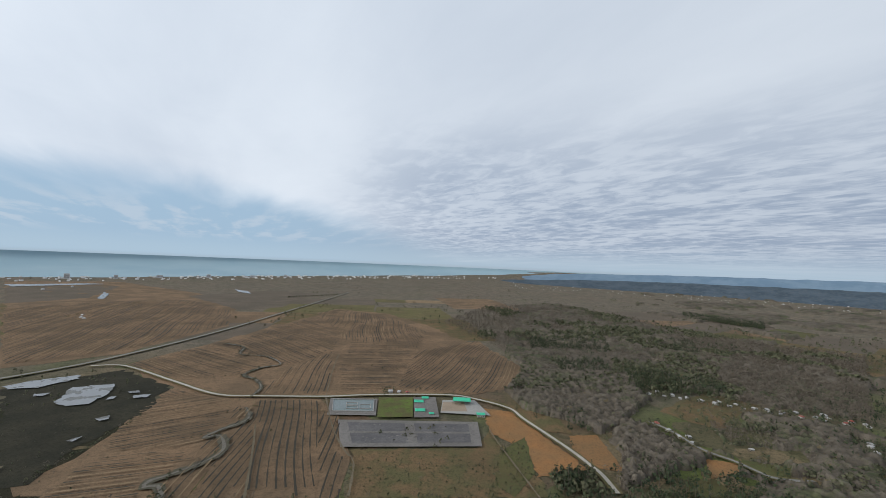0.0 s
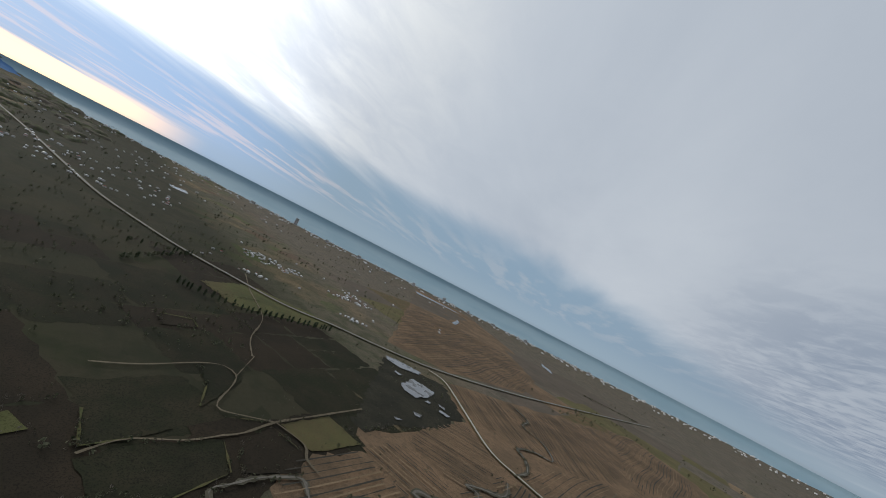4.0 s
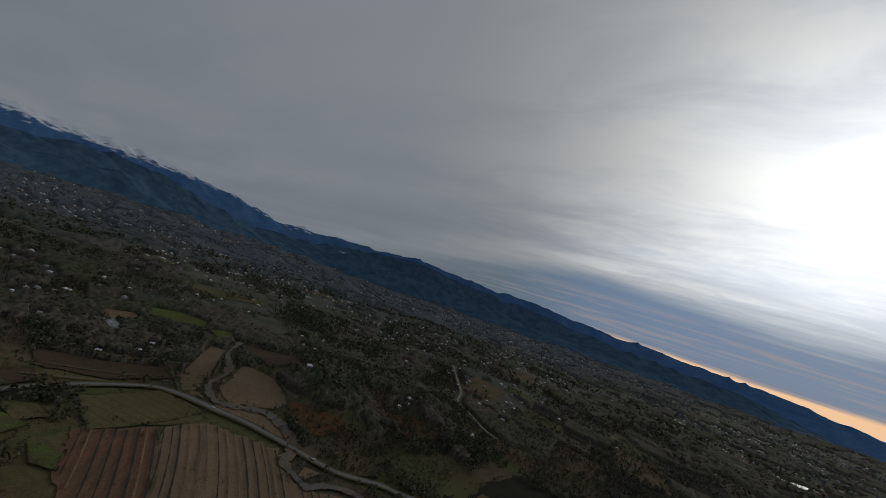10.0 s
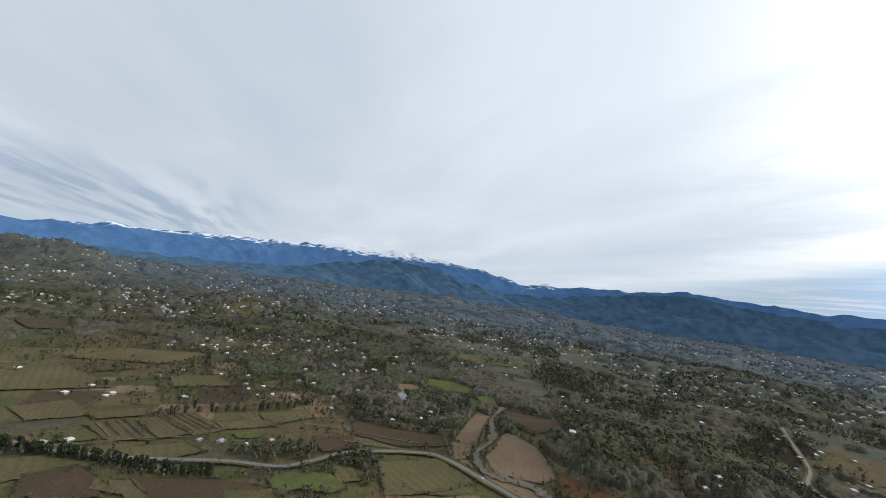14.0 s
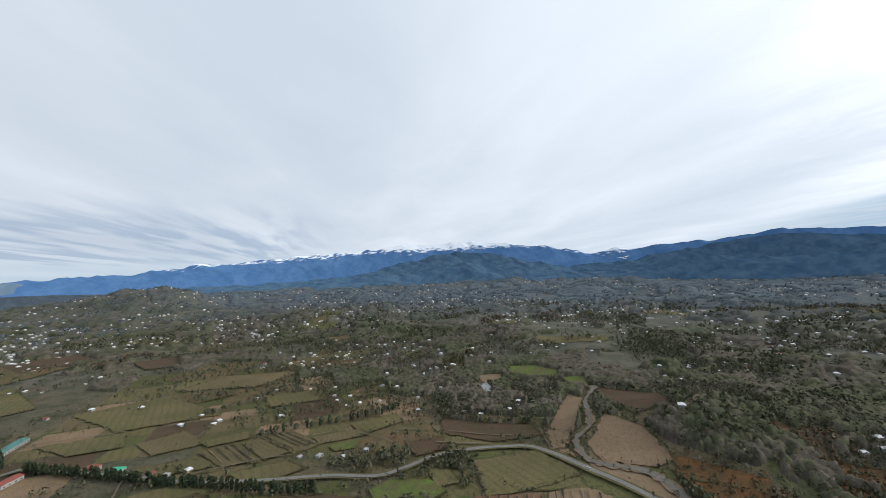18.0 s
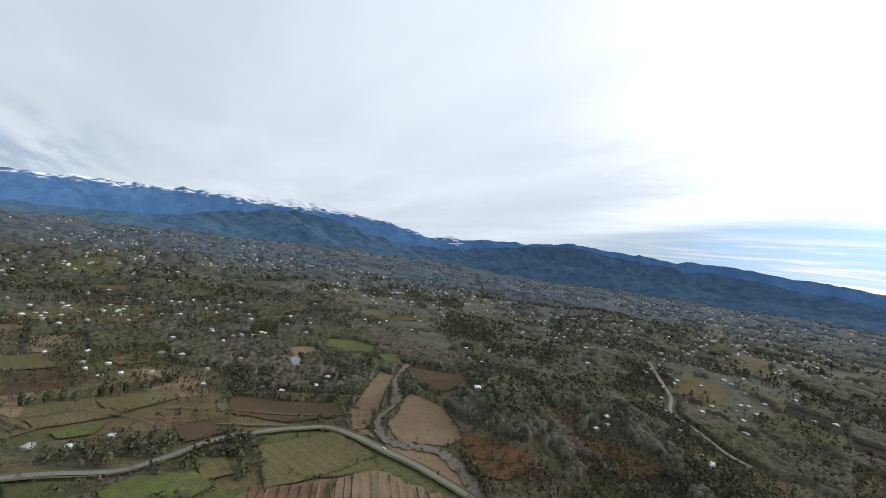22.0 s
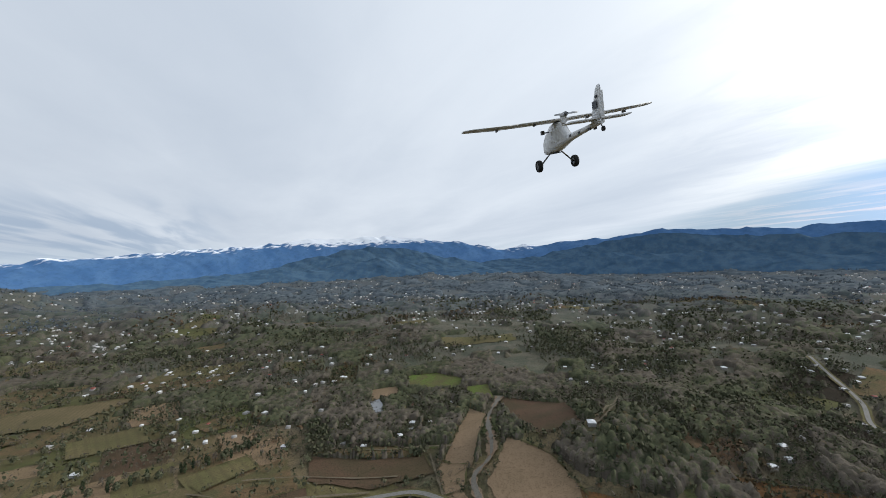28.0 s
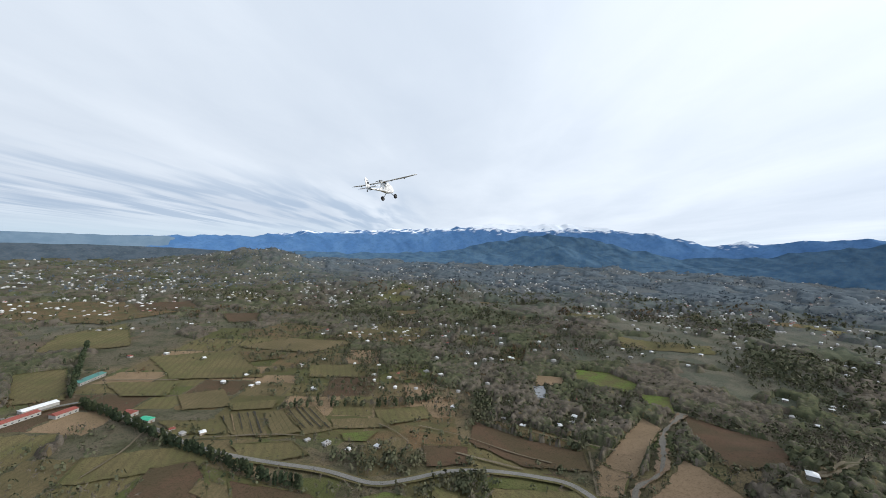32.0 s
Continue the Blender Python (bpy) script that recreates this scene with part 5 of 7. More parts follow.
def make_woods():
    for i, poly in enumerate(GROVES):
        n = int(np.clip(poly_area(poly) / 60, 30, 6000))
        x, y = scatter(poly, n, 100 + i)
        ok = open_ground(x, y)
        x, y = x[ok], y[ok]
        if not len(x):
            continue
        far = np.hypot(x - HUB[0], y - HUB[1])
        rng = np.random.default_rng(i)
        size = rng.uniform(7, 13, len(x)) * np.clip(far / 900, 1, 1.7)
        bare = fractal(x, y, 160, 3, 40 + i) > (0.42 if i in (6, 7, 8, 11) else 0.62)
        if bare.any():
            plant("winter_wood", "bare", TWIG, x[bare], y[bare], size[bare], "grey-brown leafless wood on low ground", 200 + i, 12, 5, 1 if len(x) < 900 else 0)
        if (~bare).any():
            plant("evergreen_wood", "broad", LEAF, x[~bare], y[~bare], size[~bare], "dark olive evergreen wood", 300 + i, 12, 5, 1 if len(x) < 900 else 0)
    for i, poly in enumerate(CONIFERS):
        n = int(np.clip(poly_area(poly) / 55, 30, 2000))
        x, y = scatter(poly, n, 400 + i)
        if len(x):
            plant("conifer_belt", "conifer", NEEDLE, x, y, np.random.default_rng(i).uniform(13, 22, len(x)), "dark green belt of tall conifers", 400 + i, 18, 5, 0)
    # the wooded hill country towards the mountains: clumped, thinning with distance
    rng = np.random.default_rng(11)
    n = 140000
    r = 330 * np.exp(rng.uniform(0, np.log(4350 / 330), n))
    b = np.radians(rng.uniform(84, 262, n))
    x, y = HUB[0] + r * np.sin(b), HUB[1] + r * np.cos(b)
    clump = fractal(x, y, 130, 4, 8)
    south = ease(-y + 0.22 * np.abs(x + 100) * (x < 0), 520, 900) * (1 - 0.75 * ease(x - 0.8 * (-y - 600), 0, 500) * (1 - ease(r, 950, 1400)))
    south = np.maximum(south, 0.85 * ease(-x, 230, 420) * ease(-y, 120, 330))
    keep = rng.uniform(0, 1, n) < (0.16 + 0.88 * south) * ease(clump, 0.36, 0.56) * 0.85
    x, y, r = x[keep], y[keep], r[keep]
    ok = open_ground(x, y, 2.0) & clear_of_houses(x, y)
    x, y, r = x[ok], y[ok], r[ok]
    size = rng.uniform(5, 11, len(x)) * np.clip(r / 900, 1, 1.8)
    kind = fractal(x, y, 240, 3, 60) + rng.uniform(-0.18, 0.18, len(x))
    for name, kd, mat, sel, label, cnt in (("hill_wood", "broad", LEAF, kind < 0.45, "mixed evergreen trees over the hills", 12), ("hill_winter_trees", "bare", TWIG, (kind >= 0.45) & (kind < 0.68), "leafless grey-brown trees over the hills", 11),
                                           ("hill_conifers", "conifer", NEEDLE, (kind >= 0.68) & (kind < 0.80), "dark conifers among the hills", 14), ("hill_russet_trees", "broad", RUSSET, kind >= 0.80, "russet scrub trees on the slopes", 12)):
        # the outermost ring gets the foliage that carries haze in its colour
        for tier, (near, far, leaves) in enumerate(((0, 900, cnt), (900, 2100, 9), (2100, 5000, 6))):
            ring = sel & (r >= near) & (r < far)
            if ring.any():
                plant(name, kd, HAZED if tier == 2 and mat is not NEEDLE else mat, x[ring], y[ring], size[ring], label, 500 + cnt + tier, leaves, 5, 0)
    # undergrowth and young trees on the nearer slopes
    n = 26000
    r = 340 * np.exp(rng.uniform(0, np.log(1250 / 340), n))
    b = np.radians(rng.uniform(120, 262, n))
    x, y = HUB[0] + r * np.sin(b), HUB[1] + r * np.cos(b)
    keep = (rng.uniform(0, 1, n) < ease(-y + 0.22 * np.abs(x + 100) * (x < 0), 480, 700)) & (fractal(x, y, 130, 4, 8) > 0.34)
    x, y = x[keep], y[keep]
    ok = open_ground(x, y, 1.0) & clear_of_houses(x, y)
    x, y = x[ok], y[ok]
    size = rng.uniform(5, 10, len(x))
    light = rng.uniform(0, 1, len(x)) < 0.45
    plant("slope_saplings", "bare", TWIG, x[light], y[light], size[light], "grey bare saplings crowding the slopes", 620, 7, 5, 0)
    plant("slope_evergreens", "broad", LEAF, x[~light], y[~light], size[~light], "olive evergreen undergrowth crowding the slopes", 621, 7, 5, 0)
    # scrub over the low ridge in the north-east
    n = 12000
    r = 480 * np.exp(rng.uniform(0, np.log(2400 / 480), n))
    b = np.radians(rng.uniform(24, 84, n))
    x, y = HUB[0] + r * np.sin(b), HUB[1] + r * np.cos(b)
    keep = fractal(x, y, 180, 4, 79) > rng.uniform(0.36, 0.6, n)
    ok = keep & open_ground(x, y, 2.0)
    x, y, r = x[ok], y[ok], r[ok]
    dark = fractal(x, y, 200, 3, 83) > 0.58
    plant("scrub_conifers", "conifer", NEEDLE, x[dark], y[dark], rng.uniform(9, 15, dark.sum()), "dark conifers standing in the winter scrub", 612, 9, 5, 0)
    x, y, r = x[~dark], y[~dark], r[~dark]
    half = rng.uniform(0, 1, len(x)) < 0.6
    size = rng.uniform(4, 10, len(x)) * np.clip(r / 900, 1, 1.6)
    plant("scrub_twigs", "bare", TWIG, x[half], y[half], size[half], "grey leafless scrub on rough ground", 610, 10, 5, 0)
    plant("scrub_bushes", "broad", LEAF, x[~half], y[~half], size[~half], "olive scrub bushes on rough ground", 611, 10, 5, 0)
    # scattered hedgerow bushes over the western and northern plain
    n = 9000
    r = 300 * np.exp(rng.uniform(0, np.log(3800 / 300), n))
    b = np.radians(rng.uniform(250, 445, n))
    x, y = HUB[0] + r * np.sin(b), HUB[1] + r * np.cos(b)
    keep = fractal(x, y, 220, 4, 77) > np.where(np.degrees(b) < 330, 0.53, 0.60)
    x, y, r = x[keep], y[keep], r[keep]
    ok = open_ground(x, y, 2.0) & (shore_gap(x, y) > 60)
    x, y, r = x[ok], y[ok], r[ok]
    plant("plain_bushes", "broad", LEAF, x, y, rng.uniform(3, 7, len(x)) * np.clip(r / 900, 1, 2), "dark bushes scattered over the plain", 600, 9, 5, 0)


make_woods()


def make_hedges():
    """Bushes and small trees strung along the plot edges."""
    rng = np.random.default_rng(33)
    xs, ys = [], []
    for a, b in HEDGES:
        if rng.uniform() < 0.5:
            continue
        d = math.hypot(b[0] - a[0], b[1] - a[1])
        thick = rng.uniform(0.3, 1.0)
        for t in np.arange(0, d, 5.0):
            if rng.uniform() < thick:
                xs.append(a[0] + (b[0] - a[0]) * t / d + rng.normal(0, 1.5))
                ys.append(a[1] + (b[1] - a[1]) * t / d + rng.normal(0, 1.5))
    for width, line in RIVERS:
        for p in dense(line, 3.0):
            if rng.uniform() < 0.55:
                side = rng.choice((-1, 1)) * (width * 0.9 + abs(rng.normal(2.0, 3.0)))
                xs.append(p.x + side * rng.uniform(0.5, 1))
                ys.append(p.y + side * rng.uniform(-1, 1))
    x, y = np.array(xs), np.array(ys)
    near = np.hypot(x - HUB[0], y - HUB[1]) < 2200
    x, y = x[near], y[near]
    half = rng.uniform(0, 1, len(x)) < 0.55
    size = rng.uniform(2.0, 6.0, len(x))
    plant("hedge_bushes", "broad", LEAF, x[half], y[half], size[half], "olive hedge bushes along the plot edges", 700, 18, 5, 0)
    plant("hedge_twigs", "bare", TWIG, x[~half], y[~half], size[~half] * 1.3, "bare winter hedges along the plot edges", 701, 18, 5, 0)


make_hedges()


def row_tree(kind, mat, size, seed, label):
    root = tagged(new("tree"), label, "tree", group="roadside trees")
    q = crown(seed, kind, 70).reshape(-1, 3) * size
    part("crown", quick_mesh("crown", q, np.arange(len(q)).reshape(-1, 4)), mat, root)
    q = trunk_quads(kind, seed).reshape(-1, 3) * size
    part("trunk", quick_mesh("trunk", q, np.arange(len(q)).reshape(-1, 4)), BARK, root, "slim grey trunk")
    return root


def make_tree_rows():
    rng = random.Random(5)
    kinds = [row_tree("poplar", NEEDLE, 15, 1, "tall dark narrow evergreen tree beside the road"), row_tree("poplar", NEEDLE, 12, 2, "narrow dark evergreen tree in a row"),
             row_tree("broad", LEAF, 10, 3, "rounded olive-green tree in a hedgerow"), row_tree("bare", TWIG, 11, 4, "leafless grey tree in a hedgerow")]
    used = set()
    for i, line in enumerate(TREE_ROWS):
        for p in dense(line, 4.5 if i in (0, 1) else 11.0):
            q = p + Vector((rng.uniform(-2.5, 2.5), rng.uniform(-2.5, 2.5)))
            k = rng.choice((0, 0, 0, 1)) if i in (0, 1, 5) else rng.choice((1, 2, 2, 3))
            z = float(height(q.x, q.y))
            m = pose(q.x, q.y, z, 0, 0, rng.uniform(0, 360))
            if k not in used:
                used.add(k)
                kinds[k].matrix_basis = m
            else:
                copy_thing(kinds[k], m)


make_tree_rows()


# ---- houses ----
def coat(a, b, c):
    return tinted(a, b, c, 0.3, 1.6)


WALLS = [material("white_render", coat((0.34, 0.33, 0.31), (0.29, 0.28, 0.26), (0.22, 0.21, 0.20)), 0.9, 0.1), material("grey_block_wall", coat((0.24, 0.23, 0.215), (0.28, 0.265, 0.245), (0.18, 0.17, 0.16)), 0.9, 0.1),
         material("tan_plaster", coat((0.32, 0.27, 0.21), (0.28, 0.235, 0.18), (0.22, 0.185, 0.145)), 0.9, 0.1)]
ROOFS = [material("pale_sheet_roof", coat((0.68, 0.69, 0.70), (0.60, 0.61, 0.62), (0.48, 0.47, 0.46)), 0.55, 0.1), material("grey_slate_roof", coat((0.30, 0.30, 0.30), (0.36, 0.35, 0.34), (0.22, 0.21, 0.20)), 0.8, 0.1),
         material("rust_red_roof", coat((0.26, 0.062, 0.046), (0.20, 0.060, 0.044), (0.14, 0.052, 0.040)), 0.7, 0.1), material("green_sheet_roof", coat((0.03, 0.42, 0.24), (0.04, 0.36, 0.22), (0.05, 0.26, 0.17)), 0.5, 0.1)]
GLASS = material("dark_window_glass", lambda n, pos: ((0.03, 0.035, 0.04), None), 0.1, spec=0.6)
WOOD = material("brown_door_wood", coat((0.14, 0.09, 0.055), (0.11, 0.07, 0.045), (0.08, 0.05, 0.032)), 0.7, 0.1)
CONCRETE = material("weathered_concrete", coat((0.24, 0.235, 0.22), (0.28, 0.27, 0.25), (0.18, 0.175, 0.16)), 0.9, 0.2)


def box(bm, x0, x1, y0, y1, z0, z1):
    m = Matrix.Translation(((x0 + x1) / 2, (y0 + y1) / 2, (z0 + z1) / 2)) @ Matrix.Diagonal((x1 - x0, y1 - y0, z1 - z0, 1))
    return bmesh.ops.create_cube(bm, size=1, matrix=m)["verts"]


def boxed(*args):
    bm = bmesh.new()
    box(bm, *args)
    return bm


def hip_roof(w, d, z, rise, over=0.7, ridge_share=0.45, thick=0.18):
    """A closed hipped (or, with a full ridge, gabled) roof with eaves."""
    bm = bmesh.new()
    a, b, r = w / 2 + over, d / 2 + over, w / 2 * ridge_share
    low = [bm.verts.new((x, y, z - thick)) for x, y in ((-a, -b), (a, -b), (a, b), (-a, b))]
    eave = [bm.verts.new((x, y, z)) for x, y in ((-a, -b), (a, -b), (a, b), (-a, b))]
    p, q = bm.verts.new((-r, 0, z + rise)), bm.verts.new((r, 0, z + rise))
    bm.faces.new(low[::-1])
    for i in range(4):
        bm.faces.new((low[i], low[(i + 1) % 4], eave[(i + 1) % 4], eave[i]))
    bm.faces.new((eave[0], eave[1], q, p))
    bm.faces.new((eave[1], eave[2], q))
    bm.faces.new((eave[2], eave[3], p, q))
    bm.faces.new((eave[3], eave[0], p))
    return bm


def house(w, d, h, rise, wall, roof, label, ridge_share=0.45, storeys=2, group="village houses"):
    root = tagged(new("house"), label, "house", group=group)
    part("wall", boxed(-w / 2, w / 2, -d / 2, d / 2, -1.5, h), wall, root)
    roof_ob = part("roof", hip_roof(w, d, h + 0.02, rise, ridge_share=ridge_share), roof, root)
    part("chimney", boxed(w * 0.18, w * 0.18 + 0.7, -0.35, 0.35, h + rise * 0.4, h + rise + 0.8), WALLS[1], roof_ob)
    for s in range(storeys):
        z = 0.9 + s * h / storeys
        for k in range(3):
            x = (k - 1) * w * 0.3
            if not (s == 0 and k == 1):
                win = part("window", boxed(x - 0.65, x + 0.65, -d / 2 - 0.07, -d / 2 + 0.05, z, z + 1.4), GLASS, root)
            part("window", boxed(x - 0.65, x + 0.65, d / 2 - 0.05, d / 2 + 0.07, z, z + 1.4), GLASS, root)
    part("door", boxed(-0.55, 0.55, -d / 2 - 0.09, -d / 2 + 0.05, 0, 2.1), WOOD, root)
    balcony = part("balcony", boxed(-w * 0.3, w * 0.3, -d / 2 - 1.8, -d / 2 - 0.1, h * 0.5 - 0.15, h * 0.5), CONCRETE, root)
    for x in (-w * 0.28, w * 0.28):
        part("post", boxed(x - 0.12, x + 0.12, -d / 2 - 1.7, -d / 2 - 1.45, -1.0, h * 0.5 - 0.15), CONCRETE, balcony)
    return root


HOUSE_KINDS = [house(11, 10, 4.9, 2.2, WALLS[0], ROOFS[0], "white two-storey house with a pale sheet-metal hip roof"),
               house(12, 9, 4.8, 2.0, WALLS[0], ROOFS[1], "white two-storey house with a grey slate hip roof"),
               house(10, 9, 4.6, 2.2, WALLS[2], ROOFS[0], "tan plastered house with a pale metal roof and balcony"),
               house(9, 7, 3.4, 1.8, WALLS[1], ROOFS[1], "low grey block cottage with a weathered slate roof", 0.8, 1),
               house(10, 9, 4.7, 2.2, WALLS[0], ROOFS[2], "white house with a rust-red roof among gardens")]


HOUSE_SPOTS = []


def make_houses():
    rng = random.Random(21)
    used, done = set(), []
    red_village = [(-410, -108), (-413, -97), (-428, -102), (-440, -94), (-434, -81), (-446, -69), (-457, -93), (-465, -84), (-414, -73), (-434, -49), (-443, -37), (-452, -28), (-421, -30), (-428, -17), (-413, -14), (-400, -158), (-400, -143), (-369, -127), (-336, 1), (-352, 14), (-431, -111), (-439, -99), (-453, -83), (-446, -71), (-460, -56), (-441, -47), (-454, -40), (-431, -33), (-438, -16), (-426, -55), (-376, -128), (-385, -191), (-377, -214), (-404, -146), (-412, -160)]
    lane_row = [(433, 778), (451, 759), (471, 747), (489, 734), (507, 721), (525, 711), (542, 701), (564, 703), (579, 688), (601, 689), (628, 692), (644, 673), (341, 620), (345, 597), (348, 575), (355, 556), (427, 544), (627, 574)]
    for a, b, count in (((405, 772), (560, 706), 13), ((560, 700), (705, 640), 11), ((338, 628), (362, 540), 9)):
        for k in range(count):
            t, side = (k + 0.5) / count, 9.5 if k % 2 else -6.0
            d = (Vector(b) - Vector(a)).normalized()
            lane_row.append((a[0] + (b[0] - a[0]) * t - d.y * side, a[1] + (b[1] - a[1]) * t + d.x * side))
    spots = red_village + lane_row + [p for group in HOUSES for p in group]
    # more farmsteads along the hill villages, in loose lines
    extra = np.random.default_rng(3)
    while len(spots) < 370:
        b = radians(extra.uniform(100, 240))
        r = 950 * math.exp(extra.uniform(0, math.log(1.8)))
        x, y = HUB[0] + r * math.sin(b), HUB[1] + r * math.cos(b)
        if y < -560 and fractal(np.array(x), np.array(y), 260, 2, 91) > 0.48 and bool(open_ground(np.array([x]), np.array([y]), 3.0)[0]):
            spots.append((x, y))
    near_spots = []
    HOUSE_SPOTS.extend(spots)
    for x, y in spots:
        if any((x - a) ** 2 + (y - b) ** 2 < 13 ** 2 for a, b in done):
            continue
        done.append((x, y))
        if math.hypot(x - HUB[0], y - HUB[1]) < 1700:
            near_spots += [(x + rng.gauss(0, 13), y + rng.gauss(0, 13)) for q in range(5)]
        if (x, y) in red_village:
            k = rng.choice((4, 4, 4, 3, 1))
        else:
            k = rng.choice((0, 0, 0, 1, 1, 2, 2, 3, 3, 4)) if y < 0 else rng.choice((1, 3, 3, 3, 3, 3, 4))
        m = pose(x, y, float(height(x, y)), 0, 0, rng.choice((0, 90, 180, 270)) + rng.uniform(-25, 25))
        if k not in used:
            used.add(k)
            HOUSE_KINDS[k].matrix_basis = m @ Matrix.Diagonal((0.82, 0.82, 0.82, 1))
        else:
            s = rng.uniform(0.72, 0.95)
            copy_thing(HOUSE_KINDS[k], m @ Matrix.Diagonal((s, s, s, 1)))
    spread = np.array([q for q in near_spots if all((q[0] - a) ** 2 + (q[1] - b) ** 2 > 49 for a, b in done)])
    sizes = np.random.default_rng(6).uniform(3.5, 8.5, len(spread))
    cut = len(spread) // 2
    plant("garden_trees", "broad", LEAF, spread[:cut, 0], spread[:cut, 1], sizes[:cut], "olive garden trees round the houses", 800, 20, 5, 2)
    plant("orchard_trees", "bare", TWIG, spread[cut:, 0], spread[cut:, 1], sizes[cut:], "bare orchard trees round the houses", 801, 22, 5, 2)


make_houses()


def make_far_villages():
    """Hundreds of pale houses too far off to tell apart: walls and hipped roofs in one mesh."""
    rng = np.random.default_rng(8)
    verts, faces, slots = [], [], []
    base = 0
    for x, y, r, b in FAR_SPOTS:
        HOUSE_SPOTS.append((x, y))
        verts_z = float(height(x, y))
        s = rng.uniform(0.5, 0.78) * (1 + 0.2 * (r > 1600) + 0.25 * (r > 2600)) * (0.6 if b < 1.6 else 1.0)
        w, d, h, t = 5.8 * s, 4.8 * s, 5.4 * s, rng.uniform(0, math.pi)
        c, q = math.cos(t), math.sin(t)
        pts = [(-w, -d, -2), (w, -d, -2), (w, d, -2), (-w, d, -2), (-w, -d, h), (w, -d, h), (w, d, h), (-w, d, h), (-w * 0.4, 0, h + 2.2 * s), (w * 0.4, 0, h + 2.2 * s)]
        verts += [(x + px * c - py * q, y + px * q + py * c, verts_z + pz) for px, py, pz in pts]
        for f in ((0, 1, 5, 4), (1, 2, 6, 5), (2, 3, 7, 6), (3, 0, 4, 7)):
            faces.append([base + i for i in f])
            slots.append(0)
        roof = 1 if rng.uniform() < 0.62 else (2 if rng.uniform() < 0.8 else 3)
        for f in ((4, 5, 9, 8), (6, 7, 8, 9), (5, 6, 9, 9), (7, 4, 8, 8)):
            faces.append([base + i for i in f])
            slots.append(roof)
        base += 10
    v = np.array(verts)
    tri, ts = [], []
    for f, s in zip(faces, slots):
        tri.append(f[:3])
        ts.append(s)
        if f[3] != f[2]:
            tri.append([f[0], f[2], f[3]])
            ts.append(s)
    me = quick_mesh("far_villages", v, np.array(tri), np.array(ts))
    for m in (WALLS[0], ROOFS[0], ROOFS[1], ROOFS[2]):
        me.materials.append(m)
    tagged(part("far_villages", me, None), "hundreds of small pale houses scattered over the hills", "houses", kind="stuff")


make_far_villages()


SHORE_WHITE = material("whitewashed_block", coat((0.62, 0.61, 0.59), (0.52, 0.51, 0.50), (0.40, 0.39, 0.38)), 0.9, 0.1)


def make_coast_town():
    """The low skyline of blocks along the shore."""
    rng = np.random.default_rng(15)
    for bear, dist, w, h in [(294, 3760, 30, 60), (313, 3600, 26, 30), (318, 3640, 30, 34), (322, 3660, 24, 26), (326, 3740, 40, 20), (331, 3800, 30, 26), (336, 3890, 45, 16), (340, 3960, 30, 22), (299, 3590, 30, 22), (304, 3590, 36, 26), (308, 3600, 50, 16), (288, 3800, 40, 20), (282, 3900, 40, 22)]:
        a = radians(bear)
        x, y = HUB[0] + (dist - 70) * math.sin(a), HUB[1] + (dist - 70) * math.cos(a)
        z = float(height(x, y))
        root = tagged(new("apartment_block"), "pale apartment block near the shore", "building", group="shore town")
        root.matrix_basis = pose(x, y, z, 0, 0, -bear)
        part("wall", boxed(-w / 2, w / 2, -8, 8, -3, h), SHORE_WHITE, root)
        part("roof", boxed(-w / 2 - 0.5, w / 2 + 0.5, -8.5, 8.5, h, h + 1.2), ROOFS[1], root)
        for k in range(1, int(h / 6)):
            part("window_band", boxed(-w / 2 + 2, w / 2 - 2, -8.15, -7.9, k * 6, k * 6 + 2.6), GLASS, root)
    verts, faces, base = [], [], 0
    for k in range(4200):
        a = radians(rng.uniform(266, 370))
        for r in (rng.uniform(2600, 4500),):
            x, y = HUB[0] + r * math.sin(a), HUB[1] + r * math.cos(a)
            gap = float(shore_gap(np.array(x), np.array(y)))
            if not 15 < gap < 330 or rng.uniform() < gap / 400:
                continue
            w, h, z = rng.uniform(4, 11), rng.uniform(4, 11), float(height(x, y))
            c, s = math.cos(a), math.sin(a)
            for px, py, pz in ((-w, -5, -3), (w, -5, -3), (w, 5, -3), (-w, 5, -3), (-w, -5, h), (w, -5, h), (w, 5, h), (-w, 5, h)):
                verts.append((x + px * c + py * s, y - px * s + py * c, z + pz))
            for f in ((0, 1, 5, 4), (1, 2, 6, 5), (2, 3, 7, 6), (3, 0, 4, 7), (4, 5, 6, 7)):
                faces.append([base + i for i in f])
            base += 8
    tagged(part("shore_town", quick_mesh("shore_town", np.array(verts), np.array(faces)), SHORE_WHITE), "low pale town strung along the shore", "houses", kind="stuff")


make_coast_town()


# ---- the treatment works in the reed fields ----
def quad_patch(name, corners, mat, lift, label, category):
    return tagged(part(name, patch_mesh(name, [Vector(p) for p in corners], lift, 20.0), mat), label, category, kind="structure")


def lerp_quad(q, u, v):
    a = Vector(q[0]).lerp(Vector(q[1]), u)
    b = Vector(q[3]).lerp(Vector(q[2]), u)
    return a.lerp(b, v)


def sub_quad(q, u0, u1, v0, v1):
    return [tuple(lerp_quad(q, u, v)) for u, v in ((u0, v0), (u1, v0), (u1, v1), (u0, v1))]


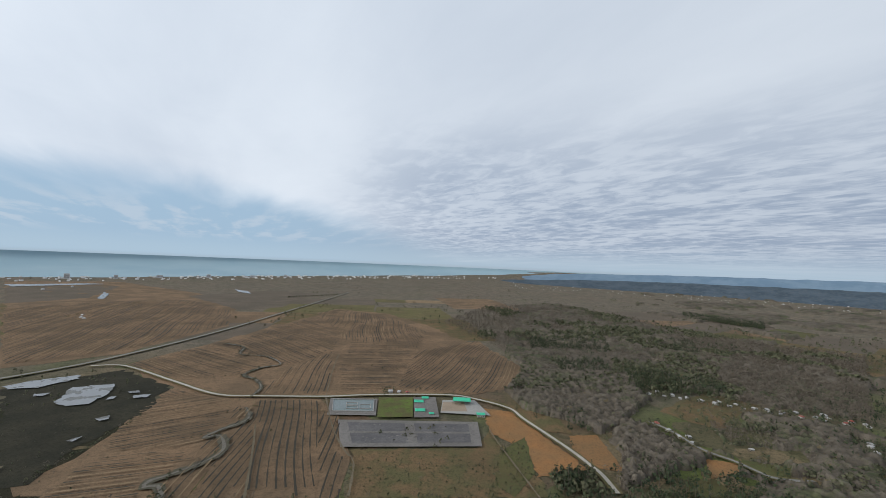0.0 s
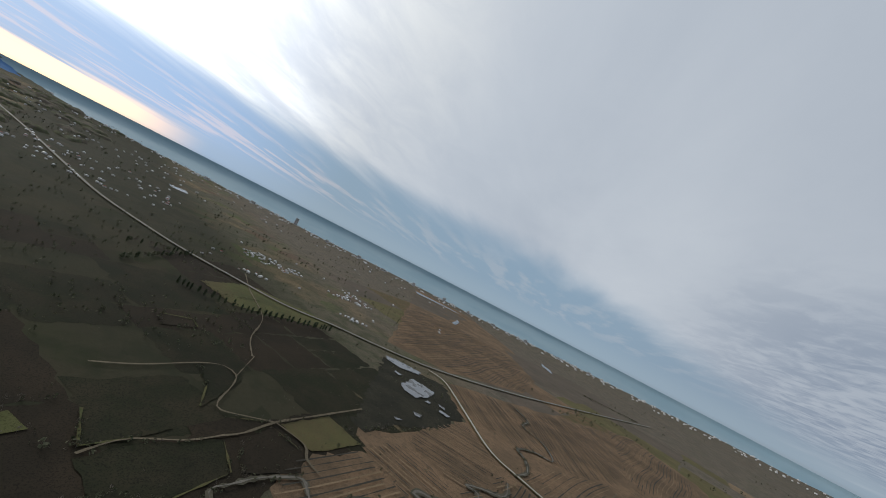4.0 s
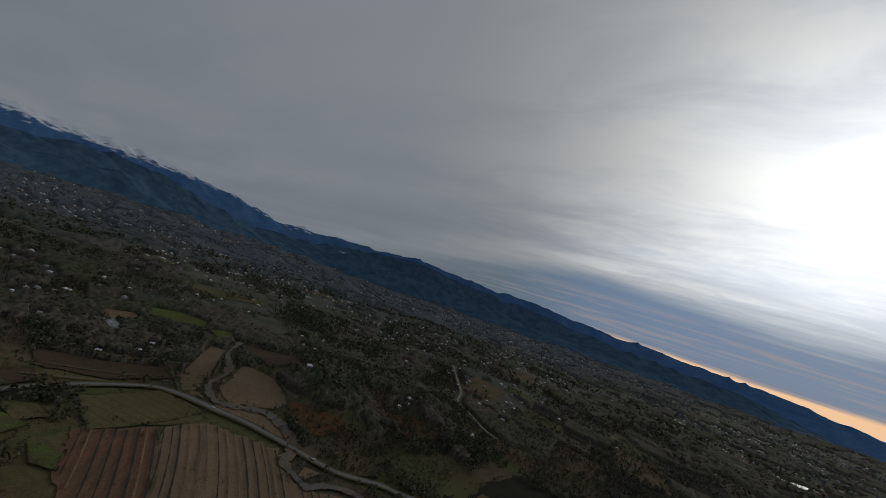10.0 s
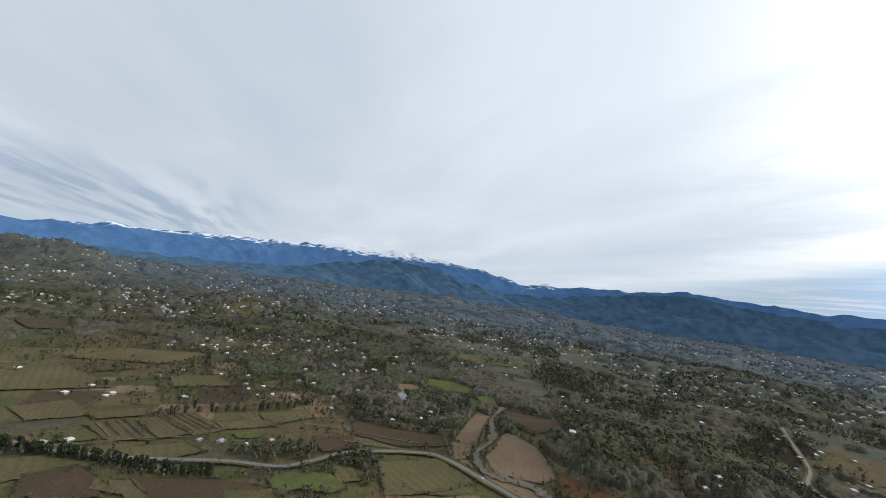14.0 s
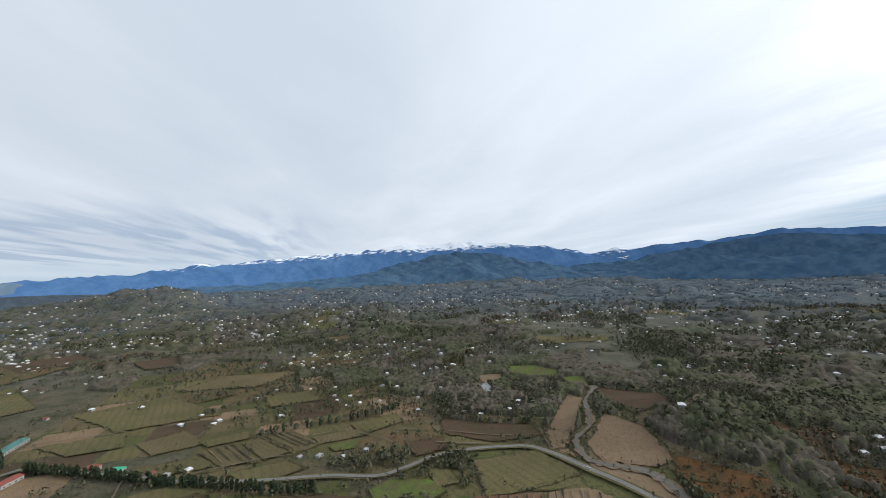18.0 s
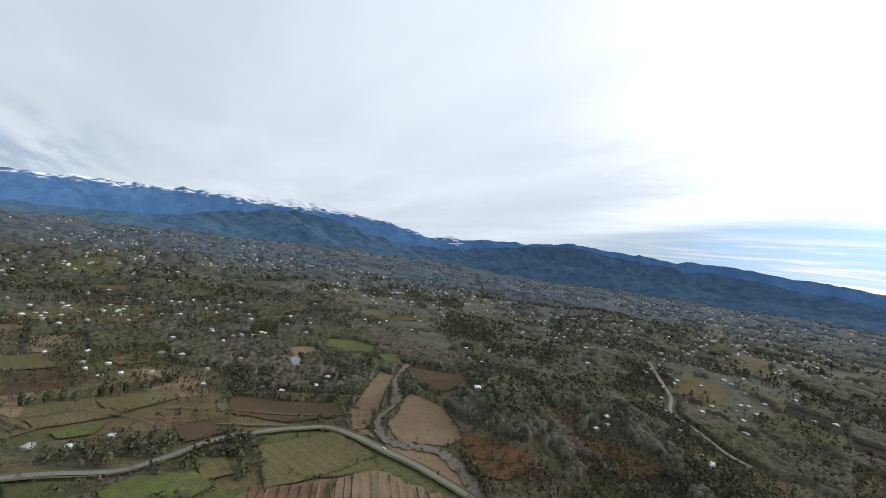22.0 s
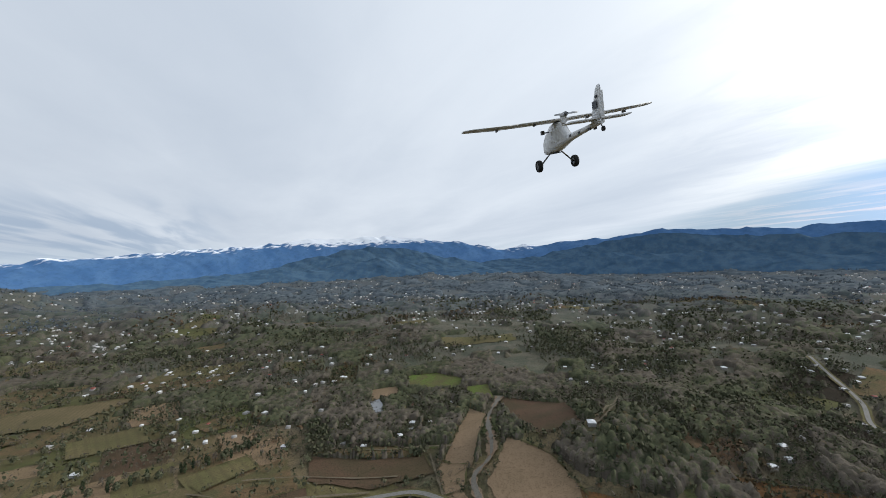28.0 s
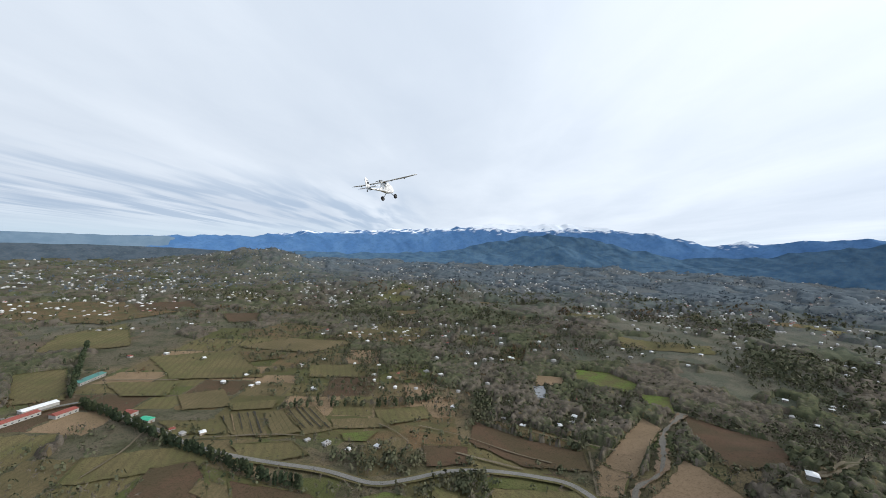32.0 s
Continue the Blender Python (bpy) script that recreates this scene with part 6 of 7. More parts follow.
BED = material("dark_sludge_bed", tinted((0.080, 0.076, 0.077), (0.115, 0.108, 0.106), (0.050, 0.048, 0.048), 0.04, 0.3), 0.8, 0.3)
ASH = material("grey_gravel", tinted((0.165, 0.152, 0.142), (0.140, 0.128, 0.118), (0.100, 0.092, 0.084), 0.03, 0.25), 0.95, 0.3)
TANK = material("tank_water", tinted((0.085, 0.120, 0.120), (0.110, 0.145, 0.145), (0.070, 0.095, 0.090), 0.03, 0.2), 0.2, 0.05, spec=0.5)
SANDY = material("sandy_yard", tinted((0.300, 0.235, 0.170), (0.270, 0.210, 0.155), (0.210, 0.165, 0.120), 0.05, 0.4), 0.95, 0.2)


def green_hut(x, y, w, d, h, turn, label):
    root = tagged(new("hut"), label, "building", group="works buildings")
    root.matrix_basis = pose(x, y, float(height(x, y)), 0, 0, turn)
    part("wall", boxed(-w / 2, w / 2, -d / 2, d / 2, 0, h), WALLS[0], root)
    part("roof", hip_roof(w, d, h + 0.02, h * 0.35, 0.6, 0.9), ROOFS[3], root)
    part("door", boxed(-0.6, 0.6, -d / 2 - 0.06, -d / 2 + 0.04, 0, 2.1), WOOD, root)
    for s in (-1, 1):
        part("window", boxed(s * w * 0.3 - 0.6, s * w * 0.3 + 0.6, -d / 2 - 0.06, -d / 2 + 0.04, 1.0, 2.2), GLASS, root)
    return root


def make_works():
    plot = [(-141, 583), (54, 593), (52, 528), (-117, 513)]
    quad_patch("pavement", [(-146, 588), (59, 598), (57, 522), (-122, 507)], ASH, 2.6, "pale gravel bank round the drying beds", "gravel")
    for u0, u1 in ((0.05, 0.47), (0.54, 0.95)):
        for v0, v1 in ((0.06, 0.45), (0.54, 0.94)):
            quad_patch("pavement", sub_quad(plot, u0, u1, v0, v1), BED, 2.75, "dark grey sludge drying bed", "drying bed")
    # heaps of spoil between the beds
    rng = random.Random(4)
    pieces = []
    for k in range(260):
        u = rng.choice((rng.uniform(0.03, 0.97), rng.gauss(0.505, 0.02)))
        v = rng.choice((rng.gauss(0.5, 0.03), rng.uniform(0.06, 0.94), 0.5))
        p = lerp_quad(plot, u, v)
        z = float(lift_over(p.x, p.y, 2.7))
        r, h = rng.uniform(0.8, 2.2), rng.uniform(0.4, 1.4)
        ring = [(p.x + r * math.cos(a) * rng.uniform(0.7, 1.2), p.y + r * math.sin(a) * rng.uniform(0.7, 1.2), z) for a in (0, 1.2, 2.5, 3.8, 5.1)]
        v_ = np.array(ring + [(p.x, p.y, z + h)])
        pieces.append((v_, np.array([(i, (i + 1) % 5, 5) for i in range(5)])))
    tagged(part("spoil_heaps", joined("spoil_heaps", pieces), ASH), "small grey heaps of gravel on the drying beds", "heaps", kind="stuff")
    tank = [(-174, 667), (-107, 672), (-100, 622), (-162, 618)]
    quad_patch("pavement", [(-180, 673), (-102, 678), (-94, 608), (-166, 604)], ASH, 2.62, "grey yard round the settling tank", "yard")
    basin = tagged(new("settling_tank"), "rectangular concrete settling tank with grey-green water", "tank")
    z = float(lift_over(-137.0, 645.0, 2.7))
    part("water_surface", patch_mesh("water_surface", [Vector(p) for p in tank], 2.85, 30.0), TANK, basin, "still grey-green water")
    for a, b in zip(tank, tank[1:] + tank[:1]):
        wall_bar(basin, a, b, z, 1.1, 0.9)
    for q in (sub_quad(tank, 0.33, 0.60, 0.30, 0.50), sub_quad(tank, 0.33, 0.60, 0.58, 0.80), sub_quad(tank, 0.66, 0.92, 0.45, 0.80)):
        for a, b in zip(q, q[1:] + q[:1]):
            wall_bar(basin, a, b, z, 1.0, 0.7)
    quad_patch("lawn", [(-101, 686), (-43, 692), (-38, 607), (-91, 601)], COVER["bright"], 2.64, "green mown lawn inside the works", "lawn")
    quad_patch("pavement", [(-42, 692), (-4, 697), (2, 610), (-36, 606)], ASH, 2.66, "grey paved yard between the huts", "yard")
    quad_patch("pavement", [(8, 684), (64, 688), (82, 624), (4, 628)], CONCRETE, 2.63, "grey concrete yard beside the hall", "yard")
    quad_patch("pavement", [(9, 674), (44, 676), (47, 637), (5, 634)], SANDY, 2.72, "sandy yard in front of the hall", "yard")
    for x, y, w, d in ((-32, 671, 15, 11), (-28, 633, 15, 11), (-22, 689, 11, 9), (67, 626, 12, 9), (-10, 621, 7, 5)):
        green_hut(x, y, w, d, 4.0, 4, "small white hut with a bright green metal roof")
    hall = tagged(new("hall"), "open-sided hall with a bright green metal roof", "building", group="works buildings")
    hall.matrix_basis = pose(40, 672, float(height(40, 672)) + 2.0, 0, 0, -4)
    part("wall", boxed(-13, 13, 6.5, 7, -2, 7), WALLS[0], hall)
    for x in (-12.5, -4.2, 4.2, 12.5):
        for y in (-7, 6):
            part("post", boxed(x - 0.25, x + 0.25, y - 0.25, y + 0.25, -2, 7), CONCRETE, hall)
    part("roof", hip_roof(28, 17, 7.1, 2.6, 0.8, 0.98), ROOFS[3], hall)


def wall_bar(root, a, b, z, high, wide):
    a, b = Vector(a), Vector(b)
    bm = boxed(0, (b - a).length, -wide / 2, wide / 2, -0.6, high)
    bm.transform(Matrix.Translation((a.x, a.y, z)) @ Matrix.Rotation(math.atan2(b.y - a.y, b.x - a.x), 4, "Z"))
    part("tank_wall", bm, CONCRETE, root)


make_works()


# ---- long farm and roadside buildings ----
def long_shed(x, y, w, d, h, turn, wall, roof, label):
    root = tagged(new("shed"), label, "building")
    root.matrix_basis = pose(x, y, float(height(x, y)), 0, 0, turn)
    part("wall", boxed(-w / 2, w / 2, -d / 2, d / 2, -1, h), wall, root)
    part("roof", hip_roof(w, d, h + 0.02, 2.0, 0.5, 0.98), roof, root)
    n = max(2, int(w / 6))
    for k in range(n):
        cx = -w / 2 + (k + 0.5) * w / n
        for s in (-1, 1):
            part("window", boxed(cx - 1.0, cx + 1.0, s * d / 2 - 0.06, s * d / 2 + 0.06, 1.2, 2.6), GLASS, root)
    part("door", boxed(-w / 2 - 0.06, -w / 2 + 0.05, -1.2, 1.2, 0, 2.6), WOOD, root)


long_shed(695, -336, 52, 14, 5, 128, WALLS[1], material("teal_sheet_roof", coat((0.05, 0.16, 0.14), (0.06, 0.19, 0.17), (0.05, 0.12, 0.10)), 0.6, 0.1), "long low shed with a dull teal roof")
long_shed(600, -262, 38, 12, 7, 106, WALLS[0], ROOFS[0], "long white two-storey building by the junction")
long_shed(577, -232, 58, 12, 5, 112, WALLS[0], ROOFS[2], "long white building with a red roof by the road")
long_shed(560, -278, 26, 12, 5, 112, WALLS[0], ROOFS[2], "white building with a red roof by the road")
long_shed(495, -329, 14, 10, 5, 20, WALLS[1], ROOFS[2], "barn with a bright red roof beside the trees")
long_shed(456, -334, 14, 10, 5, 20, WALLS[1], ROOFS[3], "barn with a green roof beside the trees")
long_shed(-371, -64, 26, 6, 3, 40, WALLS[1], ROOFS[1], "long low grey farm shed on the pasture")
long_shed(-422, -86, 24, 10, 5, 60, WALLS[0], ROOFS[2], "farm shed with a rusty red roof")
long_shed(-428, -184, 36, 13, 6, 66, WALLS[0], ROOFS[0], "long pale farm shed with a metal roof")
long_shed(-412, -215, 30, 11, 5, 66, WALLS[1], ROOFS[2], "farm shed with a rusty red roof")
long_shed(-395, -228, 26, 10, 5, 66, WALLS[1], ROOFS[2], "farm shed with a rusty red roof")
long_shed(-870, -1600, 46, 16, 8, 40, WALLS[0], ROOFS[0], "large white hall in the hill town")
long_shed(-760, -1560, 40, 14, 8, 30, WALLS[0], ROOFS[0], "large white hall in the hill town")


# ---- cars on the roads ----
def car(x, y, turn, paint, label):
    root = tagged(new("car"), label, "car", group="cars on the road")
    root.matrix_basis = pose(x, y, float(lift_over(x, y, 2.92)), 0, 0, turn)
    body = bmesh.new()
    box(body, -2.1, 2.1, -0.85, 0.85, 0.35, 0.95)
    bmesh.ops.bevel(body, geom=body.edges[:], offset=0.12, segments=2, affect="EDGES")
    part("body", body, paint, root)
    cabin = bmesh.new()
    for v in box(cabin, -1.2, 1.2, -0.75, 0.75, 0.9, 1.5):
        if v.co.z > 1.2:
            v.co.x *= 0.68
            v.co.y *= 0.86
    part("cabin", cabin, GLASS, root)
    part("roof", boxed(-0.8, 0.8, -0.64, 0.64, 1.49, 1.53), paint, root)
    for sx in (-1.3, 1.3):
        for sy in (-0.8, 0.8):
            bm = bmesh.new()
            bmesh.ops.create_cone(bm, cap_ends=True, segments=14, radius1=0.32, radius2=0.32, depth=0.2)
            bm.transform(Matrix.Translation((sx, sy, 0.32)) @ Matrix.Rotation(math.pi / 2, 4, "X"))
            part("wheel", bm, SOOT, root)


SOOT = material("tyre_rubber", lambda n, pos: ((0.02, 0.02, 0.02), None), 0.85)
CAR_WHITE = material("white_car_paint", lambda n, pos: ((0.75, 0.75, 0.75), None), 0.3, spec=0.5)
car(-214, -393, 140, CAR_WHITE, "small white car on the valley road")
car(-97, -485, 150, CAR_WHITE, "white van-like car on the valley road")
car(-1013, 356, 40, CAR_WHITE, "white car far along the highway")


# ---- the closed canopy of woods and scrub, between single trees ----
def canopy_colour(n, pos):
    kind = n.noise(pos, 0.006, 4.0, 0.6)
    mid = n.noise(pos, 0.030, 5.0, 0.6)
    fine = n.noise(pos, 0.6, 3.0, 0.7)
    sep = n.add("SeparateXYZ", Vector=pos)
    tree = n.add("Attribute")
    tree.attribute_name = "crown"
    own = tree.outputs["Fac"]
    green = n.mix(own, (0.030, 0.037, 0.021), (0.090, 0.096, 0.054))
    twigs = n.mix(own, (0.058, 0.049, 0.040), (0.122, 0.105, 0.085))
    share = n.math("ADD", n.math("MULTIPLY", kind, 0.6), n.math("ADD", n.math("MULTIPLY", mid, 0.4), n.math("MULTIPLY", n.math("FRACT", n.math("MULTIPLY", own, 7.3)), 0.12)))
    share = n.math("ADD", share, n.span(sep.outputs["Y"], 0.0, 300.0, 0.0, 0.05))
    col = n.mix(n.span(share, 0.53, 0.58), green, twigs)
    col = n.mix(n.span(n.math("FRACT", n.math("MULTIPLY", own, 13.7)), 0.92, 0.95, 0.0, 0.7), col, (0.110, 0.084, 0.038))
    # far southern crowns fade to blue-grey: aerial haze painted into the canopy colour
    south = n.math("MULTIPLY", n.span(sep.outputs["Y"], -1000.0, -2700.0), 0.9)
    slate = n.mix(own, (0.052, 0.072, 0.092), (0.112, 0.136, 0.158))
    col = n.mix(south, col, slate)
    return n.mix(n.math("MULTIPLY", n.span(fine, 0.5, 0.66), 0.45), col, (0.034, 0.036, 0.024)), fine


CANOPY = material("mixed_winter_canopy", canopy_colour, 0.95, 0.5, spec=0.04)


def crowns_over(x, y, size, seed):
    """Rounded crown tops over a jittered lattice: 1 at a crown's middle, 0 between crowns; and a number of its own for each crown."""
    ix, iy = np.floor(x / size), np.floor(y / size)
    best, own = np.full(x.shape, 9.0), np.zeros(x.shape)
    for dx in (-1, 0, 1):
        for dy in (-1, 0, 1):
            cx, cy = ix + dx, iy + dy
            d = (cx + 0.15 + 0.7 * lattice(cx, cy, seed) - x / size) ** 2 + (cy + 0.15 + 0.7 * lattice(cx, cy, seed + 1) - y / size) ** 2
            near = d < best
            best, own = np.where(near, d, best), np.where(near, lattice(cx, cy, seed + 2), own)
    return np.clip(1 - best / 0.5, 0, 1) ** 0.6, own


def make_canopy(first, last, step, turn, crown_size, crown_height):
    """A lumpy sheet of crowns: stands above the soil where woods are, and sinks under it elsewhere."""
    rng = np.random.default_rng(44)
    radii = first * np.exp(np.arange(0, math.log(last / first) + step, step))
    turns = np.radians(np.arange(14, 288, turn))
    r, a = np.meshgrid(radii, turns, indexing="ij")
    r = r * (1 + rng.uniform(-0.35, 0.35, r.shape) * step)
    a = a + rng.uniform(-0.35, 0.35, a.shape) * radians(turn)
    x, y = HUB[0] + r * np.sin(a), HUB[1] + r * np.cos(a)
    deg = np.degrees(a)
    south = ease(-y + 0.22 * np.abs(x + 100) * (x < 0), 480, 760) * (1 - 0.6 * ease(x - 0.8 * (-y - 600), 0, 500) * (1 - ease(r, 950, 1400)))
    south = np.maximum(south, 0.9 * ease(-x, 230, 420) * ease(-y, 120, 330))
    east = 0.62 * ease(deg, 24, 40) * ease(118 - deg, 0, 20) * ease(r, 450, 620)
    south = south * ease(287 - deg, 0, 26)
    share = np.maximum(south, east)
    clump = fractal(x, y, 150, 5, 8)
    wood = ease(clump - (0.66 - 0.27 * share), -0.02, 0.05) * (share > 0.12)
    flat_x, flat_y = x.ravel(), y.ravel()
    for i, poly in enumerate(GROVES):
        if i in (6, 7, 8, 11, 12, 13, 15, 18):
            wood = np.maximum(wood, inside(poly, flat_x, flat_y).reshape(x.shape) * ease(clump, 0.30, 0.40))
    bare = np.zeros(x.shape, bool)
    for poly in [c for cover, c, _ in FIELDS if len(c) > 2] + PLOTS + [p for p in LAKES if len(p) > 2]:
        px, py = [p[0] for p in poly], [p[1] for p in poly]
        near = (x > min(px) - 5) & (x < max(px) + 5) & (y > min(py) - 5) & (y < max(py) + 5)
        if near.any():
            bare[near] |= inside(poly, x[near], y[near])
    for width, line in ROADS + RIVERS + TRACKS:
        for p in dense(line, 14):
            bare |= (np.abs(x - p.x) < width + 7) & (np.abs(y - p.y) < width + 7)
    wood = np.where(bare, 0.0, wood)
    wood[:2] = 0
    # clearings round the houses, opened towards the camera to keep them in view
    for hx, hy in HOUSE_SPOTS:
        d = math.hypot(hx - HUB[0], hy - HUB[1])
        t = math.degrees(math.atan2(hx - HUB[0], hy - HUB[1])) % 360
        i, j = int(round(math.log(d / first) / step)), int(round((t - 14) / turn))
        if 0 <= i < wood.shape[0] and 0 <= j < wood.shape[1]:
            m, n = (3, 5) if last < 2000 else (1, 4)
            wood[max(0, i - n - m):i + m + 1, max(0, j - m):j + m + 1] = 0
    dome, own = crowns_over(x, y, crown_size, 3)
    z = height(x, y) + wood * (1.0 + (0.35 + 0.65 * own) * dome * crown_height + 5 * fractal(x, y, 60, 2, 5)) - (1 - wood) * (2.0 + 0.004 * r)
    live = wood > 0.02
    rows, cols = x.shape
    i, j = np.meshgrid(np.arange(rows - 1), np.arange(cols - 1), indexing="ij")
    ok = (live[:-1, :-1] | live[1:, :-1] | live[:-1, 1:] | live[1:, 1:]).ravel()
    quads = np.stack([i * cols + j, i * cols + j + 1, (i + 1) * cols + j + 1, (i + 1) * cols + j], 2).reshape(-1, 4)[ok]
    used, back = np.unique(quads, return_inverse=True)
    verts = np.stack([x, y, z], 2).reshape(-1, 3)[used]
    me = quick_mesh("wood_canopy", verts, back.reshape(-1, 4))
    me.attributes.new("crown", "FLOAT", "POINT").data.foreach_set("value", own.ravel()[used].astype(np.float32))
    me.polygons.foreach_set("use_smooth", np.ones(len(me.polygons), bool))
    tagged(part("wood_canopy", me, CANOPY), "uneven canopy of grey-green winter woods over the hills", "woods", kind="stuff")


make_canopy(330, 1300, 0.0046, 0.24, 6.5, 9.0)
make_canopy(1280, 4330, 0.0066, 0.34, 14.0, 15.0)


def make_shrubs():
    """Low shrubs and tussocks scattered over plots and rough ground."""
    rng = np.random.default_rng(51)
    n = 12000
    r = 300 * np.exp(rng.uniform(0, math.log(1500 / 300), n))
    b = rng.uniform(0, 2 * np.pi, n)
    x, y = HUB[0] + r * np.sin(b), HUB[1] + r * np.cos(b)
    ok = fractal(x, y, 70, 3, 64) > rng.uniform(0.38, 0.62, n)
    for width, line in ROADS + RIVERS + TRACKS:
        for p in dense(line, 12):
            ok &= (x - p.x) ** 2 + (y - p.y) ** 2 > (width + 3) ** 2
    ok &= ~((np.abs(x + 45) < 115) & (np.abs(y - 600) < 100))
    x, y = x[ok], y[ok]
    # thick below the works
    for k, poly in enumerate((((-20, 500), (60, 500), (108, 425), (-20, 414)), ((72, 560), (112, 540), (118, 432), (84, 432)), ((-100, 500), (-30, 505), (-34, 416), (-84, 412)))):
        wx, wy = scatter(poly, (260, 240, 120)[k], 60 + k)
        x, y = np.concatenate([x, wx]), np.concatenate([y, wy])
    # thick on the hillside above the ford
    hill = ((-174, -504), (-269, -479), (-389, -543), (-510, -509), (-420, -400), (-345, -335), (-268, -377), (-204, -438))
    hx, hy = scatter(hill, 4200, 77)
    ok = open_ground(hx, hy)
    x, y = np.concatenate([x, hx[ok]]), np.concatenate([y, hy[ok]])
    size = rng.uniform(1.0, 3.2, len(x))
    half = rng.uniform(0, 1, len(x)) < 0.5
    plant("shrubs", "broad", LEAF, x[half], y[half], size[half], "low olive shrubs over rough pasture", 900, 9, 5, 0)
    plant("tussocks", "bare", TWIG, x[~half], y[~half], size[~half], "grey tussocks and saplings over rough pasture", 901, 9, 5, 0)


make_shrubs()


def make_orchards():
    """Low fruit bushes in straight rows on three plots above the valley road."""
    xs, ys = [], []
    for poly, a, b in ((((403, -399), (378, -433), (298, -403), (339, -379)), (385, -405), (331, -385)), (((356, -464), (325, -496), (253, -465), (270, -433)), (342, -475), (265, -446)),
                       (((519, -394), (493, -447), (419, -424), (458, -375)), (500, -440), (440, -385)), (((365, -437), (353, -460), (279, -435), (295, -407)), (360, -450), (285, -420))):
        d = (Vector(b) - Vector(a)).normalized()
        for u in np.arange(-70, 130, 2.6):
            for w in np.arange(-60, 60, 6.5):
                xs.append(a[0] + d.x * u - d.y * w)
                ys.append(a[1] + d.y * u + d.x * w)
                if not inside(poly, xs[-1], ys[-1]):
                    xs.pop()
                    ys.pop()
    x, y = np.array(xs), np.array(ys)
    plant("orchard_rows", "broad", LEAF, x, y, np.random.default_rng(2).uniform(1.2, 2.2, len(x)), "low dark fruit bushes in straight rows", 950, 8, 5, 0)


make_orchards()


# ---- the light aircraft in flight ----
WHITE = material("white_aircraft_paint", coat((0.74, 0.74, 0.73), (0.70, 0.70, 0.69), (0.60, 0.60, 0.59)), 0.45, 0.0, spec=0.4)
SEAM = material("grey_hinge_line", lambda n, pos: ((0.10, 0.10, 0.10), None), 0.7)
RUBBER = material("black_rubber", lambda n, pos: ((0.018, 0.018, 0.018), None), 0.8)
METAL = material("dark_strut_metal", lambda n, pos: ((0.12, 0.12, 0.12), None), 0.45, metal=0.6)
BLADE = material("pale_grey_composite", lambda n, pos: ((0.42, 0.43, 0.44), None), 0.4)
PATCH = material("dark_fin_marking", lambda n, pos: ((0.06, 0.065, 0.075), None), 0.5)

FOIL = [(0.0, 0.0), (0.06, 0.055), (0.20, 0.085), (0.45, 0.080), (0.75, 0.042), (1.0, 0.004), (0.75, -0.012), (0.45, -0.026), (0.20, -0.034), (0.06, -0.026)]


def lofted(sections, close=True):
    """A skin over rings of equal count."""
    bm = bmesh.new()
    rings = [[bm.verts.new(p) for p in ring] for ring in sections]
    n = len(rings[0])
    for a, b in zip(rings, rings[1:]):
        for i in range(n):
            bm.faces.new((a[i], a[(i + 1) % n], b[(i + 1) % n], b[i]))
    if close:
        bm.faces.new(rings[0][::-1])
        bm.faces.new(rings[-1])
    bmesh.ops.recalc_face_normals(bm, faces=bm.faces)
    for f in bm.faces:
        f.smooth = len(f.verts) == 4
    return bm


def foil_ring(x, lead, chord, z, thick=1.0, upright=False, cut=1.0):
    out = []
    for u, t in FOIL:
        u = min(u, cut)
        if upright:
            out.append((t * chord * thick, lead - u * chord, x))
        else:
            out.append((x, lead - u * chord, z + t * chord * thick))
    return out


def rod(p, q, r, sides=10):
    p, q = Vector(p), Vector(q)
    bm = bmesh.new()
    bmesh.ops.create_cone(bm, cap_ends=True, segments=sides, radius1=r, radius2=r, depth=(q - p).length)
    bm.transform(Matrix.Translation((p + q) / 2) @ (q - p).to_track_quat("Z", "Y").to_matrix().to_4x4())
    return bm


def tyre_mesh(c, radius, wide):
    bm = bmesh.new()
    prof = [(0.62, -0.5), (0.9, -0.5), (1.0, -0.25), (1.0, 0.25), (0.9, 0.5), (0.62, 0.5)]
    rings = []
    for k in range(24):
        a = 2 * math.pi * k / 24
        rings.append([bm.verts.new((c[0] + w * wide, c[1] + radius * r * math.cos(a), c[2] + radius * r * math.sin(a))) for r, w in prof])
    for k in range(24):
        a, b = rings[k], rings[(k + 1) % 24]
        for i in range(len(prof)):
            bm.faces.new((a[i], a[(i + 1) % len(prof)], b[(i + 1) % len(prof)], b[i]))
    bmesh.ops.recalc_face_normals(bm, faces=bm.faces)
    return bm


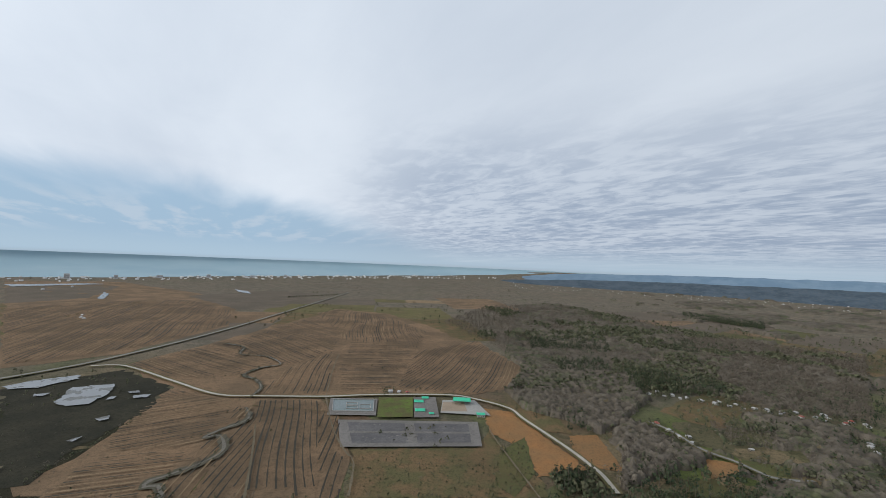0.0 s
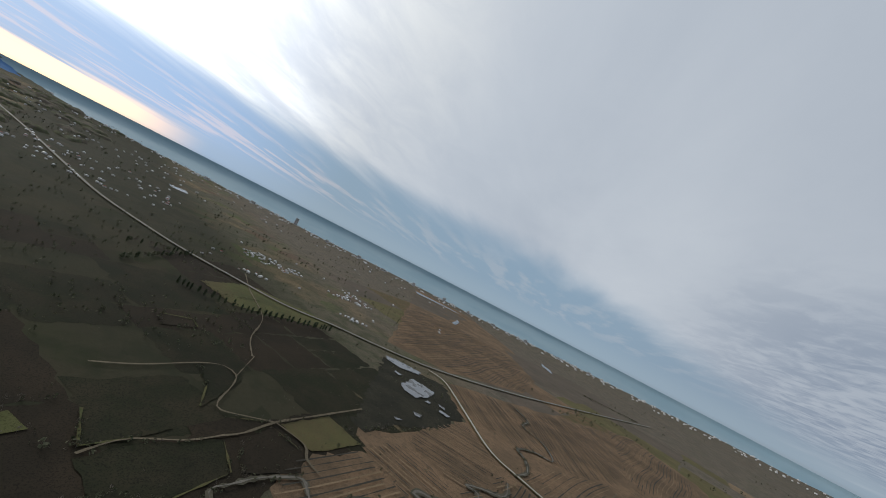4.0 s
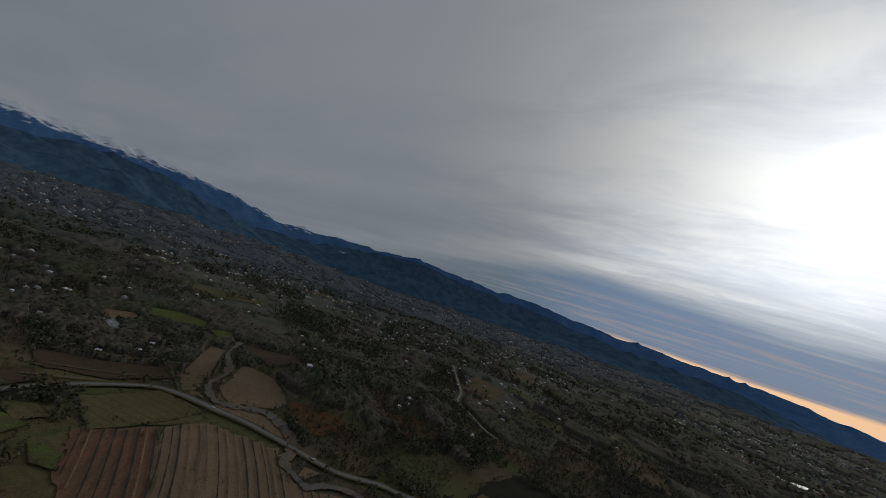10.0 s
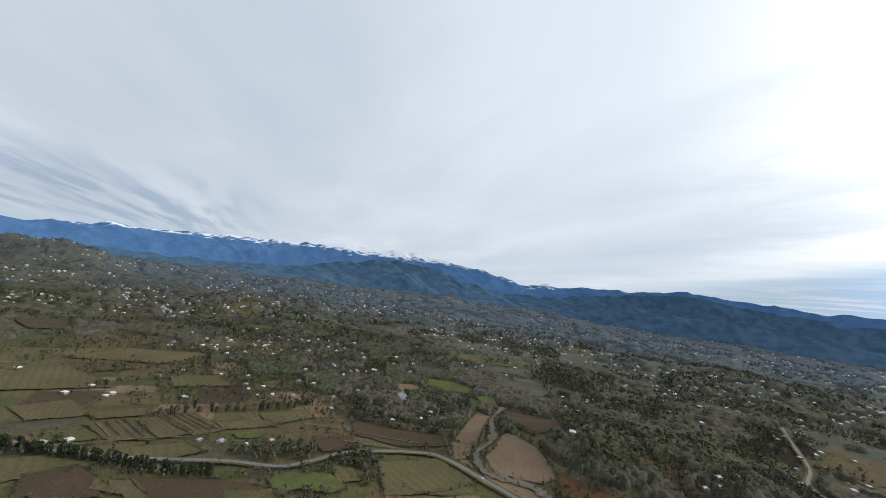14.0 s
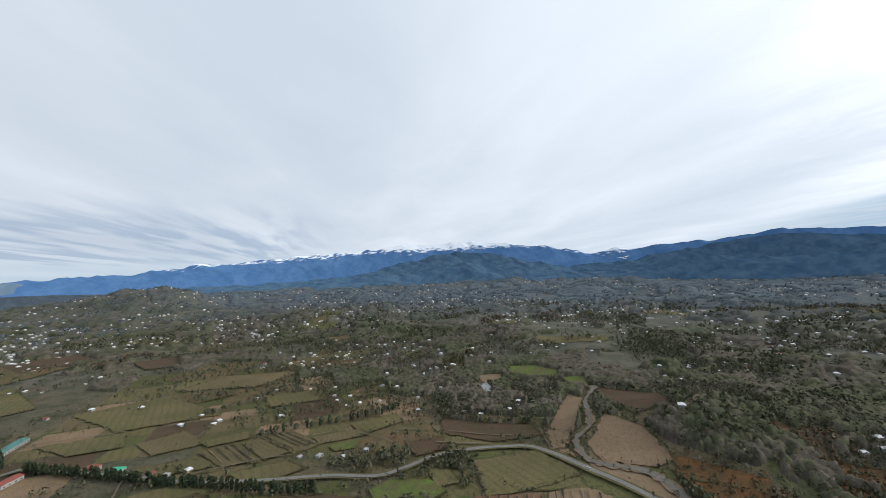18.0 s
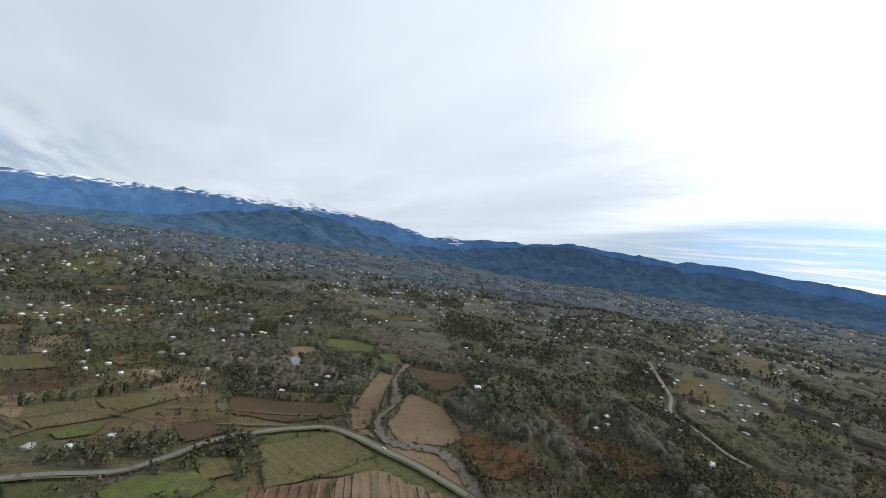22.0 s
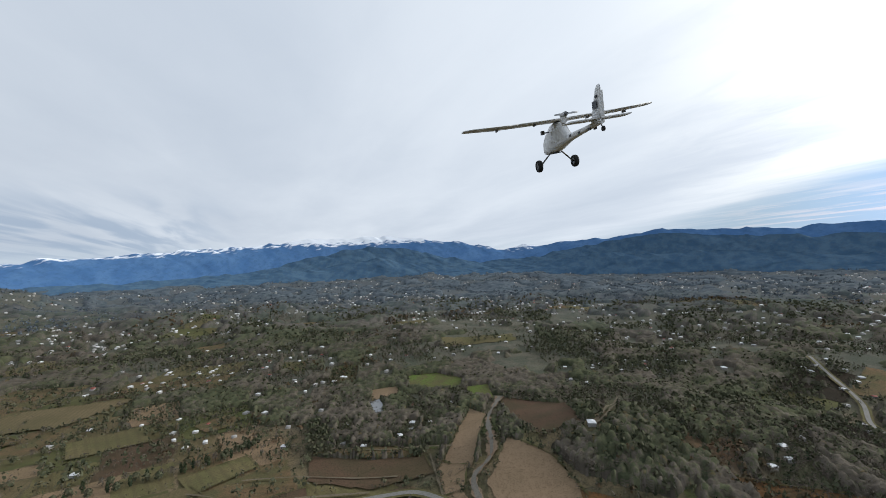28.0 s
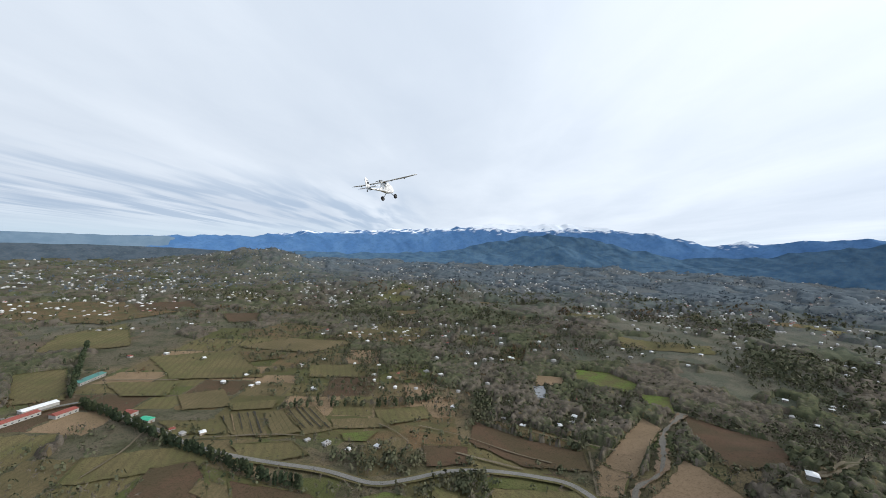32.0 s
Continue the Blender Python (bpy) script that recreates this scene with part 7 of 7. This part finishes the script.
def make_aircraft():
    root = tagged(new("aircraft"), "small white high-wing pusher aircraft with fat black wheels, in flight", "aircraft")
    # pod and boom: station, half width, top, bottom
    stations = [(0.74, 0.03, -0.02, -0.12), (0.68, 0.065, 0.06, -0.19), (0.52, 0.09, 0.17, -0.22), (0.25, 0.10, 0.30, -0.21), (0.0, 0.098, 0.33, -0.18),
                (-0.22, 0.085, 0.30, -0.13), (-0.36, 0.068, 0.14, -0.10), (-0.50, 0.06, 0.04, -0.075), (-1.0, 0.048, 0.06, -0.02), (-1.62, 0.035, 0.09, 0.03)]
    rings = []
    for y, w, top, bottom in stations:
        mid, half = (top + bottom) / 2, (top - bottom) / 2
        rings.append([(w * sx * k, y, mid + half * sz * m) for sx, sz, k, m in ((1, -1, 0.72, 1), (1, -1, 1, 0.72), (1, 1, 1, 0.6), (1, 1, 0.6, 1), (-1, 1, 0.6, 1), (-1, 1, 1, 0.6), (-1, -1, 1, 0.72), (-1, -1, 0.72, 1))])
    body = part("fuselage", lofted(rings), WHITE, root)
    part("hatch", boxed(-0.075, 0.075, 0.10, 0.42, -0.2235, -0.212), SEAM, body, "grey belly hatch")
    for y in (-0.62, -0.95, -1.30):
        part("vent", boxed(0.035, 0.058, y - 0.035, y + 0.035, -0.02, 0.02), SEAM, body)
        part("vent", boxed(-0.058, -0.035, y - 0.035, y + 0.035, -0.02, 0.02), SEAM, body)
    # wing with hinge lines, flaps and ailerons
    xs = [(-1.80, 0.20, 0.05, 0.05), (-1.76, 0.34, 0.08, 0.048), (-1.2, 0.44, 0.13, 0.02), (0.0, 0.48, 0.15, 0.0), (1.2, 0.44, 0.13, 0.02), (1.76, 0.34, 0.08, 0.048), (1.80, 0.20, 0.05, 0.05)]
    wing = part("wing", lofted([foil_ring(x, lead, chord, 0.345 + dz, cut=0.74) for x, chord, lead, dz in xs]), WHITE, root, "white wing with a pale grey underside")
    for name, a, b in (("aileron", -1.70, -0.82), ("flap", -0.80, -0.16), ("flap", 0.16, 0.80), ("aileron", 0.82, 1.70)):
        rings = []
        for x in (a, b):
            t = min(1, abs(x) / 1.76)
            chord, lead, dz = 0.48 - 0.14 * t, 0.15 - 0.07 * t, 0.05 * t * t
            y0, y1 = lead - 0.755 * chord, lead - 1.0 * chord
            z = 0.345 + dz
            rings.append([(x, y0, z + 0.018), (x, y0, z - 0.008), (x, y1, z - 0.006), (x, y1, z + 0.004)])
        part(name, lofted(rings), WHITE, wing)
    for x in (-1.2, -0.5, 0.5, 1.2):
        part("control_horn", boxed(x - 0.012, x + 0.012, -0.22, -0.12, 0.295, 0.335), SEAM, wing)
    # tail
    fin = part("fin", lofted([foil_ring(z, lead, chord, 0, 0.8, True) for z, chord, lead in ((0.06, 0.36, -1.27), (0.32, 0.26, -1.38), (0.52, 0.17, -1.48), (0.58, 0.09, -1.54))]), WHITE, root)
    for s in (-1, 1):
        part("marking", boxed(s * 0.026 - 0.004, s * 0.026 + 0.004, -1.55, -1.42, 0.26, 0.37), PATCH, fin, "dark rectangular marking")
        part("marking", boxed(s * 0.020 - 0.004, s * 0.020 + 0.004, -1.56, -1.50, 0.41, 0.44), PATCH, fin, "small dark marking")
    part("rudder", boxed(-0.012, 0.012, -1.68, -1.61, 0.10, 0.48), WHITE, fin)
    stab = part("stabiliser", lofted([foil_ring(x, lead, chord, 0.11, 0.7, cut=0.74) for x, chord, lead in ((-0.50, 0.20, -1.34), (-0.46, 0.25, -1.30), (0, 0.29, -1.27), (0.46, 0.25, -1.30), (0.50, 0.20, -1.34))]), WHITE, root)
    for a, b in ((-0.47, -0.05), (0.05, 0.47)):
        part("elevator", boxed(a, b, -1.60, -1.49, 0.104, 0.122), WHITE, stab)
    # landing gear
    for s in (-1, 1):
        strut = part("strut", rod((s * 0.09, 0.20, -0.18), (s * 0.33, 0.22, -0.42), 0.014), METAL, root)
        part("axle", rod((s * 0.29, 0.22, -0.42), (s * 0.40, 0.22, -0.42), 0.012), METAL, strut)
        wheel = part("wheel", tyre_mesh((s * 0.36, 0.22, -0.42), 0.115, 0.085), RUBBER, root, "fat black rubber tyre")
        part("rim", rod((s * 0.36 - 0.035, 0.22, -0.42), (s * 0.36 + 0.035, 0.22, -0.42), 0.07, 16), METAL, wheel)
    part("tail_strut", rod((0, -1.56, 0.04), (0, -1.63, -0.05), 0.008), METAL, root)
    part("tail_wheel", tyre_mesh((0, -1.63, -0.05), 0.04, 0.03), RUBBER, root)
    # motor behind the wing, blades at rest
    motor = part("motor", rod((0, -0.24, 0.40), (0, -0.40, 0.40), 0.045, 16), BLADE, root)
    part("motor_mount", boxed(-0.03, 0.03, -0.36, -0.22, 0.26, 0.37), WHITE, root)
    part("hub", rod((0, -0.40, 0.40), (0, -0.45, 0.40), 0.028, 12), METAL, motor)
    for s in (-1, 1):
        bm = lofted([[(s * r, -0.43 + w * c, 0.40 + w * sn + r * 0.0) for c, sn in ((0.35, 0.9), (0.15, 1.0), (-0.35, -0.9), (-0.15, -1.0))] for r, w in ((0.03, 0.010), (0.12, 0.018), (0.22, 0.010))])
        part("blade", bm, BLADE, motor, "pale grey propeller blade")
    probe = part("probe", rod((-0.13, 0.12, 0.18), (-0.24, 0.14, 0.18), 0.012), METAL, root)
    part("probe_head", boxed(-0.275, -0.225, 0.10, 0.18, 0.15, 0.22), SEAM, probe)
    root.matrix_basis = pose(-113.03, -143.29, 238.71, 10.5, -8.0, -169.1)


make_aircraft()
